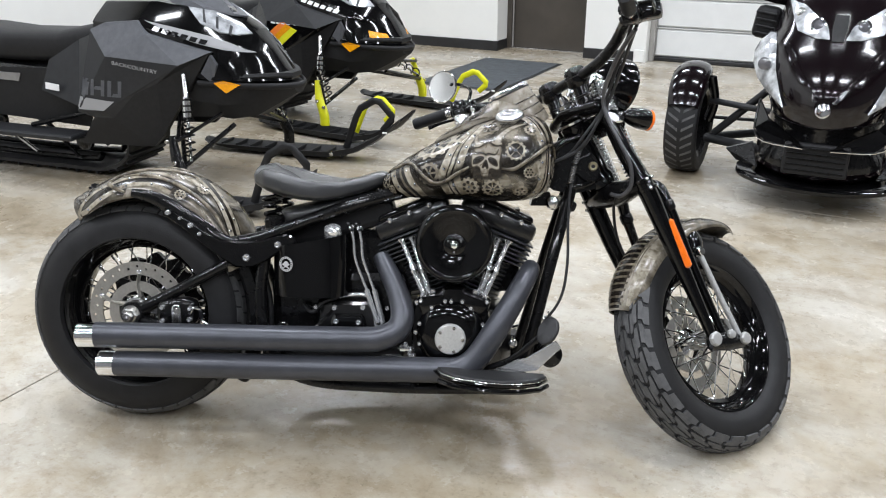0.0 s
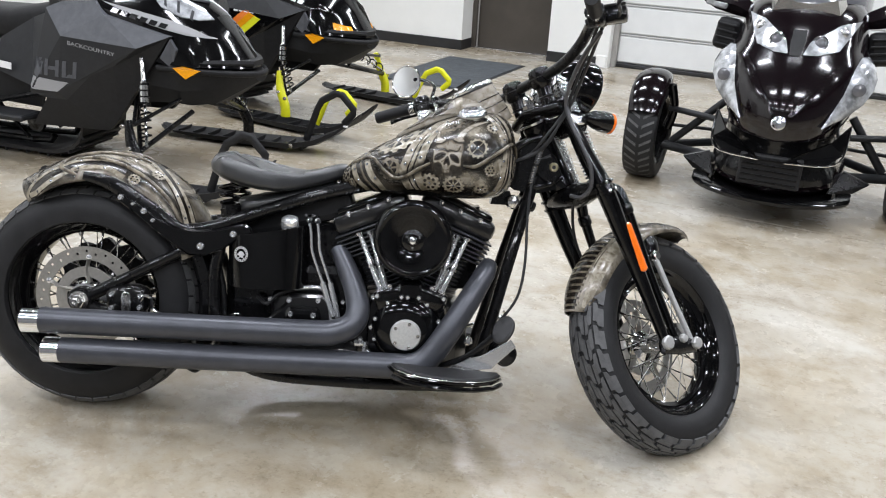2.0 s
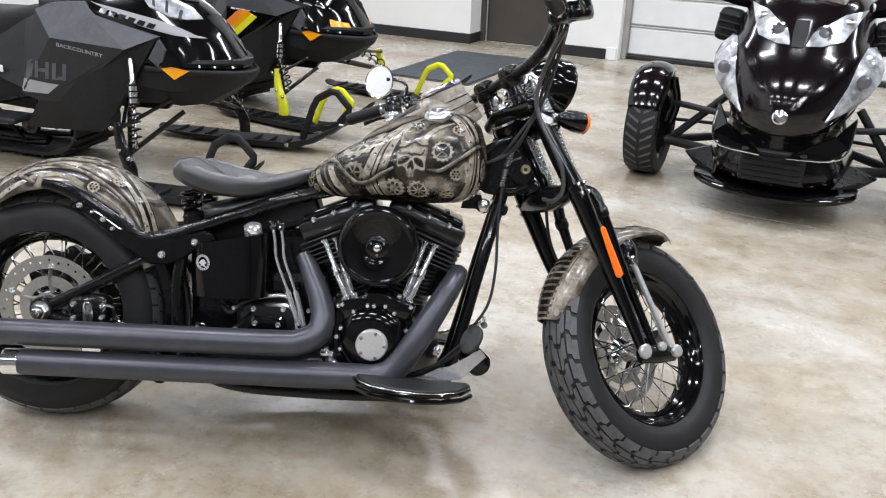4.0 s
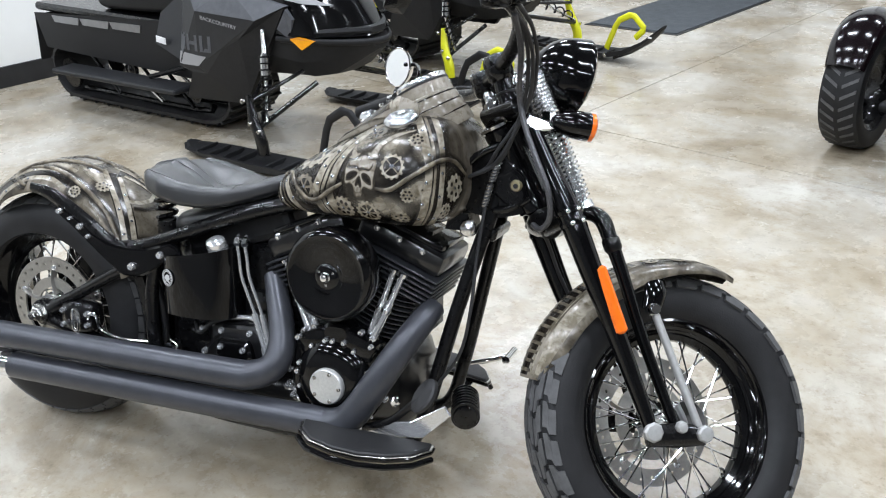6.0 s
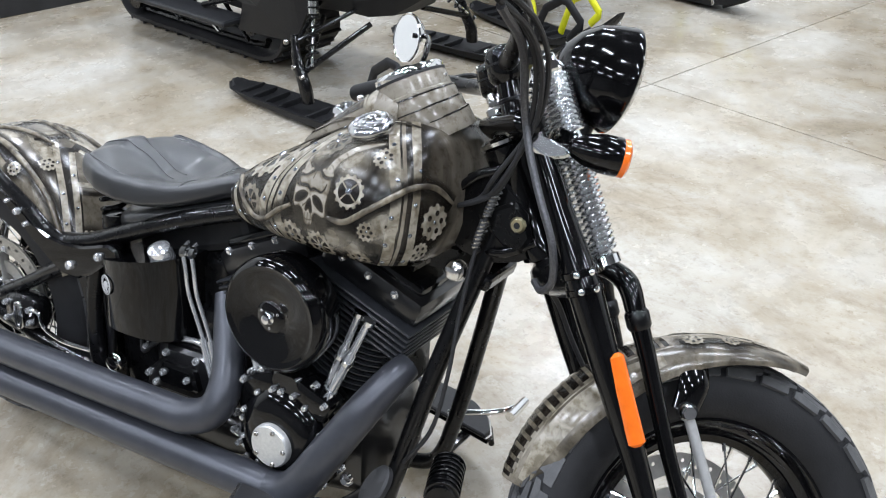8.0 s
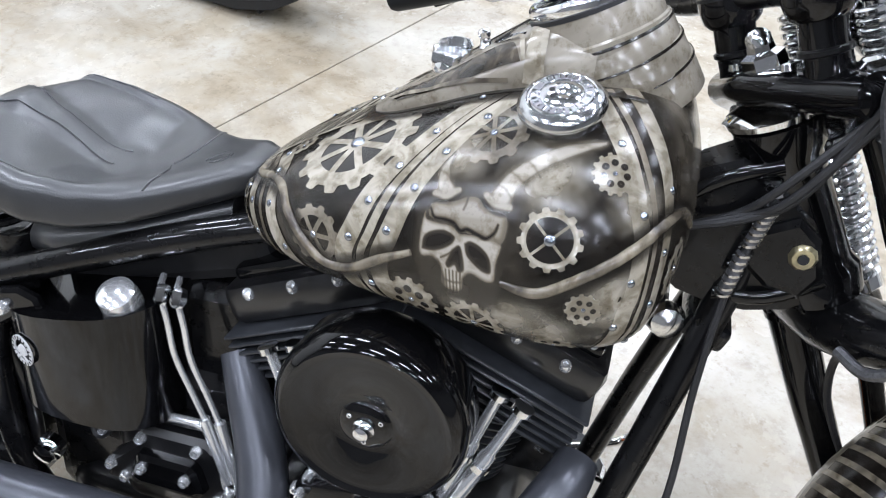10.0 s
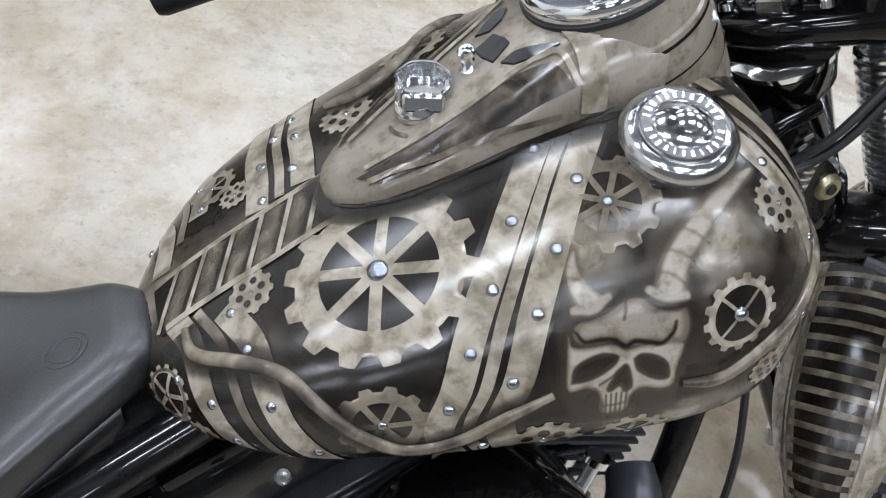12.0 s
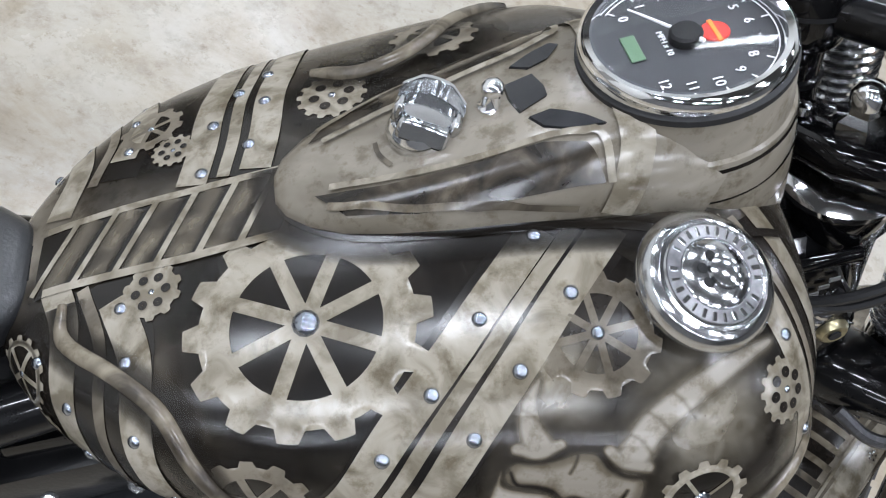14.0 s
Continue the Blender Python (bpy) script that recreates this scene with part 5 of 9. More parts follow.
    fpart("perch_stud", lathe([(0.009, 0), (0.008, 0.006), (0.003, 0.009)], along_y(1.366, Y0 + 0.088 * s, 0.892, s), 12), CHROME, bike)
# spring perch between the upper and lower coils, and the lower clamp
fpart("spring_perch", loft([[(1.366 + dx * 0.9, Y0 + y, 0.889 - dx * 0.4 + dz) for dx, dz in ((-hx, -0.012), (-hx, 0.010), (0, 0.014), (hx, 0.010), (hx, -0.012), (0, -0.016))] for y, hx in ((-0.090, 0.014), (-0.080, 0.026), (-0.030, 0.032), (0.030, 0.032), (0.080, 0.026), (0.090, 0.014))]), GLOSS, bike, "black spring perch", auto=30)
fpart("fork_clamp", loft([[(1.385 + hx * math.cos(q), y, 0.680 + hz * math.sin(q)) for q in (2 * math.pi * k / 16 for k in range(16))] for y, hx, hz in ((-0.112, 0.020, 0.018), (-0.070, 0.034, 0.026), (-0.020, 0.048, 0.034), (0.020, 0.048, 0.034), (0.070, 0.034, 0.026), (0.112, 0.020, 0.018))]), BLACK, bike, "black lower fork clamp")
for s in (-1, 1):
    fpart("reflector", bar([(1.452, 0.132 * s, 0.578), (1.453, 0.134 * s, 0.576), (1.503, 0.135 * s, 0.452), (1.504, 0.133 * s, 0.450)], [0.010, 0.0135, 0.0135, 0.010], 14, 0, 0.5, side=(0.9, 0, 0.4)), AMBER, bike, "long amber side reflector")
fpart("stem_nut", lathe([(0.025, -0.010), (0.026, -0.004), (0.024, 0.002), (0.021, 0.003), (0.020, 0.016), (0.013, 0.020), (0.012, 0.028), (0.005, 0.034)], axis_matrix((1.253, Y0, 0.925), (-0.45, 0, 0.89)), 6), CHROME, bike, "chrome stem nut", smooth=False)
fpart("stem_dome", lathe([(0.012, 0.0), (0.012, 0.008), (0.008, 0.014), (0.002, 0.016)], axis_matrix((1.241, Y0, 0.948), (-0.45, 0, 0.89)), 18), CHROME, bike)
fpart("top_clamp", loft([[(1.266 + bow + hx * math.cos(q), Y0 + y, 0.908 + hz * math.sin(q)) for q in (2 * math.pi * k / 20 for k in range(20))] for y, hx, hz, bow in ((-0.118, 0.010, 0.010, 0.022), (-0.110, 0.024, 0.020, 0.020), (-0.088, 0.030, 0.023, 0.018), (-0.064, 0.032, 0.020, 0.010), (-0.040, 0.034, 0.020, 0.002), (0.0, 0.042, 0.021, -0.004), (0.040, 0.034, 0.020, 0.002), (0.064, 0.032, 0.020, 0.010), (0.088, 0.030, 0.023, 0.018), (0.110, 0.024, 0.020, 0.020), (0.118, 0.010, 0.010, 0.022))]), GLOSS, bike, "black gloss top clamp")
for s in (-1, 1):
    fpart("clamp_nut", lathe([(0.018, 0.0), (0.018, 0.010), (0.013, 0.016), (0.004, 0.018)], axis_matrix((1.292, Y0 + 0.094 * s, 0.924), (-0.42, 0, 0.9)), 6), CHROME, bike, "chrome fork nut", smooth=False)
    fpart("clamp_screw", lathe([(0.007, 0.0), (0.006, 0.006), (0.002, 0.007)], axis_matrix((1.246, Y0 + 0.040 * s, 0.925), (-0.3, 0, 1)), 10), CHROME, bike)

# handlebar on two risers
for s in (-1, 1):
    yr = Y0 + 0.064 * s
    rs = fpart("riser", bar([(1.276, yr, 0.908), (1.268, yr, 0.930), (1.258, yr, 0.955), (1.248, yr, 0.990)], [0.025, 0.0215, 0.0205, 0.0215], 20, 3), GLOSS, bike, "black handlebar riser")
    fpart("riser_ring", lathe([(0.0205, -0.004), (0.0235, -0.002), (0.0235, 0.002), (0.0205, 0.004)], axis_matrix((1.262, yr, 0.944), (-0.33, 0, 0.94)), 24), BLACK, rs)
    CAPM = axis_matrix((1.243, yr, 0.998), (-0.34, 0, 0.94))
    fpart("riser_cap", lathe([(0.0225, -0.030), (0.0275, -0.024), (0.0300, -0.012), (0.0300, 0.012), (0.0285, 0.020), (0.0235, 0.026), (0.0150, 0.0285), (0.004, 0.029)], CAPM @ Matrix.Scale(1.12, 4, (1, 0, 0)), 28), GLOSS, rs, "rounded black riser clamp")
    fpart("cap_seam", lathe([(0.0306, -0.0015), (0.0306, 0.0015)], CAPM @ Matrix.Scale(1.12, 4, (1, 0, 0)), 28), MATTE, rs)
    for q in (-1, 1):
        fpart("clamp_bolt", lathe([(0.0075, 0), (0.0065, 0.004), (0.002, 0.006)], axis_matrix((1.243 - 0.007 + 0.021 * q, yr, 1.019 + 0.007 * q), (-0.34, 0, 0.94)), 12), CHROME if q < 0 else GLOSS, rs)
barp = [(1.243, 0.0, 0.996), (1.243, 0.105, 0.996), (1.242, 0.150, 0.996), (1.232, 0.195, 1.001), (1.205, 0.245, 1.010), (1.162, 0.295, 1.020), (1.110, 0.345, 1.022), (1.06, 0.395, 1.015)]
barr = [(1.243, -0.085, 0.996), (1.244, -0.130, 0.999), (1.246, -0.175, 1.010), (1.240, -0.230, 1.026), (1.216, -0.290, 1.034), (1.176, -0.355, 1.028), (1.134, -0.413, 1.015)]
full = barr[::-1] + barp
fpart("handlebar", bar(full, 0.0150, 18, 5), BLACK, bike, "satin black handlebar")
for s in (-1, 1):
    g0, g1 = (Vector((1.075, 0.380, 1.020)), Vector((0.985, 0.470, 1.000))) if s > 0 else (Vector((1.134, -0.413, 1.015)), Vector((1.044, -0.503, 0.995)))
    grip = fpart("handgrip", bar([g0, g0.lerp(g1, 0.08), g0.lerp(g1, 0.1), g0.lerp(g1, 0.95), g1], [0.0165, 0.019, 0.0182, 0.0182, 0.016], 20), MATTE, bike, "black rubber handgrip")
    for k in range(4):
        q = g0.lerp(g1, 0.02 + 0.035 * k)
        fpart("grip_ring", lathe([(0.0195, -0.0012), (0.0195, 0.0012)], axis_matrix(q, g1 - g0), 20), CHROME, grip)
    ctr = g0 + (g0 - g1).normalized() * 0.028
    hm = axis_matrix(ctr, g1 - g0)
    gd, off = (g1 - g0).normalized(), Vector((0.7, 0.7 * s, 0.0))
    hs = fpart("switch_housing", block((0.044, 0.052, 0.050), hm @ pose(0, 0.002, 0, 0, 0, 0), 0.011, seg=2), BLACK, bike, "black switch housing")
    fpart("housing_seam", block((0.0455, 0.0025, 0.051), hm, 0.001), RUBBER, hs, "", smooth=False)
    for k, (dy, dz, w) in enumerate(((0.012, -0.012, 0.013), (0.012, 0.010, 0.013), (-0.014, -0.002, 0.030))):
        bt = fpart("switch_button", block((0.010, 0.016, w), hm @ pose(0.022 * s, dy, dz, 0, 0, 12 * s if k < 2 else -10 * s), 0.003), MATTE, hs, "black rocker button with white mark")
        fpart("button_mark", block((0.001, 0.0035, 0.0022), hm @ pose(0.0273 * s, dy, dz, 0, 0, 12 * s if k < 2 else -10 * s), 0), WHITE, bt, "", smooth=False)
    c0 = ctr - gd * 0.042
    fpart("lever_perch", block((0.040, 0.034, 0.030), hm @ pose(-0.006 * s, 0, -0.042), 0.010, seg=2), GLOSS, bike, "black lever perch")
    for dy in (-0.012, 0.012):
        fpart("perch_screw", lathe([(0.005, 0), (0.004, 0.004), (0.001, 0.005)], hm @ axis_matrix((0.014 * s, dy, -0.042), (s, 0, 0)), 10), CHROME, bike)
    if s < 0:
        mc_ = fpart("master_cylinder", block((0.062, 0.036, 0.050), hm @ pose(-0.044 * s, 0.004, -0.030), 0.010, seg=2), GLOSS, bike, "black brake master cylinder")
        fpart("reservoir_lid", block((0.056, 0.007, 0.046), hm @ pose(-0.044 * s, 0.025, -0.030), 0.003), BLACK, mc_, "", smooth=False)
    fpart("hand_lever", bar([c0 + off * 0.018, c0 + off * 0.046 + gd * 0.012, c0 + off * 0.058 + gd * 0.060, c0 + off * 0.056 + gd * 0.125, c0 + off * 0.066 + gd * 0.170], [0.008, 0.010, 0.0085, 0.0075, 0.0085], 12, 5, 0.6), BLACK, bike, "black hand lever")
    # mirror on its stalk
    mb = ctr + (ctr - g1).normalized() * 0.030 + Vector((0.0, 0, 0.018))
    mc = Vector((1.081, 0.441 * s, 1.128))
    if s > 0:
        fpart("mirror_stalk", bar([mb, mb + Vector((0.01, 0.0, 0.04)), mb.lerp(mc, 0.6) + Vector((0.03, 0, 0.03)), mc + Vector((0.012, -0.03 * s, 0.0))], 0.0055, 10, 5), GLOSS, bike, "black mirror stalk")
# round mirror, its face to the rider
look_dir = Vector((-0.42, -0.80, 0.10))
mm = axis_matrix(STEER @ Vector((1.081, 0.441, 1.128)), look_dir)
mir = part("mirror", lathe([(0.010, -0.028), (0.039, -0.022), (0.051, -0.006), (0.053, 0.0), (0.051, 0.003), (0.048, 0.001)], mm, 36), CHROME, bike, "round chrome rear-view mirror")
part("mirror_glass", lathe([(0.048, 0.0015), (0.001, 0.0018)], mm, 36), CHROME, mir, "mirror glass")

# headlight: a black bullet shell ahead of the springs
HLM = axis_matrix((1.418, 0.006, 1.012), (0.975, 0.11, -0.16))
hl = fpart("headlight", lathe([(0.012, -0.088), (0.030, -0.083), (0.055, -0.065), (0.074, -0.040), (0.084, -0.010), (0.087, 0.010), (0.089, 0.014), (0.089, 0.022), (0.084, 0.026)], HLM, 48), GLOSS, bike, "black gloss bullet headlight")
fpart("headlight_lens", lathe([(0.084, 0.024), (0.070, 0.034), (0.040, 0.042), (0.004, 0.045)], HLM, 40), LENS, hl, "clear headlight lens")
fpart("headlight_bracket", bar([(1.372, Y0, 0.892), (1.392, Y0, 0.915), (1.400, Y0, 0.945)], 0.014, 12), BLACK, bike)
for s in (-1, 1):
    fpart("headlight_bolt", lathe([(0.011, 0.0), (0.011, 0.008), (0.005, 0.014)], axis_matrix((1.375, Y0 + 0.040 * s, 0.982), (-0.5, s, -0.1)), 12), CHROME, bike, "chrome headlight bolt")
for s in (-1, 1):
    SM = axis_matrix((1.412, Y0 + 0.126 * s, 0.872), (0.985, 0.03 * s, -0.10))
    sg = fpart("turn_signal", lathe([(0.006, -0.066), (0.014, -0.060), (0.024, -0.040), (0.0298, -0.014), (0.0305, 0.010), (0.0290, 0.016)], SM, 32), GLOSS, bike, "black bullet turn signal")
    fpart("signal_lens", lathe([(0.0295, 0.012), (0.0300, 0.022), (0.025, 0.026), (0.004, 0.029)], SM, 28), AMBER, sg, "orange signal lens")
    fpart("signal_stem", plate([(-0.030, -0.010), (-0.020, 0.012), (0.030, 0.006), (0.042, -0.002), (0.030, -0.012), (0.0, -0.022)], 0.012, pose(1.318, Y0 + 0.112 * s + 0.006, 0.876, 90, 8, 0), 0.004), SATIN_STEM, bike, "polished signal bracket")
    fpart("signal_arm", bar([(1.340, Y0 + 0.108 * s, 0.876), (1.362, Y0 + 0.118 * s, 0.874)], 0.0075, 10), GLOSS, bike)

# front fender
def ff_rad(t):
    return 0.357 - 0.026 * t
def ff_wide(t):
    return 0.076 * (1 - 0.72 * max(0, (0.22 - t) / 0.22) ** 2) * (1 - 0.42 * max(0, (t - 0.72) / 0.28) ** 2.2)


def ff_deep(t):
    return 0.22 + 0.72 * min(1.0, t / 0.55)


FF_A0, FF_A1 = 63.0, 166.0
FFC = (1.652, 0.266)
front_fender = fpart("front_fender", fender_shell(FFC[0], FFC[1], FF_A0, FF_A1, ff_rad, ff_wide, 36, 18, 0.004, ff_deep), FENDER, bike, "airbrushed steampunk front fender")
for s in (-1, 1):
    fpart("fender_bracket", bar([(1.588, 0.08 * s, 0.498), (1.60, 0.075 * s, 0.545), (1.605, 0.05 * s, 0.59)], [0.022, 0.026, 0.018], 12, 4, 0.35, side=(1, 0, 0)), GLOSS, bike, "black fender bracket")


# control cables and hoses from the bars to the neck
def run(name, pts, r, material, label):
    return part(name, bar(pts, r, 8, 6), material, bike, label)


for q, (dx, dz) in enumerate(((0.0, 0.0), (0.010, -0.008), (0.018, 0.004))):
    run("control_cable", [STEER @ Vector((1.180 + dx, -0.370, 1.012 + dz)), STEER @ Vector((1.235 + dx, -0.275, 1.005 + dz)), STEER @ Vector((1.272 + dx, -0.185, 0.970 + dz)), STEER @ Vector((1.285 + dx * 0.6, -0.110, 0.905 + dz)), Vector((1.303 - dx, -0.085, 0.840 + dz)), Vector((1.262 - dx * 0.5, -0.072 + dx * 0.4, 0.800)), Vector((1.205, -0.064, 0.775))], 0.0042, RUBBER, "black control cable")
for q, dx in enumerate((0.0, 0.014)):
    run("control_cable", [STEER @ Vector((1.120 + dx, 0.345, 1.005)), STEER @ Vector((1.215 + dx, 0.235, 1.030)), STEER @ Vector((1.29, 0.13, 0.975)), STEER @ Vector((1.345 + dx, 0.085, 0.88)), Vector((1.33, 0.065, 0.79)), Vector((1.26, 0.06, 0.75))], 0.0036, RUBBER, "black control cable")
run("brake_hose", [STEER @ Vector((1.195, -0.360, 1.000)), STEER @ Vector((1.245, -0.225, 0.985)), STEER @ Vector((1.272, -0.125, 0.925)), STEER @ Vector((1.289, -0.112, 0.864)), STEER @ Vector((1.312, -0.124, 0.795)), STEER @ Vector((1.338, -0.128, 0.730)), STEER @ Vector((1.350, -0.108, 0.676)), STEER @ Vector((1.342, -0.074, 0.656)), STEER @ Vector((1.335, -0.040, 0.668))], 0.0062, HOSE, "grey sheathed brake hose")
run("brake_hose", [STEER @ Vector((1.340, -0.060, 0.660)), STEER @ Vector((1.385, 0.015, 0.640)), STEER @ Vector((1.44, 0.075, 0.56)), STEER @ Vector((1.52, 0.10, 0.44)), STEER @ Vector((1.58, 0.10, 0.34))], 0.0045, RUBBER, "black front brake hose")
run("clutch_cable", [(1.284, -0.068, 0.822), (1.262, -0.078, 0.735), (1.252, -0.105, 0.62), (1.250, -0.135, 0.50), (1.232, -0.148, 0.40), (1.175, -0.135, 0.31)], 0.0040, RUBBER, "black clutch cable")
part("cable_sleeve", bar([(1.282, -0.070, 0.815), (1.271, -0.072, 0.775)], 0.0075, 12), HOSE, bike, "ribbed grey cable adjuster")
part("cable_sleeve", bar([(1.268, -0.074, 0.765), (1.258, -0.080, 0.722)], 0.0075, 12), HOSE, bike, "ribbed grey cable adjuster")
for q in range(7):
    p = Vector((1.282, -0.070, 0.815)).lerp(Vector((1.271, -0.072, 0.775)), q / 6)
    part("sleeve_rib", lathe([(0.0088, -0.0014), (0.0088, 0.0014)], axis_matrix(p, (-0.25, 0, 1)), 12), STEEL, bike)
    p = Vector((1.268, -0.074, 0.765)).lerp(Vector((1.258, -0.080, 0.722)), q / 6)
    part("sleeve_rib", lathe([(0.0088, -0.0014), (0.0088, 0.0014)], axis_matrix(p, (-0.22, -0.1, 1)), 12), STEEL, bike)
part("horn_bracket", block((0.050, 0.120, 0.030), pose(1.255, 0, 0.655, 0, 20, 0), 0.008, seg=2), BLACK, bike, "black tube bracket", False)
# -- airbrushed work on the tank and fenders --
def tank_z(x, y):
    h, _, _, _ = TT_.ray_cast(Vector((x, y, 1.5)), Vector((0, 0, -1)))
    return h.z if h else 0.8


def nearest(tree, p):
    hit, n, _, _ = tree.find_nearest(Vector(p))
    return hit, n


def ribbon(name, tree, pts, width, material, parent, lift=0.0008, k=6, cols=5, put=part, label="", fade=False):
    path = smooth_path(pts, k) if k > 1 else [Vector(p) for p in pts]
    widths = width if isinstance(width, (list, tuple)) else [width] * 2
    rows = []
    bm = bmesh.new()
    layer = bm.verts.layers.float.new("edge")
    for i, p in enumerate(path):
        h, n = nearest(tree, p)
        t = (path[min(i + 1, len(path) - 1)] - path[max(i - 1, 0)])
        t = (t - n * t.dot(n)).normalized()
        s = n.cross(t)
        w = float(np.interp(i / (len(path) - 1), np.linspace(0, 1, len(widths)), widths))
        row = []
        for c in range(cols):
            q, m = nearest(tree, h + s * w * (c / (cols - 1) - 0.5))
            v = bm.verts.new(q + m * lift)
            v[layer] = math.sin(math.pi * c / (cols - 1)) ** 0.7 if fade else 1.0
            row.append(v)
        rows.append(row)
    for a, b in zip(rows, rows[1:]):
        for c in range(cols - 1):
            bm.faces.new((a[c], a[c + 1], b[c + 1], b[c]))
    return put(name, bm, material, parent, label, auto=80)


def frame_at(tree, c):
    h, n = nearest(tree, c)
    e1 = Vector((1, 0, 0))
    e1 = (e1 - n * e1.dot(n)).normalized()
    return h, n, e1, n.cross(e1)


def polar(tree, c, radii, seg, lift, turn=0.0, fade=()):
    """A draped disc or ring; radii are functions of the angle."""
    h, n, e1, e2 = frame_at(tree, c)
    bm = bmesh.new()
    layer = bm.verts.layers.float.new("edge")
    rows = []
    for k, f in enumerate(radii):
        row = []
        for i in range(seg):
            a = 2 * math.pi * i / seg
            r = f(a) if callable(f) else f
            q, m = nearest(tree, h + r * (math.cos(a + turn) * e1 + math.sin(a + turn) * e2))
            v = bm.verts.new(q + m * lift)
            v[layer] = fade[k] if fade else 1.0
            row.append(v)
        rows.append(row)
    for a, b in zip(rows, rows[1:]):
        for i in range(seg):
            j = (i + 1) % seg
            bm.faces.new((a[i], a[j], b[j], b[i]))
    return bm


def spot(name, tree, c, r, material, parent, lift=0.0012, put=part):
    return put(name, polar(tree, c, [0.0003, r * 0.5, r], 20, lift), material, parent, "", auto=80)


def rivet(tree, c, parent, r=0.0045, put=part):
    h, n = nearest(tree, c)
    return put("rivet", lathe([(r, 0.0), (r * 0.92, r * 0.28), (r * 0.62, r * 0.52), (r * 0.15, r * 0.62)], axis_matrix(h + n * 0.0006, n), 12), RIVET, parent)


def gear(tree, c, R, teeth, parent, spokes=0, holes=0, turn=0.0, material=None, inner=0.60, put=part, lift=0.0010):
    material = material or PLATE
    seg = teeth * 8

    def outer(a):
        u = (a * teeth / (2 * math.pi)) % 1.0
        return R if 0.18 < u < 0.72 else R * 0.87
    if holes:
        rings = [0.0003, R * 0.35, R * 0.6, R * 0.78, lambda a: min(outer(a), R * 0.9), outer]
    else:
        rings = [R * inner, R * (inner + 0.1), R * 0.8, lambda a: min(outer(a), R * 0.9), outer]
    g = put("gear", polar(tree, c, rings, seg, lift, turn), material, parent, "airbrushed cog wheel", auto=80)
    h, n, e1, e2 = frame_at(tree, c)
    put("gear_halo", polar(tree, c, [R * 0.55, R * 0.8, R + 0.001, R + 0.008, R + 0.015, R + 0.022], 64, 0.00045, 0.0, (1, 1, 0.9, 0.55, 0.2, 0)), SOFT_DARK, g, "", auto=80)
    if not holes:
        put("gear_field", polar(tree, c, [0.0003, R * inner * 0.2, R * inner * 0.4, R * inner * 0.6, R * inner * 0.8, R * (inner + 0.03)], 48, lift * 0.7), SHADOW, g, "", auto=80)
    for i in range(spokes):
        a = 2 * math.pi * i / spokes + turn + 0.12
        d = math.cos(a) * e1 + math.sin(a) * e2
        ribbon("spoke", tree, [h + d * R * 0.06, h + d * R * 0.35, h + d * R * (inner + 0.05)], R * (0.085 if spokes < 5 else 0.15 if spokes < 7 else 0.125), material, g, lift * 1.05, 3, 4, put)
    for i in range(holes):
        a = 2 * math.pi * i / holes + turn
        spot("hole", tree, h + R * 0.50 * (math.cos(a) * e1 + math.sin(a) * e2), R * 0.155, SHADOW, g, lift * 1.5, put)
    rivet(tree, h, g, max(0.0022, R * (0.20 if spokes == 4 else 0.115)), put)
    return g


def cable(tree, pts, r, parent, put=part):
    ribbon("cable_shadow", tree, pts, r * 6.5, SOFT_DARK, parent, 0.0013, 6, 7, put, fade=True)
    path = []
    for p in smooth_path(pts, 6):
        h, n = nearest(tree, p)
        path.append(h + n * 0.0008)
    bm = bmesh.new()
    sweep(bm, path, [r * 0.6] + [r] * 8 + [r * 0.6], 12, 1.0)
    return put("cable", bm, PIPE, parent, "airbrushed pipe")


TT_ = tree_of(tank)
# wide riveted strap across the tank: two plates with slim lines between
ctr = [(1.022, -0.085, 0.892), (0.988, -0.122, 0.872), (0.966, -0.148, 0.849), (0.944, -0.172, 0.815), (0.929, -0.187, 0.776), (0.918, -0.190, 0.742), (0.928, -0.190, 0.705), (0.94, -0.18, 0.675)]
def shifted(path, dx):
    return [(x + dx, y - 0.10 * dx, z + 0.10 * dx) for x, y, z in path]


ribbon("strap_halo", TT_, ctr, 0.140, SOFT_DARK, tank, 0.0003, 6, 11, fade=True)
strap = ribbon("strap", TT_, ctr, 0.062, SHADOW, tank, 0.0006, 6, 9, label="riveted metal strap, airbrushed")
ribbon("strap_plate", TT_, shifted(ctr, -0.0205), 0.0205, PLATE, strap, 0.0011)
ribbon("strap_plate", TT_, shifted(ctr, 0.0205), 0.0205, PLATE, strap, 0.0011)
ribbon("strap_line", TT_, shifted(ctr, -0.0005), 0.0085, PLATE, strap, 0.0011)
for p in ((0.9992, -0.0862, 0.8848), (0.9654, -0.1267, 0.8602), (0.9408, -0.1582, 0.8325), (0.9196, -0.1782, 0.7988), (0.9045, -0.1844, 0.7593), (1.0137, -0.1223, 0.8789), (0.985, -0.1558, 0.8521), (0.9642, -0.1791, 0.8212), (0.9445, -0.1925, 0.7786), (0.9306, -0.187, 0.7155)):
    rivet(TT_, p, strap)
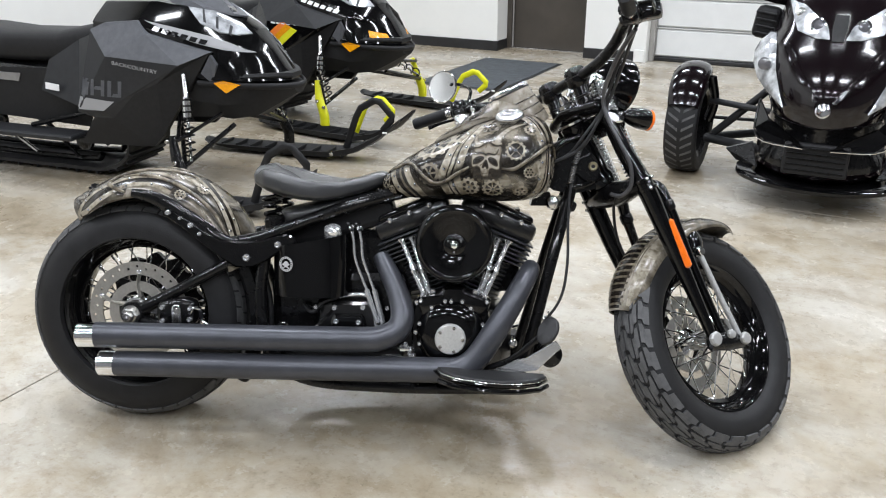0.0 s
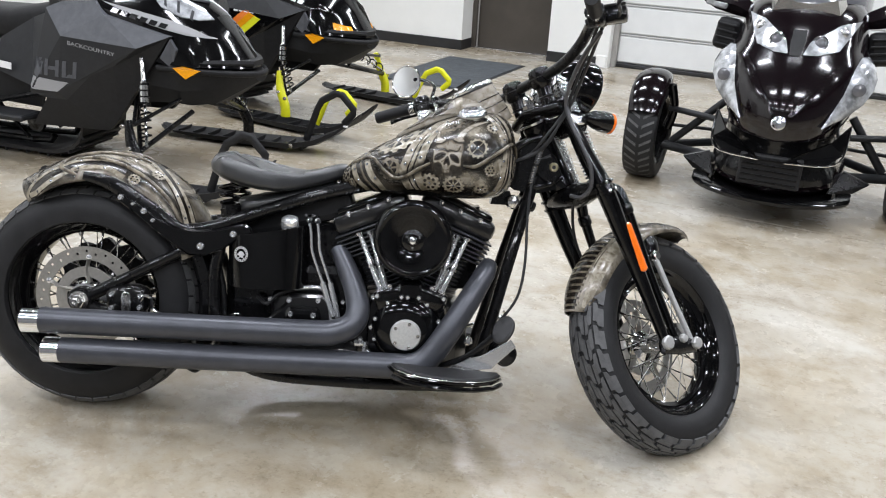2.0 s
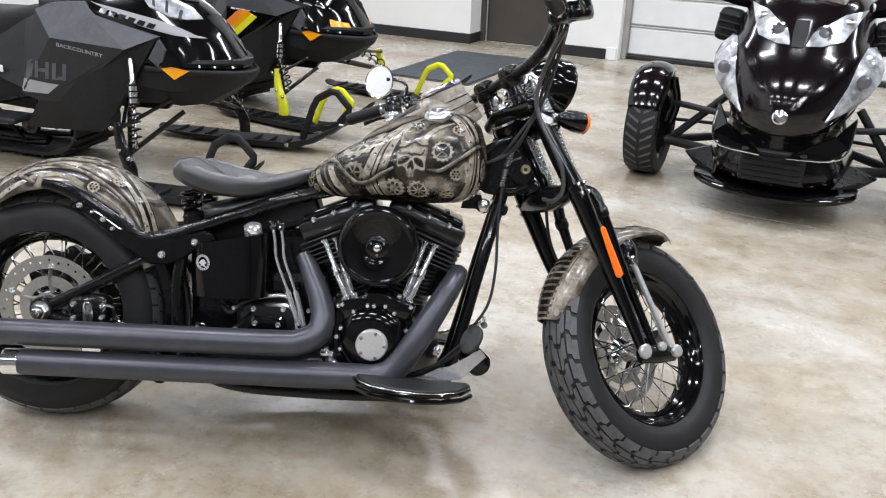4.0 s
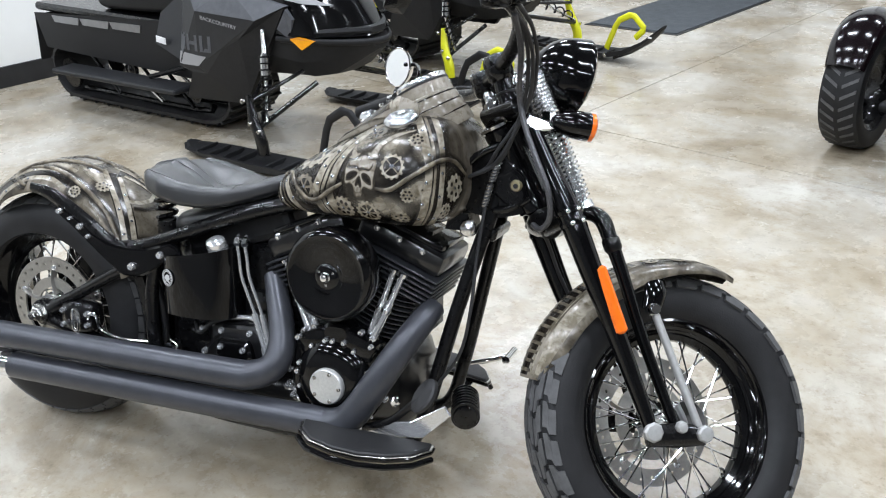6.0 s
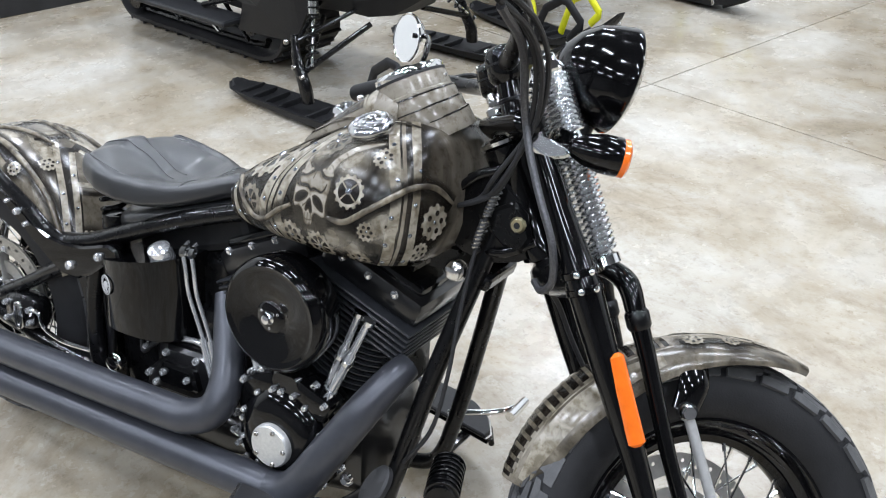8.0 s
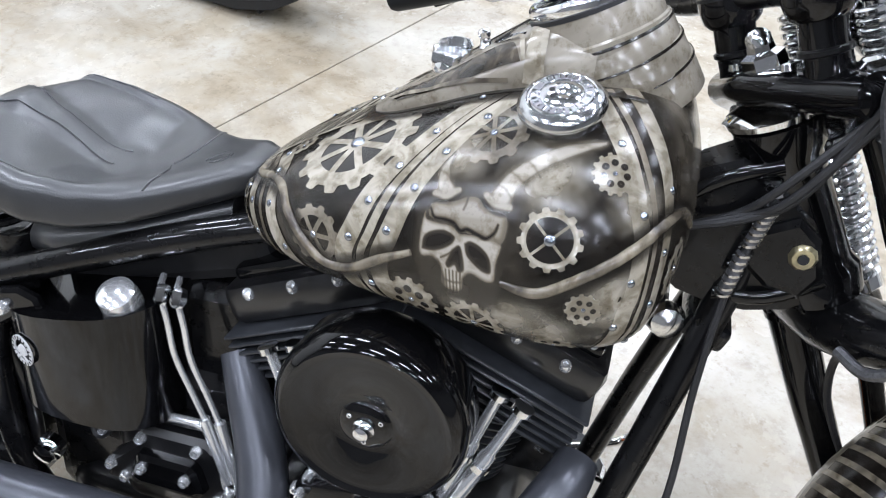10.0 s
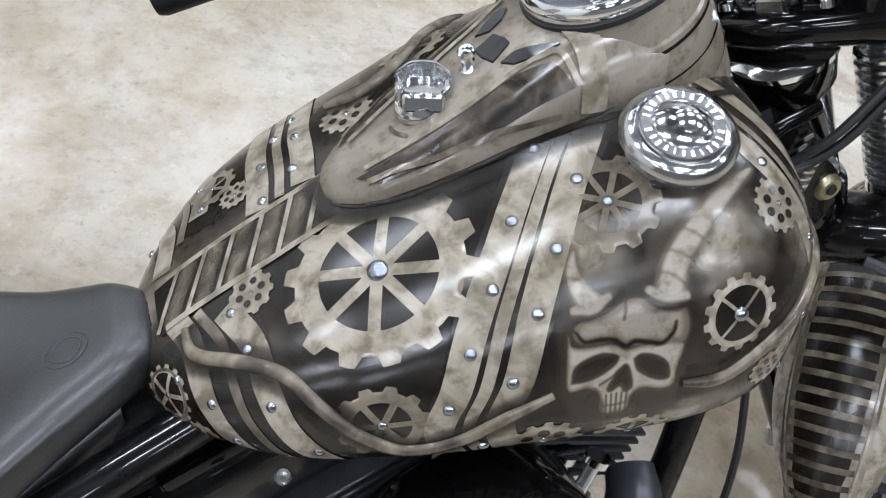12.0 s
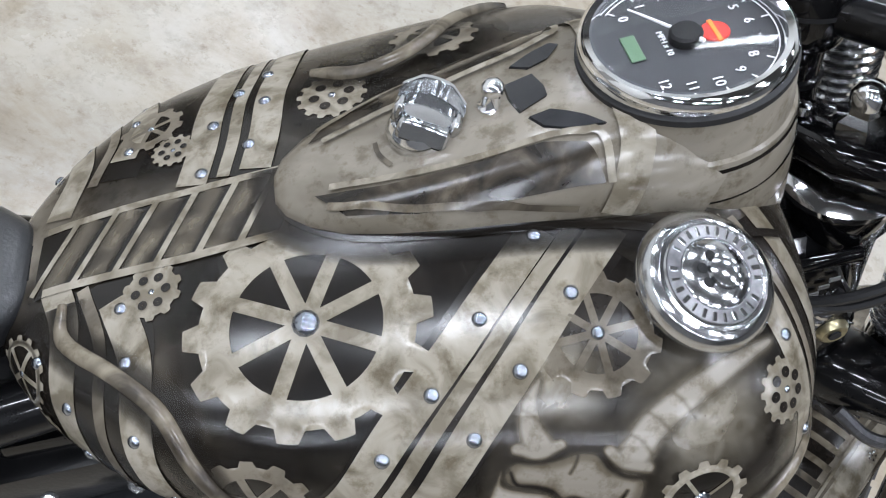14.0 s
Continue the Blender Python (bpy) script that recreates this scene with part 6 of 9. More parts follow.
# front strap
fc = [(1.118, -0.090, 0.9055), (1.146, -0.137, 0.884), (1.166, -0.168, 0.850), (1.175, -0.183, 0.800), (1.171, -0.188, 0.745), (1.160, -0.182, 0.690), (1.14, -0.15, 0.670)]
ribbon("strap_halo", TT_, fc, 0.115, SOFT_DARK, tank, 0.0003, 6, 11, fade=True)
fs = ribbon("strap", TT_, fc, 0.050, SHADOW, tank, 0.0006, 6, 9, label="riveted metal strap, airbrushed")
ribbon("strap_plate", TT_, shifted(fc, -0.017), 0.017, PLATE, fs, 0.0011)
ribbon("strap_plate", TT_, [(x + 0.012, y + 0.018, z + 0.002) for x, y, z in fc], 0.015, PLATE, fs, 0.0011)
ribbon("strap_line", TT_, [(x - 0.002, y + 0.004, z) for x, y, z in fc], 0.006, PLATE_DIM, fs, 0.0011)
for p in ((1.1644, -0.1814, 0.8341), (1.1645, -0.1975, 0.7802), (1.1576, -0.2009, 0.7368), (1.150, -0.195, 0.695), (1.1832, -0.1471, 0.8465), (1.1869, -0.1661, 0.7973), (1.184, -0.1744, 0.7492), (1.171, -0.1679, 0.7036), (1.137, -0.150, 0.880)):
    rivet(TT_, p, fs, 0.004)
# rear straps, both sides of the seat end
for s in (1, -1):
    rb = [(0.768, -0.045 * s, 0.764), (0.7795, -0.085 * s, 0.765), (0.782, -0.118 * s, 0.748), (0.790, -0.136 * s, 0.722), (0.81, -0.145 * s, 0.69), (0.83, -0.12 * s, 0.672)]
    r1 = ribbon("strap", TT_, rb, 0.066, SHADOW, tank, 0.0006, 6, 9, label="riveted metal strap, airbrushed")
    ribbon("strap_plate", TT_, [(x - 0.022, y + 0.022 * s, z - 0.010) for x, y, z in rb], 0.020, PLATE, r1, 0.0011)
    ribbon("strap_plate", TT_, [(x + 0.020, y - 0.012 * s, z + 0.006) for x, y, z in rb], 0.020, PLATE, r1, 0.0011)
    ribbon("strap_line", TT_, [(x - 0.001, y + 0.003 * s, z) for x, y, z in rb], 0.008, PLATE_DIM, r1, 0.0011)
    for p in ((0.7468, -0.0731, 0.733), (0.7641, -0.1036, 0.7337), (0.7985, -0.1359, 0.7513), (0.8242, -0.153, 0.715), (0.7855, -0.0651, 0.7801), (0.7898, -0.099, 0.774), (0.775, -0.118, 0.705)):
        rivet(TT_, (p[0], p[1] * s, p[2]), r1, 0.004)
# the strap on the far side
ff = [(0.838, 0.012, 0.822), (0.846, 0.045, 0.824), (0.852, 0.085, 0.824), (0.868, 0.12, 0.812), (0.885, 0.155, 0.79), (0.90, 0.18, 0.755), (0.91, 0.188, 0.71)]
f2 = ribbon("strap", TT_, ff, 0.062, SHADOW, tank, 0.0006, 6, 9, label="riveted metal strap, airbrushed")
for dx in (-0.0205, 0.0205):
    ribbon("strap_plate", TT_, [(x + dx, y, z + dx * 0.3) for x, y, z in ff], 0.0205, PLATE, f2, 0.0011)
ribbon("strap_line", TT_, ff, 0.0085, PLATE, f2, 0.0011)
for p in ((0.8269, 0.020, 0.8133), (0.835, 0.0644, 0.815), (0.8532, 0.0969, 0.8188), (0.8545, 0.036, 0.8287), (0.8675, 0.0792, 0.8304), (0.875, 0.115, 0.82)):
    rivet(TT_, p, f2)
# spine: twisted bar between two rails along the ridge
spine = ribbon("spine", TT_, [(0.742, -0.012, 0.742), (0.78, -0.016, 0.784), (0.82, -0.020, 0.812), (0.89, -0.020, 0.85)], 0.048, SHADOW, tank, 0.0013, 6, 9, label="twisted bar between rails, airbrushed")
def rails(x, w):
    """A place between the two rails, w from the near one to the far one."""
    a, b = float(np.interp(x, (0.742, 0.80, 0.84, 0.90), (-0.034, -0.044, -0.046, -0.045))), float(np.interp(x, (0.742, 0.80, 0.84, 0.90), (0.014, 0.008, 0.006, 0.006)))
    y = a + (b - a) * w
    return Vector((x, y, tank_z(x, y)))


for k in range(7):
    x = 0.7385 + k * 0.0225
    ribbon("twist", TT_, [rails(x + 0.024 * w, w) for w in (0.03, 0.25, 0.5, 0.75, 0.97)], 0.0042, PLATE, spine, 0.0019, 1, 3)
    ribbon("twist_shade", TT_, [rails(x + 0.0095 + 0.024 * w, w) for w in (0.03, 0.25, 0.5, 0.75, 0.97)], 0.0185, SOFT_PIPE, spine, 0.0016, 1, 9, fade=True)
ribbon("spine_rail", TT_, [(0.742, 0.014, 0.75), (0.80, 0.008, 0.80), (0.84, 0.006, 0.825), (0.89, 0.006, 0.85)], 0.0055, PLATE, spine, 0.0018)
ribbon("spine_rail", TT_, [(0.742, -0.034, 0.75), (0.80, -0.044, 0.80), (0.84, -0.046, 0.825), (0.90, -0.045, 0.85)], 0.0055, PLATE, spine, 0.0018)
# pale clouds in the artwork: soft flank highlights put into the colour
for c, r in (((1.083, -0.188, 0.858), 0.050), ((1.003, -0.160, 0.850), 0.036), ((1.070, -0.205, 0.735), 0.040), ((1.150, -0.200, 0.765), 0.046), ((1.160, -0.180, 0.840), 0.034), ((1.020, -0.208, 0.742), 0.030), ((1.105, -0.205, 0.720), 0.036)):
    part("painted_highlight", polar(TT_, c, [0.0003, r * 0.3, r * 0.6, r], 36, 0.0008, 0.0, (0.9, 0.75, 0.35, 0.0)), SOFT_PLATE, tank, "pale cloud, soft highlight painted into the colour", auto=80)
# cogs
gear(TT_, (0.884, -0.104, 0.818), 0.0695, 14, tank, spokes=8, turn=0.25, inner=0.61)
gear(TT_, (1.0257, -0.1443, 0.8719), 0.035, 11, tank, spokes=8, turn=0.1, inner=0.62, material=PLATE_DIM)
gear(TT_, (1.096, -0.216, 0.813), 0.0285, 13, tank, spokes=4, turn=0.7, inner=0.70)
gear(TT_, (1.1365, -0.173, 0.8617), 0.0200, 14, tank, holes=7)
gear(TT_, (0.973, -0.194, 0.712), 0.0290, 13, tank, holes=7)
gear(TT_, (1.037, -0.202, 0.709), 0.0300, 14, tank, spokes=8, inner=0.66)
gear(TT_, (1.1115, -0.200, 0.704), 0.0210, 12, tank, holes=5)
gear(TT_, (1.1320, -0.212, 0.755), 0.0165, 12, tank, holes=6)
gear(TT_, (1.2010, -0.125, 0.762), 0.0310, 11, tank, holes=5)
gear(TT_, (1.1890, -0.150, 0.714), 0.0200, 12, tank, holes=5)
gear(TT_, (0.807, -0.060, 0.783), 0.0185, 10, tank, holes=6, lift=0.0014)
gear(TT_, (0.8643, -0.168, 0.7466), 0.0330, 11, tank, spokes=6, material=PLATE_DIM)
gear(TT_, (0.7400, -0.0690, 0.7180), 0.0240, 13, tank, spokes=5, inner=0.7, lift=0.0015)
gear(TT_, (0.7560, -0.0950, 0.6950), 0.0150, 10, tank, holes=5, lift=0.0015)
gear(TT_, (0.913, 0.066, 0.840), 0.0240, 14, tank, holes=6)
gear(TT_, (0.815, 0.050, 0.795), 0.0150, 13, tank, holes=6, lift=0.0015)
gear(TT_, (0.800, 0.083, 0.784), 0.0240, 10, tank, spokes=6, material=PLATE_DIM, lift=0.0013)
gear(TT_, (0.985, 0.115, 0.868), 0.0320, 12, tank, spokes=6, material=PLATE_DIM)
# pipes that wind round the plates
cable(TT_, [(0.757, -0.048, 0.755), (0.7595, -0.0722, 0.7527), (0.7846, -0.1025, 0.7669), (0.809, -0.1304, 0.7725), (0.8281, -0.1543, 0.7581), (0.8538, -0.1681, 0.735), (0.8792, -0.175, 0.7205), (0.9077, -0.1851, 0.7265), (0.9400, -0.193, 0.748), (0.9716, -0.1996, 0.766)], 0.0052, tank)
cable(TT_, [(1.060, -0.213, 0.764), (1.09, -0.214, 0.763), (1.116, -0.2134, 0.7773), (1.1567, -0.1985, 0.8065), (1.1823, -0.1664, 0.8239), (1.1984, -0.1239, 0.8179), (1.2106, -0.0812, 0.7857)], 0.0052, tank)
cable(TT_, [(0.90, 0.10, 0.84), (0.93, 0.085, 0.855), (0.97, 0.10, 0.865), (1.01, 0.14, 0.865), (1.06, 0.17, 0.855)], 0.0060, tank)
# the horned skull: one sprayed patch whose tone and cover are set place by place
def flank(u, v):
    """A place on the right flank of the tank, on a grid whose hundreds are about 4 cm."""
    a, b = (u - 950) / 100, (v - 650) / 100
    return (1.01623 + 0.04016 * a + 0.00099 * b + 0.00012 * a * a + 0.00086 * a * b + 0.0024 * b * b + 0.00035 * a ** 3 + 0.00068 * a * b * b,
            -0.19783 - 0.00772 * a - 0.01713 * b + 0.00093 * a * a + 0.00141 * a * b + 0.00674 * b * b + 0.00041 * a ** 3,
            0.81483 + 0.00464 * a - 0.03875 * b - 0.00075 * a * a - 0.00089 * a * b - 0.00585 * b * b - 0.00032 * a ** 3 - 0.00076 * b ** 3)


UU, VV = np.meshgrid(np.arange(836, 1200, 2.0), np.arange(446, 822, 2.0))
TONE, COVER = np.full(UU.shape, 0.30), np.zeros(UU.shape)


def ease(d, a, b):
    t = np.clip((d - a) / (b - a), 0, 1)
    return t * t * (3 - 2 * t)


def to_line(pts):
    """Distance to an open line, and how far along it."""
    best, along = np.full(UU.shape, 1e9), np.zeros(UU.shape)
    P = [(p.x, p.y) for p in smooth_path([(x, y, 0) for x, y in pts], 6)]
    for k, ((ax, ay), (bx, by)) in enumerate(zip(P, P[1:])):
        dx, dy = bx - ax, by - ay
        t = np.clip(((UU - ax) * dx + (VV - ay) * dy) / max(1e-9, dx * dx + dy * dy), 0, 1)
        d = np.hypot(UU - ax - t * dx, VV - ay - t * dy)
        along = np.where(d < best, (k + t) / (len(P) - 1), along)
        best = np.minimum(best, d)
    return best, along


def inside(pts):
    """Signed distance to a rounded outline, positive within."""
    P = [(p.x, p.y) for p in smooth_path([(x, y, 0) for x, y in pts + pts[:1]], 4)]
    d, odd = np.full(UU.shape, 1e9), np.zeros(UU.shape, bool)
    for (ax, ay), (bx, by) in zip(P, P[1:]):
        dx, dy = bx - ax, by - ay
        t = np.clip(((UU - ax) * dx + (VV - ay) * dy) / max(1e-9, dx * dx + dy * dy), 0, 1)
        d = np.minimum(d, np.hypot(UU - ax - t * dx, VV - ay - t * dy))
        if abs(dy) > 1e-9:
            odd ^= ((ay > VV) != (by > VV)) & (UU < dx * (VV - ay) / dy + ax)
    return np.where(odd, d, -d)


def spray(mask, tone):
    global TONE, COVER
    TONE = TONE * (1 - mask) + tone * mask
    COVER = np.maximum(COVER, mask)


def stroke(pts, width, tone, softness=4.0, strength=1.0):
    d, along = to_line(pts)
    w = np.interp(along, np.linspace(0, 1, len(width)), width) if isinstance(width, tuple) else width
    spray(strength * (1 - ease(d, w / 2 - softness / 2, w / 2 + softness / 2)), tone)


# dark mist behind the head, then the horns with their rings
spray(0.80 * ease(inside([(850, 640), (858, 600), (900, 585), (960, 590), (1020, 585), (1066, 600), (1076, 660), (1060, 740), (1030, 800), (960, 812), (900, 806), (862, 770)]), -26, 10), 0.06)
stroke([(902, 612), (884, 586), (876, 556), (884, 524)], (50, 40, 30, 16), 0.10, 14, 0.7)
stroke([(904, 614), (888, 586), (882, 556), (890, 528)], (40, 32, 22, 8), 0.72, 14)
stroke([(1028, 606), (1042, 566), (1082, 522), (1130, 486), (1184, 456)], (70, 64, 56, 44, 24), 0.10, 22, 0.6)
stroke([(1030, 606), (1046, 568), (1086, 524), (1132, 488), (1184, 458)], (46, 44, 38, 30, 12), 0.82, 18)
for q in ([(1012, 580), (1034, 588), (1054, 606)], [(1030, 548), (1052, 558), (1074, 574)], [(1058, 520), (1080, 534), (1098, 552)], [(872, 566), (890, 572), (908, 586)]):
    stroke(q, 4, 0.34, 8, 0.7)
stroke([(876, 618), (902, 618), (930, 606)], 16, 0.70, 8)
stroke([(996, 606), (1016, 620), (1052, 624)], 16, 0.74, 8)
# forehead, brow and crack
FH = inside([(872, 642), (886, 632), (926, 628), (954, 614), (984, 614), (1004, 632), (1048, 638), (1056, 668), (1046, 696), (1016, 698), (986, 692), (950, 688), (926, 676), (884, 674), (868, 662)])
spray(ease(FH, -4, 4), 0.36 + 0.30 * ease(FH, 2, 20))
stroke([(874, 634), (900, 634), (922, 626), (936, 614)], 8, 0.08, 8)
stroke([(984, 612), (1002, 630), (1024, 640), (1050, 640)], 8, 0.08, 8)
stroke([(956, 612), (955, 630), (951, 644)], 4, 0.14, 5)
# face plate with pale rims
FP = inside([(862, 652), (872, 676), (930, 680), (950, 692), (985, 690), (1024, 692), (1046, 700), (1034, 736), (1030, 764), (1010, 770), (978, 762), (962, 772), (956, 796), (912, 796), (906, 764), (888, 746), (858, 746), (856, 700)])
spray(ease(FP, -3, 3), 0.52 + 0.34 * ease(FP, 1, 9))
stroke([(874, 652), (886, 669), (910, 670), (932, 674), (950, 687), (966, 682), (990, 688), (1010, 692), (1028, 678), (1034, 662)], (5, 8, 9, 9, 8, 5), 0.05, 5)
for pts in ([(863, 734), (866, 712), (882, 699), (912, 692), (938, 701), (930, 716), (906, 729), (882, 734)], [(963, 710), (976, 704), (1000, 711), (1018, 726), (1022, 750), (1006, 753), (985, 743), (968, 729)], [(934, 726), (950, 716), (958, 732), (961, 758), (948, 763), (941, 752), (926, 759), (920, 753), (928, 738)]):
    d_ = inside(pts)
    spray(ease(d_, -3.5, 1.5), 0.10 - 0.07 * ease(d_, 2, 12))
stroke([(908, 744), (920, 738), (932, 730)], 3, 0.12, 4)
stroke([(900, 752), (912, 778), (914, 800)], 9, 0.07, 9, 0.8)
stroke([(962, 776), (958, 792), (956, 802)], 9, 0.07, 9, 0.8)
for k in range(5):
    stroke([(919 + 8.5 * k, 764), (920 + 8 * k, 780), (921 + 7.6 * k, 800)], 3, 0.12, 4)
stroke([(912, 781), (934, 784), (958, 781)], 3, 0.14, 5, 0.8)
fade_ = ease(np.minimum(np.minimum(UU - 836, 1198 - UU), np.minimum(VV - 446, 820 - VV)), 0, 14)
COVER = COVER * fade_
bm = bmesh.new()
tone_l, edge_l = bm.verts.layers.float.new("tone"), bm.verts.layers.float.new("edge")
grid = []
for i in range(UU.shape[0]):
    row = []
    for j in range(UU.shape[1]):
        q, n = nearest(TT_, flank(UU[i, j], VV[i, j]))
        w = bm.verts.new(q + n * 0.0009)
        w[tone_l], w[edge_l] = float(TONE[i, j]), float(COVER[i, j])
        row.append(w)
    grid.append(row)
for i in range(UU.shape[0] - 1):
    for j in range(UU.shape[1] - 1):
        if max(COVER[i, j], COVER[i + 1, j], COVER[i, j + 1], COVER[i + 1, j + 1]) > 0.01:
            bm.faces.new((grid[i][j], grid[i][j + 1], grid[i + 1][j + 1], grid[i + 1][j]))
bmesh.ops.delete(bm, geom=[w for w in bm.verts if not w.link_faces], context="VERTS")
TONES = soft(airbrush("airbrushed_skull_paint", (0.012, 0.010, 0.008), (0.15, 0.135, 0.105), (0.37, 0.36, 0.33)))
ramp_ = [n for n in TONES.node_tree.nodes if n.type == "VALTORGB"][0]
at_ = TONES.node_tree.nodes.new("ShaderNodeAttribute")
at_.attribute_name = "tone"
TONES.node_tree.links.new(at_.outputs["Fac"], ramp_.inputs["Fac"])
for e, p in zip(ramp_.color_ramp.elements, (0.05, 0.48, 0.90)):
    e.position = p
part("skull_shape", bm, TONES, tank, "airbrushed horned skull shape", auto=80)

# fenders
RF = tree_of(rear_fender)


def rf(a, y):
    """A place on the rear fender by its angle and its distance from the middle line."""
    t = (a - FR_A0) / (FR_A1 - FR_A0)
    R, W = fr_rad(t), fr_wide(t)
    q = max(-0.995, min(0.995, y / W))
    rr = R - R * 0.105 * (1 - math.sqrt(1 - q * q)) * 1.7 + 0.002
    return (rr * math.cos(radians(a)), y, 0.326 + rr * math.sin(radians(a)))


def rpath(pts):
    return [rf(a, y) for a, y in pts]


for s in (-1, 1):
    # long riveted plates towards the tail, and a pair down the front
    for pts in ([(119, 0.098), (111, 0.112), (102, 0.113), (90, 0.104), (79, 0.102), (70, 0.110)], [(64, 0.015), (56, 0.050), (46, 0.080), (37, 0.100), (27, 0.112)]):
        b1 = ribbon("strap", RF, rpath([(a, y * s) for a, y in pts]), 0.046, SHADOW, rear_fender, 0.0008, 5, 9, label="riveted strap, airbrushed")
        for d in (-0.0125, 0.0125):
            ribbon("strap_plate", RF, rpath([(a + (d * 240 if a < 66 else 0), (y + (d if a > 66 else d * 0.4)) * s) for a, y in pts]), 0.0135, PLATE, b1, 0.0014, 5, 5)
            for a, y in pts[1:-1]:
                rivet(RF, rf(a + (d * 240 if a < 66 else 0), (y + (d if a > 66 else d * 0.4)) * s), b1, 0.0040)
    # soft white glows painted on the fender in the pale plate colour
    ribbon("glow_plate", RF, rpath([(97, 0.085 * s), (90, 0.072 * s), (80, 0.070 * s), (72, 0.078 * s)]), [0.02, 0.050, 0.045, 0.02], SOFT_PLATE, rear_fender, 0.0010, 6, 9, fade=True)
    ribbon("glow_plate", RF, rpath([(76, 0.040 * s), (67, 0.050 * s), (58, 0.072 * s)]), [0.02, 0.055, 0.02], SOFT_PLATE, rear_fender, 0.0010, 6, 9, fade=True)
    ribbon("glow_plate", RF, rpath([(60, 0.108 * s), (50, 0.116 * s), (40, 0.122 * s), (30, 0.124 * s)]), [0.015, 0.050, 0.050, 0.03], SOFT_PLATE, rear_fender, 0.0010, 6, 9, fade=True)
    cable(RF, rpath([(90, 0.126 * s), (95, 0.116 * s), (98.5, 0.096 * s), (96, 0.072 * s), (88, 0.052 * s), (76, 0.036 * s), (66, 0.028 * s)]), 0.0062, rear_fender)
    cable(RF, rpath([(93, 0.078 * s), (82, 0.086 * s), (74, 0.095 * s), (62, 0.105 * s), (50, 0.111 * s), (40, 0.118 * s), (30, 0.124 * s)]), 0.0062, rear_fender)
    for a, y, R, h, sp in ((66, 0.119, 0.017, 6, 0), (113, 0.055, 0.030, 0, 6), (105, 0.045, 0.024, 6, 0), (86, 0.022, 0.022, 6, 0), (60, 0.072, 0.020, 6, 0), (32, 0.080, 0.026, 5, 0), (112, 0.085, 0.016, 0, 5)):
        gear(RF, rf(a, y * s), R, 12, rear_fender, spokes=sp, holes=h, lift=0.0017, material=PLATE if h else PLATE_DIM)
for a in (116, 106, 74, 50):
    ribbon("cross_plate", RF, rpath([(a, -0.05), (a - 2, -0.02), (a - 2, 0.02), (a, 0.05)]), 0.012, PLATE, rear_fender, 0.0012, 5, 5)
    ribbon("cross_shade", RF, rpath([(a - 3, -0.05), (a - 5, -0.02), (a - 5, 0.02), (a - 3, 0.05)]), 0.016, SOFT_DARK, rear_fender, 0.0010, 5, 7, fade=True)
FFT = tree_of(front_fender)


def ffp(a, y):
    """A place on the front fender by its angle and its distance from the middle line."""
    t = (a - FF_A0) / (FF_A1 - FF_A0)
    R, W = ff_rad(t), ff_wide(t)
    q = max(-0.995, min(0.995, y / W))
    rr = R - R * 0.105 * (1 - math.sqrt(1 - q * q)) * 1.7 * ff_deep(t) + 0.002
    return STEER @ Vector((FFC[0] + rr * math.cos(radians(a)), y, FFC[1] + rr * math.sin(radians(a))))


top_band = ribbon("top_band", FFT, [ffp(a, 0.0) for a in (165, 150, 135, 120, 105)], [0.050, 0.080, 0.088, 0.088], SHADOW, front_fender, 0.0006, 5, 13, label="dark top band, airbrushed")
for k in range(17):
    a = 163 - k * 3.5
    ribbon("rib", FFT, [ffp(a, y * ff_wide((a - FF_A0) / (FF_A1 - FF_A0))) for y in (-0.58, -0.25, 0.25, 0.58)], 0.0075, PIPE, top_band, 0.0012, 4, 5)
for s in (-1, 1):
    ribbon("side_plate", FFT, [ffp(a, 0.86 * ff_wide((a - FF_A0) / (FF_A1 - FF_A0)) * s) for a in (164, 150, 135, 120, 108)], [0.018, 0.034, 0.038, 0.034, 0.02], PLATE, front_fender, 0.0007, 5, 9)
    ribbon("pin_line", FFT, [ffp(a, 0.62 * ff_wide((a - FF_A0) / (FF_A1 - FF_A0)) * s) for a in (165, 150, 135, 120, 104)], 0.0030, PLATE, front_fender, 0.0016, 5, 3)
    for a, y, R in ((120, 0.066, 0.009), (98, 0.035, 0.018), (88, 0.040, 0.015), (79, 0.022, 0.014)):
        gear(FFT, ffp(a, y * s), R, 11, front_fender, holes=5, lift=0.0018, material=PLATE_DIM if a > 110 else PLATE)
    ribbon("front_plate", FFT, [ffp(102, 0.020 * s), ffp(92, 0.024 * s), ffp(80, 0.022 * s), ffp(70, 0.014 * s)], 0.016, PLATE_DIM, front_fender, 0.0010, 5, 4)
    ribbon("front_shade", FFT, [ffp(102, 0.040 * s), ffp(92, 0.045 * s), ffp(80, 0.040 * s), ffp(72, 0.028 * s)], 0.012, SOFT_DARK, front_fender, 0.0009, 5, 7, fade=True)

part("tail_bracket", loft([[(x, y, z) for y, z in ((-0.016, z0), (-0.016, z1), (0.012, z1), (0.012, z0))] for x, z0, z1 in ((0.708, 0.690, 0.716), (0.722, 0.690, 0.730), (0.734, 0.700, 0.738), (0.740, 0.712, 0.740))]), BLACK, bike, "black seat and tank bracket", smooth=False)
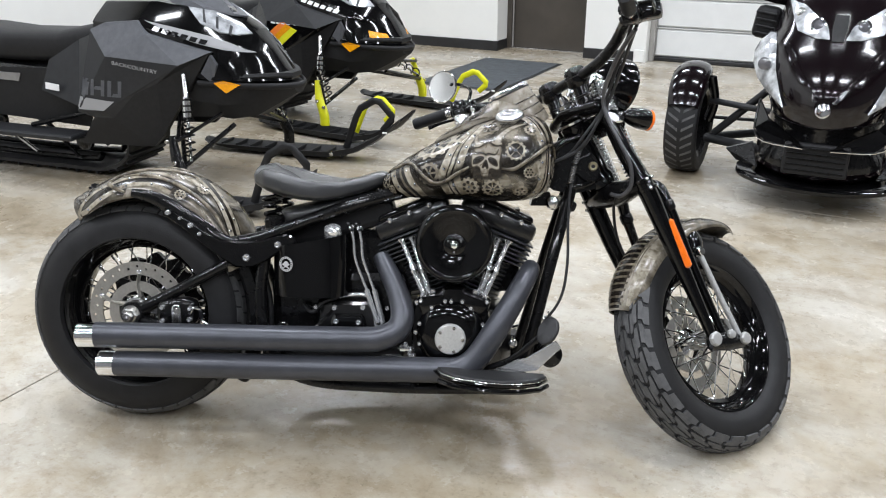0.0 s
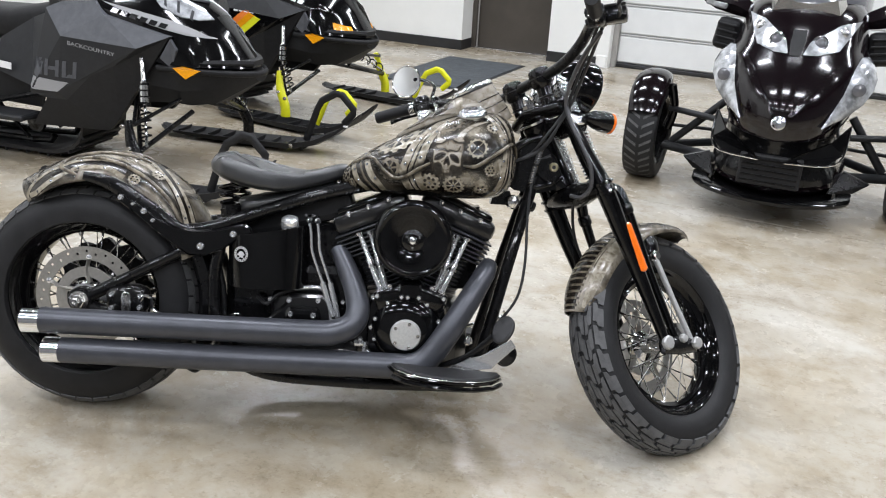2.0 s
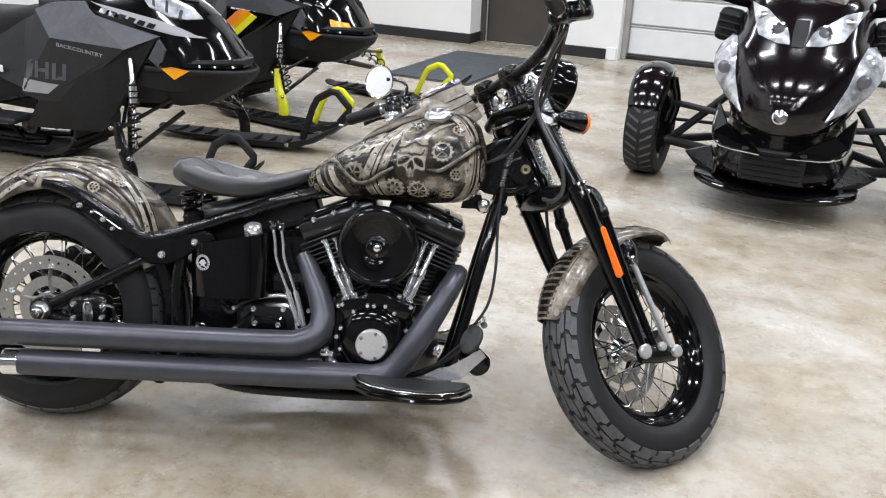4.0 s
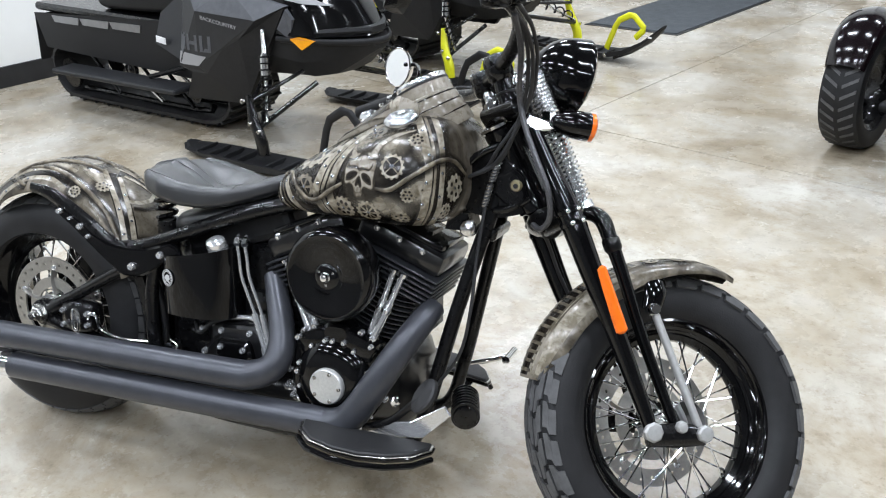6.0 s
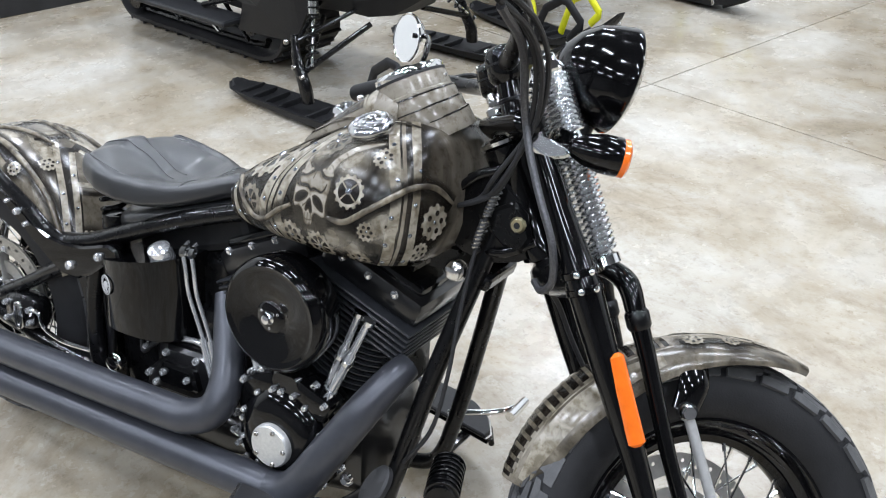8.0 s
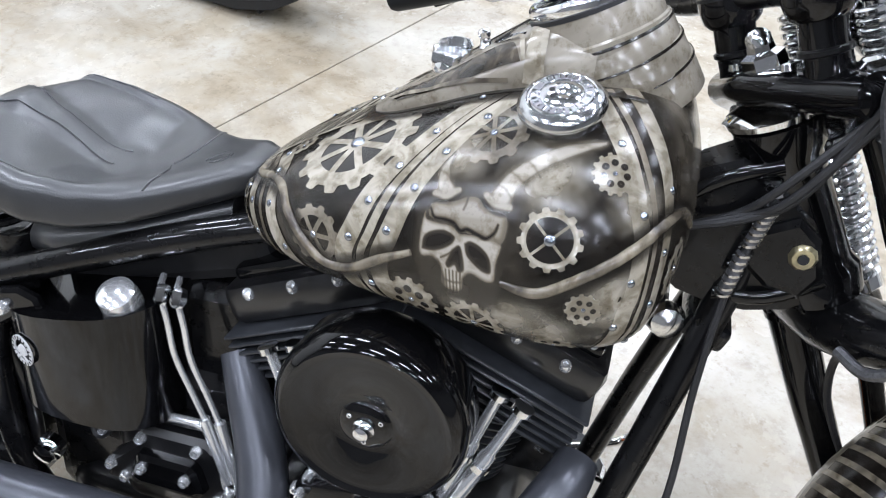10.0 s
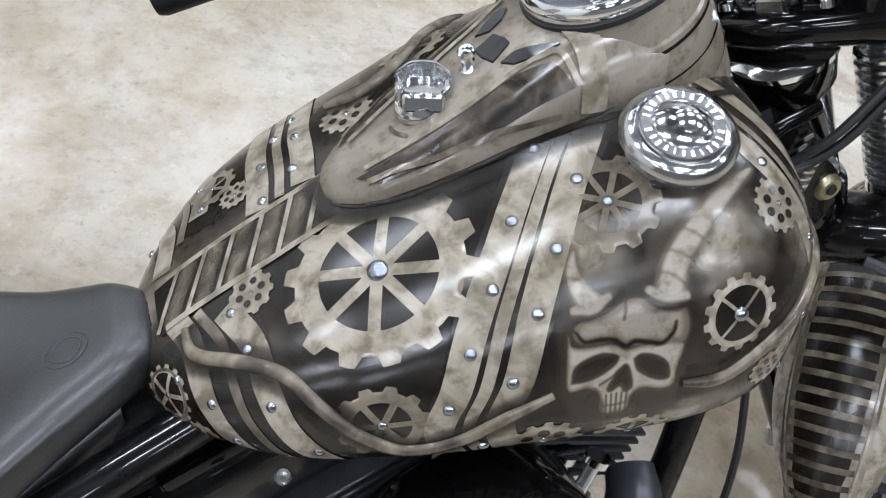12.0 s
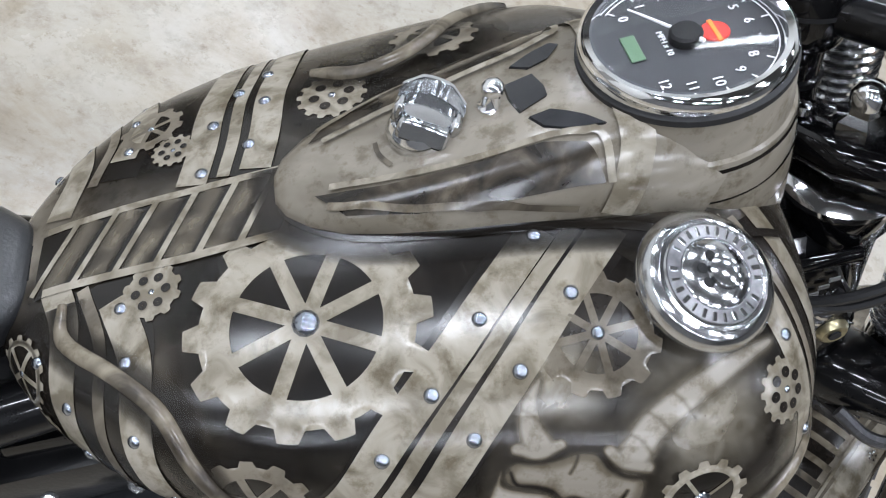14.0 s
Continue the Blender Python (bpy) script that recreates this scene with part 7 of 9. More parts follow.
# -- dash console on the tank --
HOLLOW = airbrush("airbrushed_dark_hollow", (0.014, 0.012, 0.009), (0.050, 0.043, 0.033), (0.13, 0.115, 0.09), scale=38.0, stretch=(1, 1, 1))
SATIN = mat("worn_chrome", (0.60, 0.61, 0.62), 0.16, metal=1.0, var=0.03, scale=90)
WINDOW = mat("dark_indicator_plastic", (0.012, 0.013, 0.016), 0.22, coat=0.4)
CAP_RING = mat("dull_steel", (0.22, 0.22, 0.23), 0.35, metal=1.0, var=0.2, scale=200)
CY = -0.013

rings = []
for x, b, top in ((0.871, 0.010, 0.006), (0.876, 0.022, 0.010), (0.888, 0.034, 0.013), (0.905, 0.044, 0.016), (0.93, 0.052, 0.020), (0.96, 0.059, 0.025), (0.99, 0.064, 0.032), (1.015, 0.067, 0.040), (1.04, 0.069, 0.047), (1.07, 0.070, 0.050), (1.10, 0.070, 0.045)):
    zt = tank_z(x, CY) + top
    row = []
    for u, lift in ((-1.0, None), (-1.0, 0.006), (-0.97, 0.45), (-0.80, 0.80), (-0.62, 0.96), (-0.35, 1.0), (0.0, 1.02), (0.35, 1.0), (0.62, 0.96), (0.80, 0.80), (0.97, 0.45), (1.0, 0.006), (1.0, None)):
        y = CY + b * u
        zs = tank_z(x, y)
        if lift is None:
            z = zs - 0.006
        elif lift == 0.006:
            z = zs + 0.005
        else:
            z = zs + 0.005 + (zt - zs - 0.005) * lift
        row.append((x, y, z))
    rings.append(row)
console = part("dash_console", loft(rings), CONSOLE, bike, "airbrushed grey dash console on the tank", auto=60)
CT = tree_of(console)
# soft dark band along the console's foot: contact shade painted on the tank
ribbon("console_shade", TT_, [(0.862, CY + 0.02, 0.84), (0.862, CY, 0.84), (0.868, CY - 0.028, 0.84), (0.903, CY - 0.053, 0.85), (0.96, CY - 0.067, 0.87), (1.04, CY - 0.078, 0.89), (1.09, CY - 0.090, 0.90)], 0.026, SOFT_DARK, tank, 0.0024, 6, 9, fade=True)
ribbon("console_seal", TT_, [(0.868, CY, 0.84), (0.874, CY - 0.025, 0.84), (0.905, CY - 0.048, 0.85), (0.96, CY - 0.062, 0.87), (1.04, CY - 0.073, 0.89), (1.09, CY - 0.085, 0.90), (1.15, CY - 0.080, 0.90)], 0.0055, SHADOW, console, 0.003, 6, 3, label="black rubber seal")
# sunk side panels: dark painted hollows with a pale lower lip
for s in (-1, 1):
    hollow = [(0.890, 0.022, 0), (0.925, 0.031, 0), (0.965, 0.037, 0), (1.000, 0.040, 0), (1.020, 0.048, 0), (1.031, 0.066, 0), (0.98, 0.0605, 0), (0.94, 0.052, 0), (0.905, 0.0400, 0)]
    out = []
    for x, y, _ in hollow:
        out.append((x, CY + s * y * 0.985, 1.4))
    part("side_hollow", cover(CT, out, (0, 0, -1), 0.0012, 2, rim=False), HOLLOW, console, "dark mottled hollow", auto=80)
    ribbon("hollow_lip", CT, [(0.888, CY + s * 0.034, 0.86), (0.93, CY + s * 0.0515, 0.875), (0.975, CY + s * 0.0600, 0.89), (1.022, CY + s * 0.066, 0.90)], 0.0045, PIPE, console, 0.0022, 5, 3)
    ribbon("hollow_ridge", CT, [(0.886, CY + s * 0.020, 0.87), (0.925, CY + s * 0.029, 0.89), (0.965, CY + s * 0.035, 0.91), (1.002, CY + s * 0.038, 0.93), (1.024, CY + s * 0.047, 0.94), (1.034, CY + s * 0.066, 0.92)], 0.0045, PLATE, console, 0.0022, 5, 3)
    ribbon("cross_band", CT, [(1.042, CY + s * 0.030, 0.95), (1.044, CY + s * 0.056, 0.94), (1.045, CY + s * 0.068, 0.91), (1.045, CY + s * 0.070, 0.90)], 0.019, PLATE, console, 0.0016, 5, 6)
ribbon("crescent", CT, [(0.925, CY - 0.018, 0.88), (0.918, CY - 0.006, 0.88), (0.917, CY + 0.004, 0.88)], 0.003, PIPE, console, 0.0012, 5, 3)
for pts in ([(0.998, 0.026), (1.008, 0.031), (1.020, 0.034), (1.024, 0.030), (1.016, 0.021), (1.006, 0.019)], [(0.992, 0.012), (1.006, 0.013), (1.009, 0.000), (1.009, -0.008), (0.995, -0.013), (0.992, 0.0)], [(0.998, -0.019), (1.008, -0.019), (1.022, -0.031), (1.030, -0.041), (1.014, -0.037), (1.003, -0.029)]):
    w = part("warning_light", cover(CT, [(x, CY + y, 1.4) for x, y in pts], (0, 0, -1), 0.0015, 2), WINDOW, console, "dark indicator window")
# gauge pod, in overlapping plates
GN = Vector((-0.44, 0.0, 0.898)).normalized()
GC = Vector((1.080, CY, 0.971))
GM = axis_matrix(GC, GN)
part("gauge_pod", lathe([(0.0605, -0.004), (0.0625, -0.010), (0.0640, -0.032), (0.0660, -0.034), (0.0680, -0.075), (0.0700, -0.105)], GM, 56), CONSOLE, console, "airbrushed gauge pod")
for k, (tilt, r0, r1, h0, h1) in enumerate(((2, 0.0672, 0.0702, -0.036, -0.060), (4, 0.0712, 0.0742, -0.057, -0.083), (6, 0.0752, 0.0784, -0.080, -0.112))):
    gm = GM @ pose(0, 0, 0, 0, tilt, 0)
    part("pod_plate", lathe([(r0 - 0.006, h0 + 0.0015), (r0 - 0.001, h0 + 0.001), (r0, h0), (r1, h1), (r1 - 0.003, h1 - 0.001)], gm, 56), CONSOLE, console, "overlapping pod plate")
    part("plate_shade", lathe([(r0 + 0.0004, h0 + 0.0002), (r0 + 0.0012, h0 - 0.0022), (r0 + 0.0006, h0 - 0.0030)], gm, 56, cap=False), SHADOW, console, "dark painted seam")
for a in (-150, -95, -40, 150, 95):
    p = GM @ Vector((0.0635 * math.cos(radians(a)), 0.0635 * math.sin(radians(a)), -0.020))
    bolt(tuple(p), tuple((GM.to_3x3() @ Vector((math.cos(radians(a)), math.sin(radians(a)), 0)))), 0.0032, 0.0022, console, STEEL, "pod_screw")
part("gauge_gasket", lathe([(0.0600, -0.007), (0.0622, -0.006), (0.0622, -0.002), (0.0595, -0.001)], GM, 56), RUBBER, console, "black rubber gasket")
part("gauge_bezel", lathe([(0.0600, -0.002), (0.0610, 0.003), (0.0600, 0.008), (0.0570, 0.0105), (0.0535, 0.0095), (0.0520, 0.005), (0.0515, 0.001)], GM, 64), CHROME, console, "chrome gauge bezel")
DIAL = mat("dark_dial", (0.030, 0.032, 0.036), 0.5)
dial = part("gauge_face", lathe([(0.0525, 0.0015), (0.0005, 0.0018)], GM, 48), DIAL, console, "black speedometer face")
# dial plane: right of the rider is -y, up is forward along the face
UP = Vector((GN.z, 0, -GN.x))
RT = Vector((0, -1, 0))
DM = Matrix(((RT.x, UP.x, GN.x, GC.x), (RT.y, UP.y, GN.y, GC.y), (RT.z, UP.z, GN.z, GC.z), (0, 0, 0, 1)))
for k in range(13):
    a = radians(222 - k * 21.5)
    lettering("numeral", str(k), 0.0082, DM @ pose(0.0385 * math.cos(a), 0.0385 * math.sin(a) - 0.0034, 0.0024), WHITE, dial, 0.0002, "CENTER")
    part("tick", block((0.0050, 0.0008, 0.0004), DM @ pose(0.0475 * math.cos(a), 0.0475 * math.sin(a), 0.0024, 0, 0, math.degrees(a)), 0), WHITE, dial, "", False)
arc = [DM @ Vector((0.0500 * math.cos(radians(224 - q * 6)), 0.0500 * math.sin(radians(224 - q * 6)), 0.0023)) for q in range(44)]
part("dial_arc", bar(arc, 0.0004, 5), WHITE, dial)
lettering("unit_text", "MPH x 10", 0.0052, DM @ pose(0.0, -0.0135, 0.0024), WHITE, dial, 0.0002, "CENTER")
part("odometer", block((0.022, 0.0085, 0.0008), DM @ pose(-0.002, -0.030, 0.0024), 0.001), mat("green_display", (0.085, 0.16, 0.09), 0.35), dial, "green odometer display", False)
part("dial_shield", lathe([(0.0085, 0.0), (0.0080, 0.0008), (0.001, 0.0009)], DM @ pose(0.0, 0.017, 0.0021), 24), mat("red_print", (0.55, 0.03, 0.02), 0.5), dial, "red shield shape")
part("shield_bar", block((0.0185, 0.0026, 0.0010), DM @ pose(0.0, 0.017, 0.0027), 0), ORANGE, dial, "", False)
na = radians(214)
part("needle", bar([DM @ Vector((-0.012 * math.cos(na), -0.012 * math.sin(na), 0.0062)), DM @ Vector((0.040 * math.cos(na), 0.040 * math.sin(na), 0.0050))], [0.0013, 0.0006], 6), WHITE, dial, "white needle")
part("needle_hub", lathe([(0.0095, 0.002), (0.0095, 0.0068), (0.008, 0.0082), (0.001, 0.0084)], DM, 24), MATTE, dial, "black needle hub")
GLASS = bpy.data.materials.new("gauge_glass")
GLASS.use_nodes = True
gb = GLASS.node_tree.nodes["Principled BSDF"]
gb.inputs["Transmission Weight"].default_value, gb.inputs["Roughness"].default_value, gb.inputs["IOR"].default_value = 1.0, 0.02, 1.2
pane = part("gauge_glass", lathe([(0.0520, 0.0098), (0.0300, 0.0112), (0.0005, 0.0116)], GM, 40), GLASS, console, "clear gauge glass")
pane.visible_shadow = False
# ignition switch with its flip cap, and a small knob
ik = Vector((0.9485, CY + 0.003, tank_z(0.9485, CY) + 0.0225))
part("ignition_switch", lathe([(0.0205, -0.004), (0.0215, 0.0), (0.0205, 0.004), (0.0190, 0.0075), (0.0120, 0.0085), (0.001, 0.0085)], Matrix.Translation(ik) @ pose(0, 0, 0, 0, -12, 0), 36), CHROME, console, "chrome ignition switch")
IM = Matrix.Translation(ik) @ pose(0, 0, 0, 0, 0, -20)
flap = []
for h in range(9):
    t = h / 8
    row = []
    for k in range(13):
        a = radians(90 + 72 * (k / 6 - 1) * (1.0 if t < 0.72 else math.sqrt(max(0.0, 1 - ((t - 0.72) / 0.30) ** 2))))
        r = 0.0190 + 0.0030 * t
        row.append(IM @ Vector((r * math.cos(a), r * math.sin(a) - 0.002, 0.006 + 0.019 * t)))
    inner = [p + (IM.to_3x3() @ Vector((0, -0.0026, 0.0))) for p in row]
    flap.append(row + inner[::-1])
part("switch_cap", loft(flap), SATIN, console, "chrome flip cap standing open", auto=50)
part("cap_skirt", lathe([(0.0165, 0.004), (0.0165, 0.012), (0.0150, 0.0145), (0.002, 0.0150)], IM, 32), SATIN, console)
hinge = part("hinge", block((0.030, 0.012, 0.013), IM @ pose(0, -0.0125, 0.0085, -12, 0, 0), 0.002), SATIN, console, "chrome lock body")
for dz in (0.0045, 0.0085, 0.0125):
    part("hinge_slot", block((0.024, 0.0012, 0.0014), IM @ pose(0, -0.0192 + dz * 0.18, dz, -12, 0, 0), 0.0003), MATTE, hinge, "", False)
for dx in (-0.017, 0.017):
    part("hinge_lug", block((0.006, 0.012, 0.014), IM @ pose(dx, -0.004, 0.012), 0.002), SATIN, hinge)
kb = Vector((0.983, CY + 0.002, tank_z(0.983, CY) + 0.030))
part("reset_knob", lathe([(0.0075, -0.003), (0.0078, 0.0), (0.0060, 0.002), (0.0050, 0.009), (0.0064, 0.011), (0.0066, 0.015), (0.004, 0.018), (0.001, 0.0185)], Matrix.Translation(kb) @ pose(0, 0, 0, 0, -14, 0), 20), CHROME, console, "small chrome knob")
# fuel cap
ch, cn = nearest(TT_, (1.082, -0.128, 0.895))
FM = axis_matrix(ch, cn) @ Matrix.Diagonal((0.95, 0.95, 0.82, 1))
cap_ = part("fuel_cap", lathe([(0.0360, -0.006), (0.0370, 0.003), (0.0405, 0.006), (0.0420, 0.010), (0.0420, 0.014), (0.0400, 0.017), (0.0395, 0.0185), (0.0365, 0.0215), (0.0330, 0.0235), (0.0320, 0.0225), (0.0300, 0.0230), (0.0290, 0.0245), (0.0215, 0.0258), (0.0205, 0.0250), (0.0195, 0.0262), (0.0100, 0.0285), (0.0005, 0.0290)], FM, 56), SATIN, bike, "polished chrome fuel cap")
part("cap_ring", lathe([(0.0210, 0.0258), (0.0214, 0.0263), (0.0288, 0.0252), (0.0292, 0.0244)], FM, 48, cap=False), CAP_RING, cap_, "dull lettering ring")
for k in range(26):
    a = 2 * math.pi * k / 26
    if k in (0, 13):
        continue
    part("raised_bar", block((0.0055, 0.0028 if k % 3 else 0.0018, 0.0016), FM @ pose(0.0253 * math.cos(a), 0.0253 * math.sin(a), 0.0256, 0, 0, math.degrees(a)), 0.0004), SATIN, cap_, "", False)
part("cap_shape", lathe([(0.0110, 0.0275), (0.0100, 0.0315), (0.0060, 0.0340), (0.001, 0.0345)], FM @ pose(0.004, 0.002, 0), 20), SATIN, cap_, "raised plain dome")
for x, y in ((-0.006, 0.008), (-0.009, -0.001), (-0.004, -0.008)):
    part("cap_hollow", lathe([(0.0032, 0.0280), (0.001, 0.0288)], FM @ pose(x, y, 0.0006), 10), MATTE, cap_)


# ---- snowmobiles: local x forward, y to their left, origin between the ski spindles ----
def half_rings(rows):
    """Mirrored sections with creases: rows of (x, ((y, z) from the crest down to the lower edge))."""
    return [[(x, y, z) for y, z in half] + [(x, -y, z) for y, z in half[::-1] if y > 1e-6] for x, half in rows]


def snowmobile(m, label, accent, panel_a, panel_b, bright, back=0.0, tall=1.0, stance=(0.48, 0.60)):
    sled = thing("snowmobile", m, label, "snowmobile", "snowmobiles")
    hood = part("hood", loft(half_rings([
        (-0.66, ((0, 0.985), (0.11, 0.975), (0.20, 0.915), (0.235, 0.885), (0.24, 0.78), (0.001, 0.76))),
        (-0.30, ((0, 1.010), (0.15, 0.990), (0.238, 0.907), (0.264, 0.868), (0.276, 0.70), (0.001, 0.66))),
        (-0.11, ((0, 0.995), (0.155, 0.966), (0.230, 0.872), (0.256, 0.828), (0.278, 0.65), (0.001, 0.61))),
        (0.02, ((0, 0.962), (0.115, 0.942), (0.218, 0.843), (0.245, 0.800), (0.272, 0.625), (0.001, 0.60))),
        (0.14, ((0, 0.900), (0.080, 0.888), (0.190, 0.806), (0.212, 0.775), (0.258, 0.622), (0.001, 0.60))),
        (0.21, ((0, 0.856), (0.060, 0.848), (0.165, 0.776), (0.180, 0.752), (0.232, 0.620), (0.001, 0.60))),
        (0.29, ((0, 0.755), (0.045, 0.750), (0.118, 0.716), (0.132, 0.698), (0.185, 0.618), (0.001, 0.60))),
        (0.355, ((0, 0.668), (0.032, 0.665), (0.078, 0.652), (0.088, 0.642), (0.128, 0.612), (0.001, 0.60))),
        (0.395, ((0, 0.625), (0.015, 0.624), (0.030, 0.620), (0.036, 0.616), (0.050, 0.606), (0.001, 0.60)))])), GLOSS, sled, "black gloss creased hood", auto=16)
    tree = tree_of(hood)
    part("windscreen", loft([[(x0 + 0.012 * q, y, z) for x0, y, z in row] for q, row in ((0, ((0.135, 0.0, 0.905), (0.09, 0.06, 0.92), (-0.02, 0.125, 0.955), (-0.20, 0.165, 0.985), (-0.36, 0.165, 1.12), (-0.30, 0.10, 1.23), (-0.26, 0.0, 1.26), (-0.30, -0.10, 1.23), (-0.36, -0.165, 1.12), (-0.20, -0.165, 0.985), (-0.02, -0.125, 0.955), (0.09, -0.06, 0.92))), (1, ((0.13, 0.0, 0.915), (0.08, 0.055, 0.93), (-0.03, 0.115, 0.965), (-0.20, 0.150, 0.995), (-0.35, 0.150, 1.12), (-0.29, 0.09, 1.22), (-0.25, 0.0, 1.25), (-0.29, -0.09, 1.22), (-0.35, -0.150, 1.12), (-0.20, -0.150, 0.995), (-0.03, -0.115, 0.965), (0.08, -0.055, 0.93))))]), SLATE, sled, "dark grey windscreen cowl", smooth=False)
    part("belly_pan", loft(half_rings([
        (-0.35, ((0, 0.63), (0.22, 0.62), (0.235, 0.52), (0.16, 0.38), (0.001, 0.36))),
        (0.02, ((0, 0.62), (0.262, 0.607), (0.250, 0.50), (0.19, 0.415), (0.001, 0.40))),
        (0.10, ((0, 0.62), (0.256, 0.602), (0.238, 0.49), (0.17, 0.405), (0.001, 0.39))),
        (0.22, ((0, 0.61), (0.212, 0.598), (0.180, 0.50), (0.125, 0.420), (0.001, 0.41))),
        (0.32, ((0, 0.60), (0.155, 0.592), (0.120, 0.53), (0.070, 0.480), (0.001, 0.475))),
        (0.42, ((0, 0.59), (0.075, 0.585), (0.060, 0.56), (0.030, 0.540), (0.001, 0.535)))])), MATTE, sled, "matt black belly pan", auto=20)
    part("nose_scoop", loft(half_rings([(x, ((0, z + 0.014), (w, z + 0.014), (w + 0.008, z), (w, z - 0.012), (0.001, z - 0.012))) for x, w, z in ((0.20, 0.222, 0.638), (0.29, 0.178, 0.640), (0.36, 0.110, 0.636), (0.405, 0.045, 0.630))])), MATTE, sled, "matt black nose lip", smooth=False)
    part("bumper", bar([(-0.02, -0.275, 0.605), (0.16, -0.24, 0.598), (0.33, -0.15, 0.588), (0.42, -0.05, 0.580), (0.42, 0.05, 0.580), (0.33, 0.15, 0.588), (0.16, 0.24, 0.598), (-0.02, 0.275, 0.605)], 0.016, 10, 4, 0.7), MATTE, sled, "black front bumper bar")
    for s in (-1, 1):
        P = [(-0.80, 0.300, 0.228), (-0.32, 0.300, 0.250), (-0.255, 0.300, 0.312), (0.064, 0.272, 0.762), (-0.29, 0.295, 0.842), (-0.364, 0.255, 0.902), (-0.553, 0.275, 0.886), (-0.632, 0.295, 0.852),
             (-0.765, 0.335, 0.417), (-0.506, 0.362, 0.728), (-0.078, 0.345, 0.702), (-0.57, 0.352, 0.436), (-0.367, 0.345, 0.539), (-0.531, 0.338, 0.396), (-0.66, 0.335, 0.392), (-0.225, 0.340, 0.60)]
        P = [(x, y * s, z) for x, y, z in P]
        inn = (0, -s, 0)
        sp = part("side_panel", shell(P, [(7, 9, 8), (9, 10, 15, 12, 11), (8, 9, 11), (8, 11, 13, 14), (11, 12, 13), (10, 3, 15)], inn, 0.03), panel_b, sled, "dark side panel", smooth=False)
        part("upper_panel", shell([(x, y * 1.006, z) for x, y, z in P[3:8] + P[9:11]], [(4, 3, 2, 5), (2, 1, 6, 5), (1, 0, 6)], inn, 0.03), panel_a, sled, "slate grey upper panel", smooth=False)
        part("lower_panel", shell(P, [(0, 14, 13, 1), (13, 12, 15, 2, 1), (15, 3, 2)], inn, 0.03), MATTE, sled, "matt black lower panel", smooth=False)
        t2 = tree_of(sp)
        d = (0, -s, 0)
        if accent is None:
            part("panel_print", cover(t2, [(-0.762, 0.5 * s, 0.43), (-0.575, 0.5 * s, 0.436), (-0.50, 0.5 * s, 0.49), (-0.735, 0.5 * s, 0.50)], d, 0.002, 2), LETTER, sp, "light grey printed corner", smooth=False)
            for x0, x1, z0, z1 in ((-0.738, -0.715, 0.515, 0.600), (-0.730, -0.675, 0.582, 0.600), (-0.690, -0.668, 0.515, 0.582), (-0.650, -0.627, 0.515, 0.600), (-0.627, -0.575, 0.548, 0.566), (-0.578, -0.555, 0.515, 0.600), (-0.535, -0.512, 0.515, 0.600), (-0.512, -0.470, 0.515, 0.533), (-0.472, -0.450, 0.515, 0.600)):
                part("print_bar", cover(t2, [(x0, 0.5 * s, z0), (x1, 0.5 * s, z0), (x1 + 0.018, 0.5 * s, z1), (x0 + 0.018, 0.5 * s, z1)], d, 0.002, 1), SLATE, sp, "grey printed letter shape", smooth=False)
            lettering("side_lettering", "BACKCOUNTRY", 0.027, (pose(-0.468, -0.3680, 0.690, 90, 6.5, -2.2) if s < 0 else pose(-0.150, 0.3560, 0.655, 90, -6.5, 182.2)) @ Matrix.Scale(1.42, 4, (1, 0, 0)), LETTER, sp)
        else:
            for k, (mt, x0) in enumerate(((ORANGE, -0.595), (AMBER_Y, -0.552), (YELLOW, -0.508))):
                part("stripe", cover(t2, [(x0, 0.5 * s, 0.575 - k * 0.015), (x0 + 0.05, 0.5 * s, 0.555 - k * 0.015), (x0 + 0.265, 0.5 * s, 0.715 - k * 0.018), (x0 + 0.215, 0.5 * s, 0.733 - k * 0.018)], d, 0.006, 2), mt, sp, "bright diagonal stripe", smooth=False)
            for k in range(5):
                part("print_bar", cover(t2, [(-0.47 + k * 0.045, 0.5 * s, 0.715), (-0.435 + k * 0.045, 0.5 * s, 0.712), (-0.425 + k * 0.045, 0.5 * s, 0.745), (-0.46 + k * 0.045, 0.5 * s, 0.748)], d, 0.003, 0), WHITE, sp, "", smooth=False)
        # bright sweep, headlight and name bars on the hood
        part("hood_stripe", cover(tree, [(-0.33, 0.6 * s, 0.902), (-0.15, 0.6 * s, 0.872), (0.026, 0.6 * s, 0.838), (0.14, 0.6 * s, 0.802), (0.25, 0.6 * s, 0.752), (0.12, 0.6 * s, 0.770), (-0.05, 0.6 * s, 0.808), (-0.16, 0.6 * s, 0.850)], d, 0.003, 3), bright, hood, "pale swept stripe")
        for k in range(6):
            x0 = -0.27 + k * 0.052
            part("print_bar", cover(tree, [(x0, 0.6 * s, 0.858 - k * 0.011), (x0 + 0.036, 0.6 * s, 0.850 - k * 0.011), (x0 + 0.046, 0.6 * s, 0.868 - k * 0.011), (x0 + 0.010, 0.6 * s, 0.876 - k * 0.011)], d, 0.006, 0), BLACK if accent is None else WHITE, hood, "", smooth=False)
        hlp = cover(tree, [(-0.115, 0.155 * s, 0.968), (0.007, 0.112 * s, 0.952), (0.14, 0.075 * s, 0.893), (0.205, 0.085 * s, 0.845), (0.15, 0.140 * s, 0.835), (0.075, 0.178 * s, 0.846), (-0.03, 0.19 * s, 0.895)], (0, -0.75 * s, -1), 0.004, 3)
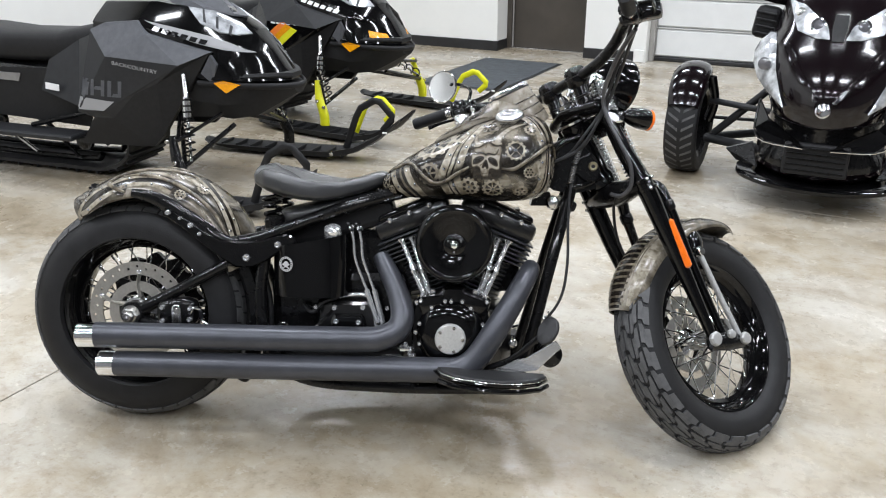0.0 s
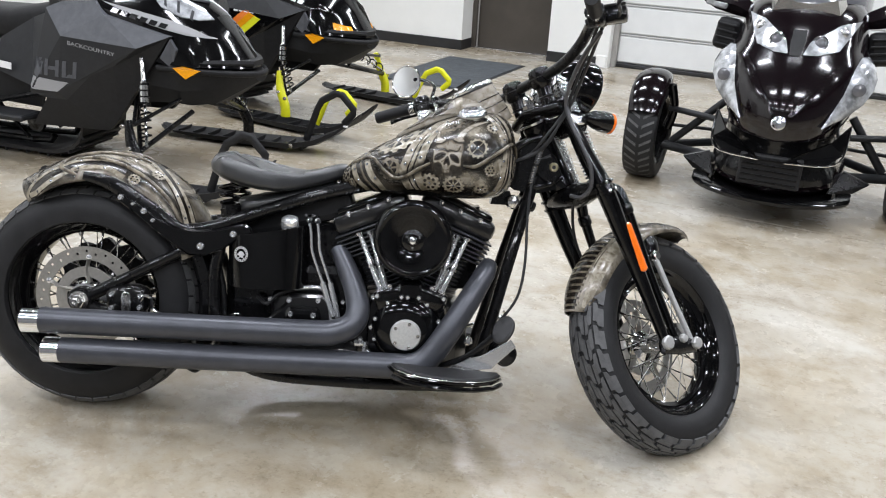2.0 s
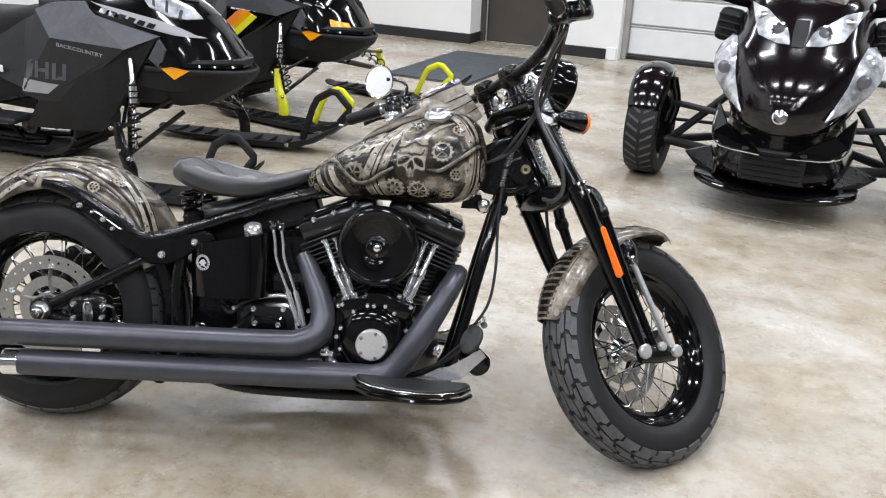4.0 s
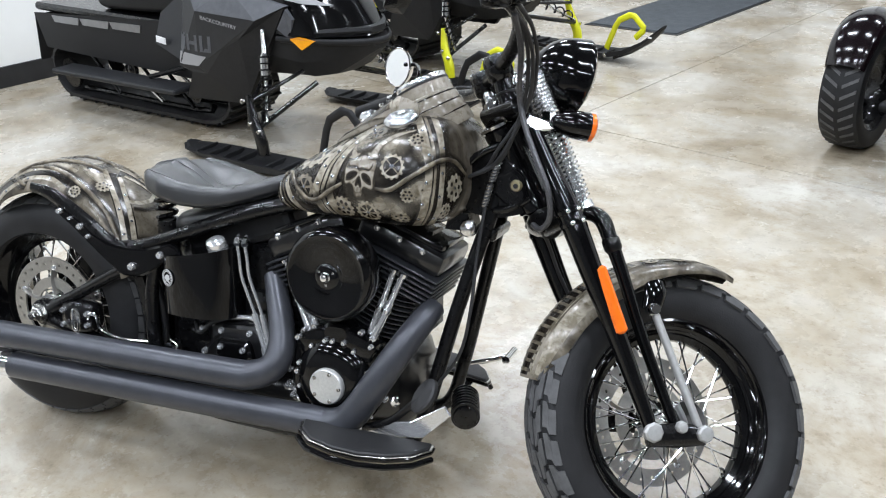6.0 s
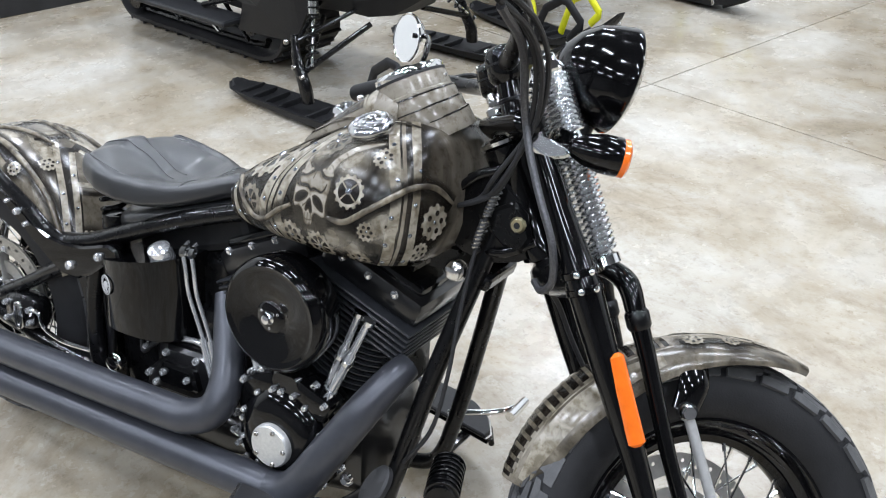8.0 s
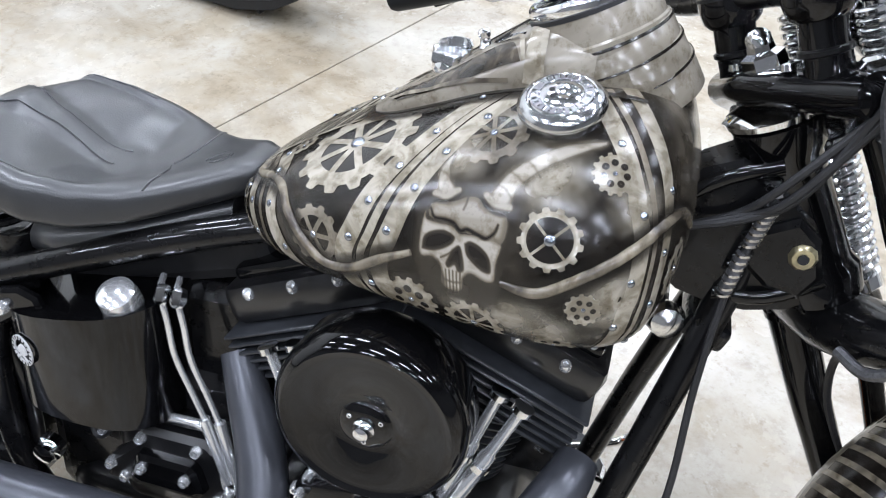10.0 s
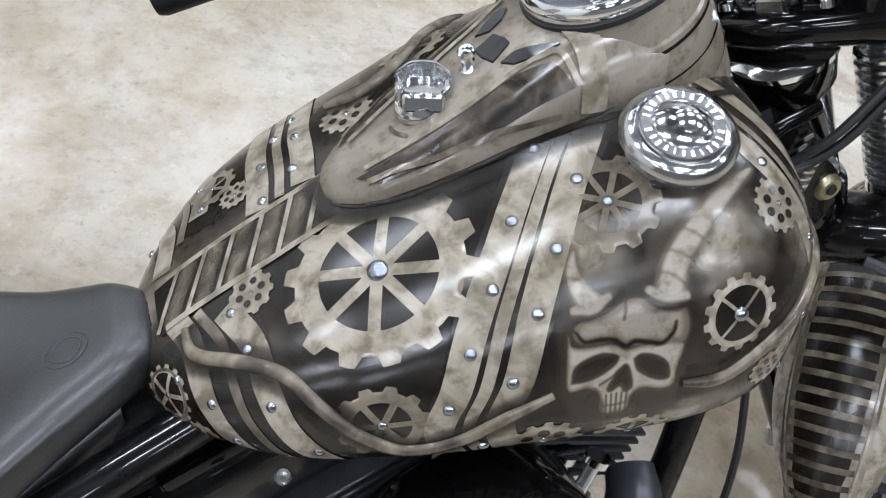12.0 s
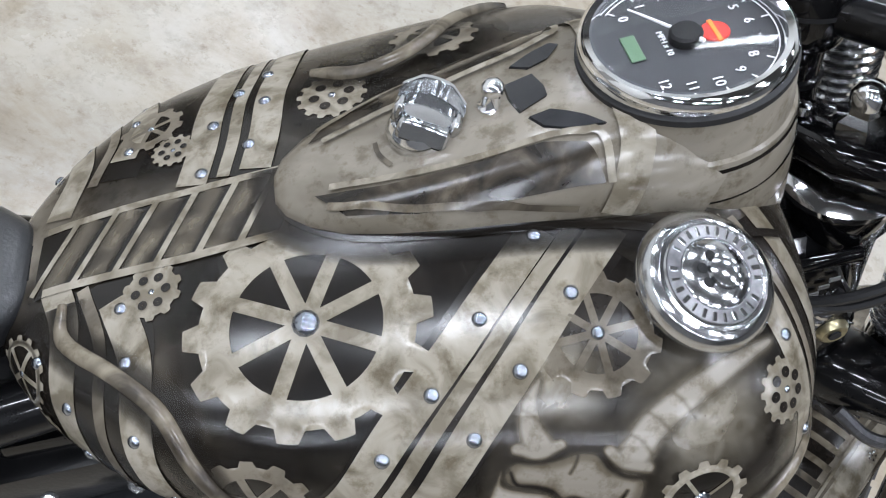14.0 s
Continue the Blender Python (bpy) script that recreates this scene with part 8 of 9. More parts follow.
        lamp_ = part("headlight", hlp, LENS, sled, "clear angular headlight")
        for k in range(3):
            part("reflector_bar", cover(tree, [(-0.045 + k * 0.075, 0.125 * s, 0.945 - k * 0.03), (-0.032 + k * 0.075, 0.125 * s, 0.94 - k * 0.03), (0.0 + k * 0.065, 0.172 * s, 0.885 - k * 0.02), (-0.014 + k * 0.065, 0.172 * s, 0.89 - k * 0.02)], (0, -0.75 * s, -1), 0.006, 1), CHARCOAL, lamp_)
        part("marker", shell([(0.072, 0.276 * s, 0.611), (0.122, 0.270 * s, 0.622), (0.205, 0.245 * s, 0.602), (0.136, 0.266 * s, 0.560)], [(0, 1, 2, 3)], (0, -s, 0), 0.02), AMBER_Y, sled, "amber side reflector", smooth=False)
        part("gill", shell([(0.065, 0.272 * s, 0.75), (0.02, 0.30 * s, 0.66), (0.06, 0.26 * s, 0.60), (0.09, 0.262 * s, 0.70)], [(0, 1, 2, 3)], (0, -s, 0), 0.02), SLATE, sled, "grey air gill", smooth=False)
        # front suspension; the skis stand wide
        SK = stance[0] if s < 0 else stance[1]
        sk = part("shock_absorber", bar([(-0.085, 0.300 * s, 0.650), (-0.06, 0.33 * s, 0.545), (-0.05, 0.345 * s, 0.53), (-0.042, 0.362 * s, 0.440)], [0.013, 0.016, 0.024, 0.024], 14), ALU, sled, "silver shock absorber")
        for k in range(4):
            q = Vector((-0.05, 0.345 * s, 0.53)).lerp(Vector((-0.042, 0.362 * s, 0.44)), k / 3)
            part("ring", lathe([(0.027, -0.004), (0.027, 0.004)], axis_matrix(q, (0.1, 0.2 * s, -1)), 14), BLACK, sk)
        part("shock_spring", coil((-0.04, 0.365 * s, 0.43), (0.0, (SK - 0.045) * s, 0.255), 0.026, 0.005, 5), BLACK, sk, "black coil spring")
        part("shock_rod", bar([(-0.04, 0.365 * s, 0.44), (0.005, (SK - 0.04) * s, 0.235)], 0.008, 10), CHROME, sk)
        for pts, r in (((( -0.02, (SK - 0.02) * s, 0.215), (0.10, 0.16 * s, 0.372)), 0.013), (((-0.02, (SK - 0.02) * s, 0.21), (-0.22, 0.18 * s, 0.36)), 0.012), (((-0.05, (SK - 0.025) * s, 0.345), (0.06, 0.20 * s, 0.44)), 0.010), (((-0.05, (SK - 0.025) * s, 0.345), (-0.20, 0.20 * s, 0.44)), 0.010)):
            part("control_arm", bar(pts, r, 10), BLACK, sled, "black control arm")
        spd = part("spindle", bar([(-0.085, (SK - 0.03) * s, 0.365), (-0.06, (SK - 0.01) * s, 0.25), (-0.015, SK * s, 0.15), (-0.01, SK * s, 0.075)], [0.020, 0.032, 0.036, 0.036], 10, 4, 0.7), accent or BLACK, sled, "ski spindle")
        for x, z in ((-0.085, 0.345), (-0.055, 0.235), (0.0, 0.20)):
            bolt((x, (SK + 0.015) * s, z), (0, s, 0), 0.012, 0.012, spd, STEEL)
        # ski: a long trough with upturned tip, keel and handle loop
        stations = [(-0.61, 0.035, 0.050, 0.048), (-0.57, 0.065, 0.032, 0.040), (-0.40, 0.085, 0.018, 0.045), (0.0, 0.090, 0.014, 0.050), (0.30, 0.088, 0.022, 0.060), (0.46, 0.080, 0.060, 0.098), (0.60, 0.060, 0.140, 0.168), (0.70, 0.036, 0.225, 0.245), (0.735, 0.020, 0.262, 0.275)]
        rings = []
        for x, w, lo, hi in stations:
            y0 = SK * s
            rings.append([(x, y0 - w, hi), (x, y0 - w, lo + 0.006), (x, y0 - w * 0.5, lo), (x, y0 - 0.012, lo - 0.004), (x, y0 + 0.012, lo - 0.004), (x, y0 + w * 0.5, lo), (x, y0 + w, lo + 0.006), (x, y0 + w, hi), (x, y0 + w - 0.012, hi), (x, y0 + w * 0.45, lo + 0.014), (x, y0 - w * 0.45, lo + 0.014), (x, y0 - w + 0.012, hi)])
        ski = part("ski", loft(rings), MATTE, sled, "black plastic ski", auto=30)
        for k in range(9):
            x = -0.46 + k * 0.105
            if abs(x) > 0.06:
                part("rib", block((0.012, 0.14, 0.028), pose(x, SK * s, 0.040), 0.003), MATTE, ski, "", False)
        part("ski_loop", bar([(0.38 - back, SK * s, 0.07), (0.455 - back, SK * s, 0.07 + (0.27 - 0.07) * tall), (0.485 - back, SK * s, 0.07 + (0.325 - 0.07) * tall), (0.575 - back, SK * s, 0.07 + (0.378 - 0.07) * tall), (0.615 - back, SK * s, 0.07 + (0.372 - 0.07) * tall), (0.690 - back, SK * s, 0.07 + (0.292 - 0.07) * tall), (0.685 - back, SK * s, 0.07 + (0.268 - 0.07) * tall), (0.625 - back, SK * s, 0.07 + (0.20 - 0.07) * tall)], [0.022, 0.020, 0.022, 0.022, 0.022, 0.020], 10, 0, 0.55), accent or MATTE, ski, "ski handle loop")
        part("wear_bar", bar([(-0.35, SK * s, 0.008), (0.25, SK * s, 0.008)], 0.006, 8), STEEL, ski)
        part("reflector", block((0.03, 0.004, 0.012), pose(0.66, (SK - 0.05) * s, 0.20), 0.002), WHITE, ski, "small white reflector", False)
        bolt((0.32, (SK - 0.088) * s, 0.05), (0, -s, 0), 0.014, 0.006, ski, STEEL)
        part("running_board", block((1.25, 0.16, 0.03), pose(-1.42, 0.31 * s, 0.27), 0.008), CHARCOAL, sled, "dark running board", False)
        part("tunnel_side", shell([(-0.80, 0.215 * s, 0.30), (-2.35, 0.215 * s, 0.36), (-2.40, 0.215 * s, 0.58), (-0.72, 0.215 * s, 0.62)], [(0, 1, 2, 3)], (0, -s, 0), 0.01), MATTE, sled, "black tunnel side", smooth=False)
        for k in range(3):
            part("tunnel_plate", shell([(-1.25 - 0.32 * k, 0.222 * s, 0.53), (-1.52 - 0.32 * k, 0.222 * s, 0.535), (-1.54 - 0.32 * k, 0.222 * s, 0.575), (-1.23 - 0.32 * k, 0.222 * s, 0.575)], [(0, 1, 2, 3)], (0, -s, 0), 0.006), TUNNEL, sled, "bare metal tunnel plate", smooth=False)
        part("side_strut", bar([(-0.74, 0.26 * s, 0.40), (-1.15, 0.28 * s, 0.30)], 0.014, 8), BLACK, sled)
        part("knee_panel", shell([(-0.63, 0.285 * s, 0.83), (-0.76, 0.32 * s, 0.44), (-1.06, 0.26 * s, 0.50), (-1.02, 0.21 * s, 0.66), (-0.80, 0.20 * s, 0.78)], [(0, 1, 2, 3, 4)], (0, -s, 0), 0.03), CHARCOAL, sled, "dark knee panel", smooth=False)
    if accent is not None:
        for s in (-1, 1):
            part("nose_mark", cover(tree, [(0.235, 0.5 * s, 0.695), (0.32, 0.5 * s, 0.672), (0.345, 0.5 * s, 0.640), (0.25, 0.5 * s, 0.655)], (0, -s, 0), 0.005, 2), AMBER_Y, hood, "amber printed mark")
    part("tail_light", block((0.03, 0.16, 0.035), pose(-2.43, 0, 0.64), 0.010), RED, sled, "red tail light", False)
    part("warning_label", shell([(-1.005, -0.288, 0.515), (-0.90, -0.303, 0.51), (-0.895, -0.303, 0.545), (-1.00, -0.286, 0.55)], [(0, 1, 2, 3)], (0, 1, 0), 0.004), WHITE, sled, "small white label", smooth=False)
    part("tunnel", block((1.65, 0.42, 0.05), pose(-1.56, 0, 0.60, 0, 1.5, 0), 0.015), BLACK, sled, "black tunnel top", False)
    part("seat", loft([super_ring(x, 0, (a + b) / 2, w, (a - b) / 2, (a - b) / 2, 24, 3.4, 4) for x, w, a, b in ((-0.66, 0.10, 0.88, 0.70), (-0.74, 0.15, 0.86, 0.64), (-1.00, 0.17, 0.81, 0.63), (-1.35, 0.185, 0.80, 0.625), (-1.62, 0.185, 0.82, 0.625), (-1.70, 0.16, 0.80, 0.63))]), MATTE, sled, "black vinyl seat")
    # track: an endless belt with lugs, on slide rails
    loop = []
    for k in range(13):
        a = -math.pi / 2 + math.pi * k / 12
        loop.append((-0.72 + 0.14 * math.cos(a), 0.205 + 0.175 * math.sin(a)) if k > 5 else (-0.84 + 0.26 * math.cos(a), 0.205 + 0.175 * math.sin(a)))
    for k in range(13):
        a = math.pi / 2 + math.pi * k / 12
        loop.append((-2.22 + 0.16 * math.cos(a), 0.225 + 0.155 * math.sin(a) - (0.04 if k > 6 else 0)))
    belt = bmesh.new()
    n = len(loop)
    vo = [[belt.verts.new((x, y, z)) for x, z in loop] for y in (-0.19, 0.19)]
    ci = (sum(p[0] for p in loop) / n, sum(p[1] for p in loop) / n)
    vi = [[belt.verts.new((x + (ci[0] - x) * 0.015, y, z + (0.2 - z) * 0.12)) for x, z in loop] for y in (-0.19, 0.19)]
    for k in range(n):
        j = (k + 1) % n
        belt.faces.new((vo[0][k], vo[0][j], vo[1][j], vo[1][k]))
        belt.faces.new((vi[0][k], vi[1][k], vi[1][j], vi[0][j]))
        for q in (0, 1):
            belt.faces.new((vo[q][k], vi[q][k], vi[q][j], vo[q][j]))
    tk_ = part("track", belt, RUBBER, sled, "black rubber track", smooth=False)
    pts = [Vector((x, 0, z)) for x, z in loop] + [Vector((loop[0][0], 0, loop[0][1]))]
    lens = [0.0]
    for a, b in zip(pts, pts[1:]):
        lens.append(lens[-1] + (b - a).length)
    for k in range(56):
        sdist = lens[-1] * k / 56
        i = max(j for j in range(len(pts) - 1) if lens[j] <= sdist)
        f = (sdist - lens[i]) / max(1e-6, lens[i + 1] - lens[i])
        p = pts[i].lerp(pts[i + 1], f)
        t = (pts[i + 1] - pts[i]).normalized()
        nrm = Vector((t.z, 0, -t.x))
        mm_ = Matrix(((t.x, 0, nrm.x, 0), (0, 1, 0, 0), (t.z, 0, nrm.z, 0), (0, 0, 0, 1)))
        part("lug", block((0.012, 0.34 if k % 2 else 0.38, 0.022), Matrix.Translation(p + nrm * 0.008) @ mm_, 0.003), RUBBER, tk_, "", False)
    for s in (-1, 1):
        part("slide_rail", bar([(-0.85, 0.10 * s, 0.11), (-1.0, 0.10 * s, 0.07), (-2.2, 0.10 * s, 0.075)], 0.018, 8, 3), BLACK, sled, "black slide rail")
        for x0, x1 in ((-1.0, -1.25), (-1.75, -2.0), (-1.3, -1.7)):
            part("suspension_arm", bar([(x0, 0.13 * s, 0.09), (x1, 0.13 * s, 0.34)], 0.012, 8), STEEL if x0 == -1.3 else BLACK, sled, "rear suspension arm")
        for x, z, r in ((-0.90, 0.20, 0.055), (-2.20, 0.19, 0.095), (-1.5, 0.28, 0.05)):
            part("idler_wheel", lathe([(0.02, 0), (r * 0.7, 0.004), (r, 0.0), (r, 0.025), (r * 0.6, 0.022), (0.02, 0.03)], along_y(x, 0.155 * s, z, s), 24), BLACK, sled, "black idler wheel")
    part("snow_flap", shell([(-2.42, -0.2, 0.56), (-2.42, 0.2, 0.56), (-2.52, 0.19, 0.25), (-2.52, -0.19, 0.25)], [(0, 1, 2, 3)], (-1, 0, 0), 0.008), RUBBER, sled, "black snow flap", smooth=False)
    return sled


SLED_1 = pose(-1.15, 4.555, 0, 0, 0, -19)
SLED_2 = pose(-0.577, 5.876, 0, 0, 0, -34)
snowmobile(SLED_1, "black and slate grey snowmobile parked on concrete", None, SLATE, CHARCOAL, LETTER)
snowmobile(SLED_2, "black snowmobile with orange stripes and fluorescent yellow ski loops", YELLOW, CHARCOAL, GLOSS, GLOSS, 0.12, 0.78, (0.38, 0.76))


# ---- three-wheeled roadster: local x to the building's right, -y towards its nose ----
def roadster(m):
    car = thing("three_wheeler", m, "dark plum three-wheeled roadster with two front wheels", "three-wheeler")
    C = 0.03
    prof = [(0.150, 0.22, -0.44), (0.170, 0.32, -0.53), (0.205, 0.35, -0.575), (0.26, 0.335, -0.585), (0.33, 0.30, -0.565), (0.42, 0.285, -0.575), (0.50, 0.30, -0.620), (0.58, 0.330, -0.62), (0.66, 0.355, -0.585), (0.75, 0.375, -0.52), (0.82, 0.36, -0.455), (0.87, 0.325, -0.40), (0.95, 0.31, -0.33), (1.02, 0.295, -0.25), (1.07, 0.26, -0.15), (1.09, 0.20, -0.02)]
    rings = []
    for z, w, f in prof:
        ring = []
        for k in range(25):
            a = math.pi * k / 24
            c, s = math.cos(a), math.sin(a)
            crease = 1 + 0.025 * math.exp(-((c) / 0.16) ** 2)
            ring.append((C + w * math.copysign(abs(c) ** 0.90, c), 0.10 + (f - 0.10) * abs(s) ** 0.66 * crease, z))
        ring += [(C - w * 0.9, 0.75, z), (C + w * 0.9, 0.75, z)]
        rings.append(ring)
    body = part("body", loft(rings), PLUM, car, "dark plum gloss nose body", auto=50)
    tree = tree_of(body)
    d = (0, 1, 0)
    for s in (-1, 1):
        def fl(pts):
            return [(C + s * x, -1.2, z) for x, z in pts]
        hl = part("headlight", cover(tree, fl([(0.265, 1.005), (0.175, 0.985), (0.055, 0.905), (0.035, 0.848), (0.10, 0.848), (0.19, 0.872)]), d, 0.006, 4), LENS, car, "clear swept headlight")
        hit, nrm, _, _ = tree.ray_cast(Vector((C + s * 0.10, -1.5, 0.905)), Vector((0, 1, 0)))
        part("lamp_ring", lathe([(0.036, 0.0), (0.038, 0.010), (0.030, 0.012), (0.027, 0.006)], axis_matrix(hit, (0, -1, 0.3)), 26), CHROME, hl, "chrome lamp ring")
        part("projector", lathe([(0.028, 0.004), (0.022, 0.016), (0.004, 0.020)], axis_matrix(hit, (0, -1, 0.3)), 24), SMOKE, hl, "dark projector lens")
        hit, nrm, _, _ = tree.ray_cast(Vector((C + s * 0.195, -1.5, 0.955)), Vector((0, 1, 0)))
        part("side_bulb", lathe([(0.024, 0.0), (0.024, 0.010), (0.012, 0.016), (0.003, 0.017)], axis_matrix(hit, (0, -1, 0.3)), 20), ALU, hl)
        lens_rows = []
        for (xo, zo), (xi, zi) in zip(((0.335, 0.845), (0.372, 0.805), (0.390, 0.755), (0.385, 0.705), (0.350, 0.640), (0.285, 0.580), (0.198, 0.532)), ((0.300, 0.845), (0.280, 0.800), (0.268, 0.750), (0.255, 0.690), (0.228, 0.625), (0.205, 0.570), (0.188, 0.534))):
            hit, nrm, _, _ = tree.ray_cast(Vector((C + s * xi, -1.5, zi)), Vector((0, 1, 0)))
            yi = hit.y - 0.015
            yo = yi + (xo - xi) * 1.05
            row = []
            for q in range(6):
                w = q / 5
                row.append((C + s * (xo * w + xi * (1 - w)), yi + (yo - yi) * w - 0.016 * math.sin(math.pi * w), zo * w + zi * (1 - w)))
            lens_rows.append(row + [(x, y + 0.05, z) for x, y, z in row[::-1]])
        ll = part("running_light", loft(lens_rows), LENS, car, "clear curved side light")
        hit, nrm, _, _ = tree.ray_cast(Vector((C + s * 0.315, -1.5, 0.715)), Vector((0, 1, 0)))
        if hit is None:
            hit = Vector((C + s * 0.315, -0.35, 0.715))
        hit = Vector((hit.x, lens_rows[3][2][1] - 0.004, hit.z))
        part("fog_lamp", lathe([(0.030, 0.0), (0.031, 0.012), (0.022, 0.015), (0.004, 0.020)], axis_matrix(hit, (0.15 * s, -1, 0.1)), 24), SMOKE, ll, "round fog lamp")
        # raised creases of the bonnet
        part("bonnet_crease", cover(tree, fl([(0.21, 0.815), (0.235, 0.80), (0.13, 0.68), (0.045, 0.575), (0.030, 0.585), (0.105, 0.68)]), d, 0.010, 3), PLUM, body, "")
        # grille blade with bright edge
        blade = [(0.325, -0.33, 0.52), (0.315, -0.47, 0.40), (0.25, -0.56, 0.36), (0.06, -0.645, 0.365), (0.16, -0.60, 0.425), (0.25, -0.50, 0.455)]
        part("grille_blade", shell([(C + s * x, y, z) for x, y, z in blade], [tuple(range(6))], (0, 1, 0), 0.03), GLOSS, car, "black grille blade", smooth=False)
        part("blade_edge", bar([(C + s * x, y - 0.008, z - 0.004) for x, y, z in blade[:4]], 0.0045, 8, 3), CHROME, car, "bright blade edge")
        part("chin_fin", shell([(C + s * 0.28, -0.48, 0.20), (C + s * 0.40, -0.36, 0.19), (C + s * 0.47, -0.28, 0.225), (C + s * 0.34, -0.26, 0.27)], [(0, 1, 2, 3)], (0, 1, 0), 0.03), BLACK, car, "black chin fin", smooth=False)
        # side vents and mirrors
        part("side_vent", block((0.13, 0.10, 0.17), pose(C + s * 0.385, 0.02, 0.865, 0, -8 * s, 0), 0.03, seg=2), MATTE, car, "black mesh side vent", False)
        for k in range(4):
            part("vent_slat", block((0.11, 0.012, 0.012), pose(C + s * 0.385, -0.035, 0.81 + k * 0.036, 0, -8 * s, 0), 0.003), MATTE, car, "", False)
        mr = part("mirror", loft([[(C + s * x, y, z) for y, z in ((0.02, z0), (0.10, z0 + 0.01), (0.12, z1), (0.03, z1 + 0.012), (-0.015, (z0 + z1) / 2))] for x, z0, z1 in ((0.29, 0.955, 1.03), (0.36, 0.965, 1.07), (0.47, 0.99, 1.085), (0.535, 1.025, 1.075))]), PLUM, car, "dark plum mirror housing", auto=25)
        part("mirror_lamp", block((0.12, 0.02, 0.035), pose(C + s * 0.465, -0.003, 1.02, 0, -10 * s, 8 * s), 0.008), LENS, mr, "clear mirror signal lamp", False)
        part("mirror_cap", shell([(C + s * 0.36, 0.0, 1.05), (C + s * 0.50, 0.0, 1.065), (C + s * 0.52, 0.08, 1.10), (C + s * 0.38, 0.08, 1.09)], [(0, 1, 2, 3)], (0, 0, -1), 0.02), STEEL, mr, "silver mirror cap", smooth=False)
        # front wheel with fender
        wx = 0.70 * s
        mw = axis_matrix((wx, 0, 0.285), (s, 0, 0))
        rim = part("front_wheel", turn_ring([(0.19, 0.06), (0.195, 0.075), (0.20, 0.07), (0.18, 0.0), (0.20, -0.07), (0.195, -0.075), (0.17, -0.06), (0.165, 0.0)], mw, 48), BLACK, car, "black cast front wheel")
        part("tyre", turn_ring([(0.20, -0.082), (0.245, -0.092), (0.272, -0.085), (0.283, -0.065), (0.286, 0.0), (0.283, 0.065), (0.272, 0.085), (0.245, 0.092), (0.20, 0.082)], mw, 72), TYRE, rim, "black road tyre")
        tb = bmesh.new()
        for k in range(34):
            for q in (-1, 1):
                a = 2 * math.pi * k / 34
                quad = []
                for h, da in ((0.010, 0.0), (0.010, 0.055), (0.072, 0.19), (0.072, 0.135)):
                    r = 0.2885 - 0.004 * (h / 0.07) ** 2
                    quad.append((r, a + da, h * q))
                vs = [tb.verts.new(mw @ Vector((r * math.cos(b), r * math.sin(b), h))) for r, b, h in quad]
                lo = [tb.verts.new(mw @ Vector(((r - 0.006) * math.cos(b), (r - 0.006) * math.sin(b), h))) for r, b, h in quad]
                tb.faces.new(vs)
                for e in range(4):
                    tb.faces.new((vs[e], vs[(e + 1) % 4], lo[(e + 1) % 4], lo[e]))
        part("tread", tb, TREAD, rim, "angled tread blocks", smooth=False)
        for k in range(5):
            a = 2 * math.pi * k / 5
            part("wheel_spoke", bar([mw @ Vector((0.03 * math.cos(a), 0.03 * math.sin(a), 0.03)), mw @ Vector((0.185 * math.cos(a + 0.1), 0.185 * math.sin(a + 0.1), 0.04))], [0.02, 0.014], 8), BLACK, rim)
        fr = []
        for k in range(19):
            a = radians(152 - k * 6.2)
            rr = 0.318 + 0.022 * math.sin(math.pi * k / 18)
            w = 0.098 * (0.72 + 0.28 * math.sin(math.pi * min(1, (k + 2) / 16)))
            row = []
            for j in range(11):
                b = math.pi * j / 10
                row.append((wx + w * math.cos(b) * 1.02, rr * math.cos(a) * (0.93 + 0.07 * math.sin(b)), 0.285 + (rr - 0.035 + 0.045 * math.sin(b)) * math.sin(a)))
            fr.append(row + [(x * 1.0, y * 0.96, 0.285 + (z - 0.285) * 0.96) for x, y, z in row[::-1]])
        part("fender", loft(fr), PLUM, car, "dark plum gloss wheel fender")
        part("fender_stay", bar([(wx - s * 0.10, -0.05, 0.56), (wx - s * 0.125, 0.0, 0.42), (wx - s * 0.10, 0.0, 0.30)], [0.03, 0.025, 0.03], 10, 4, 0.5), GLOSS, car, "black fender stay")
        for pts, r in ((((0.60 * s, 0.0, 0.42), (0.26 * s + C, -0.08, 0.40)), 0.018), (((0.60 * s, 0.0, 0.20), (0.28 * s + C, -0.18, 0.215)), 0.026), (((0.60 * s, 0.02, 0.20), (0.28 * s + C, 0.25, 0.22)), 0.024), (((0.56 * s, 0.0, 0.23), (0.33 * s + C, 0.0, 0.50)), 0.022), (((0.58 * s, 0.06, 0.31), (0.27 * s + C, 0.06, 0.32)), 0.010)):
            part("control_arm", bar(pts, r, 10), CHARCOAL, car, "grey suspension arm")
    part("centre_panel", cover(tree, [(C + x, -1.2, z) for x, z in ((-0.030, 0.955), (0.030, 0.955), (0.034, 0.905), (0.026, 0.842), (-0.026, 0.842), (-0.034, 0.905))], d, 0.005, 3), MATTE, car, "matt black panel between the headlights")
    # the dark recess below the nose is only a black layer on the body
    part("recess_layer", cover(tree, [(C + x, -1.2, z) for x, z in ((-0.25, 0.475), (0.0, 0.455), (0.25, 0.475), (0.285, 0.40), (0.29, 0.23), (-0.29, 0.23), (-0.285, 0.40))], d, 0.006, 4), BLACK, car, "black layer standing in for the dark recess below the nose")
    part("badge", lathe([(0.030, 0.0), (0.034, 0.006), (0.026, 0.010), (0.014, 0.008), (0.004, 0.012)], axis_matrix((C, -0.668, 0.555), (0, -1, 0.25)), 28), CHROME, car, "round chrome badge")
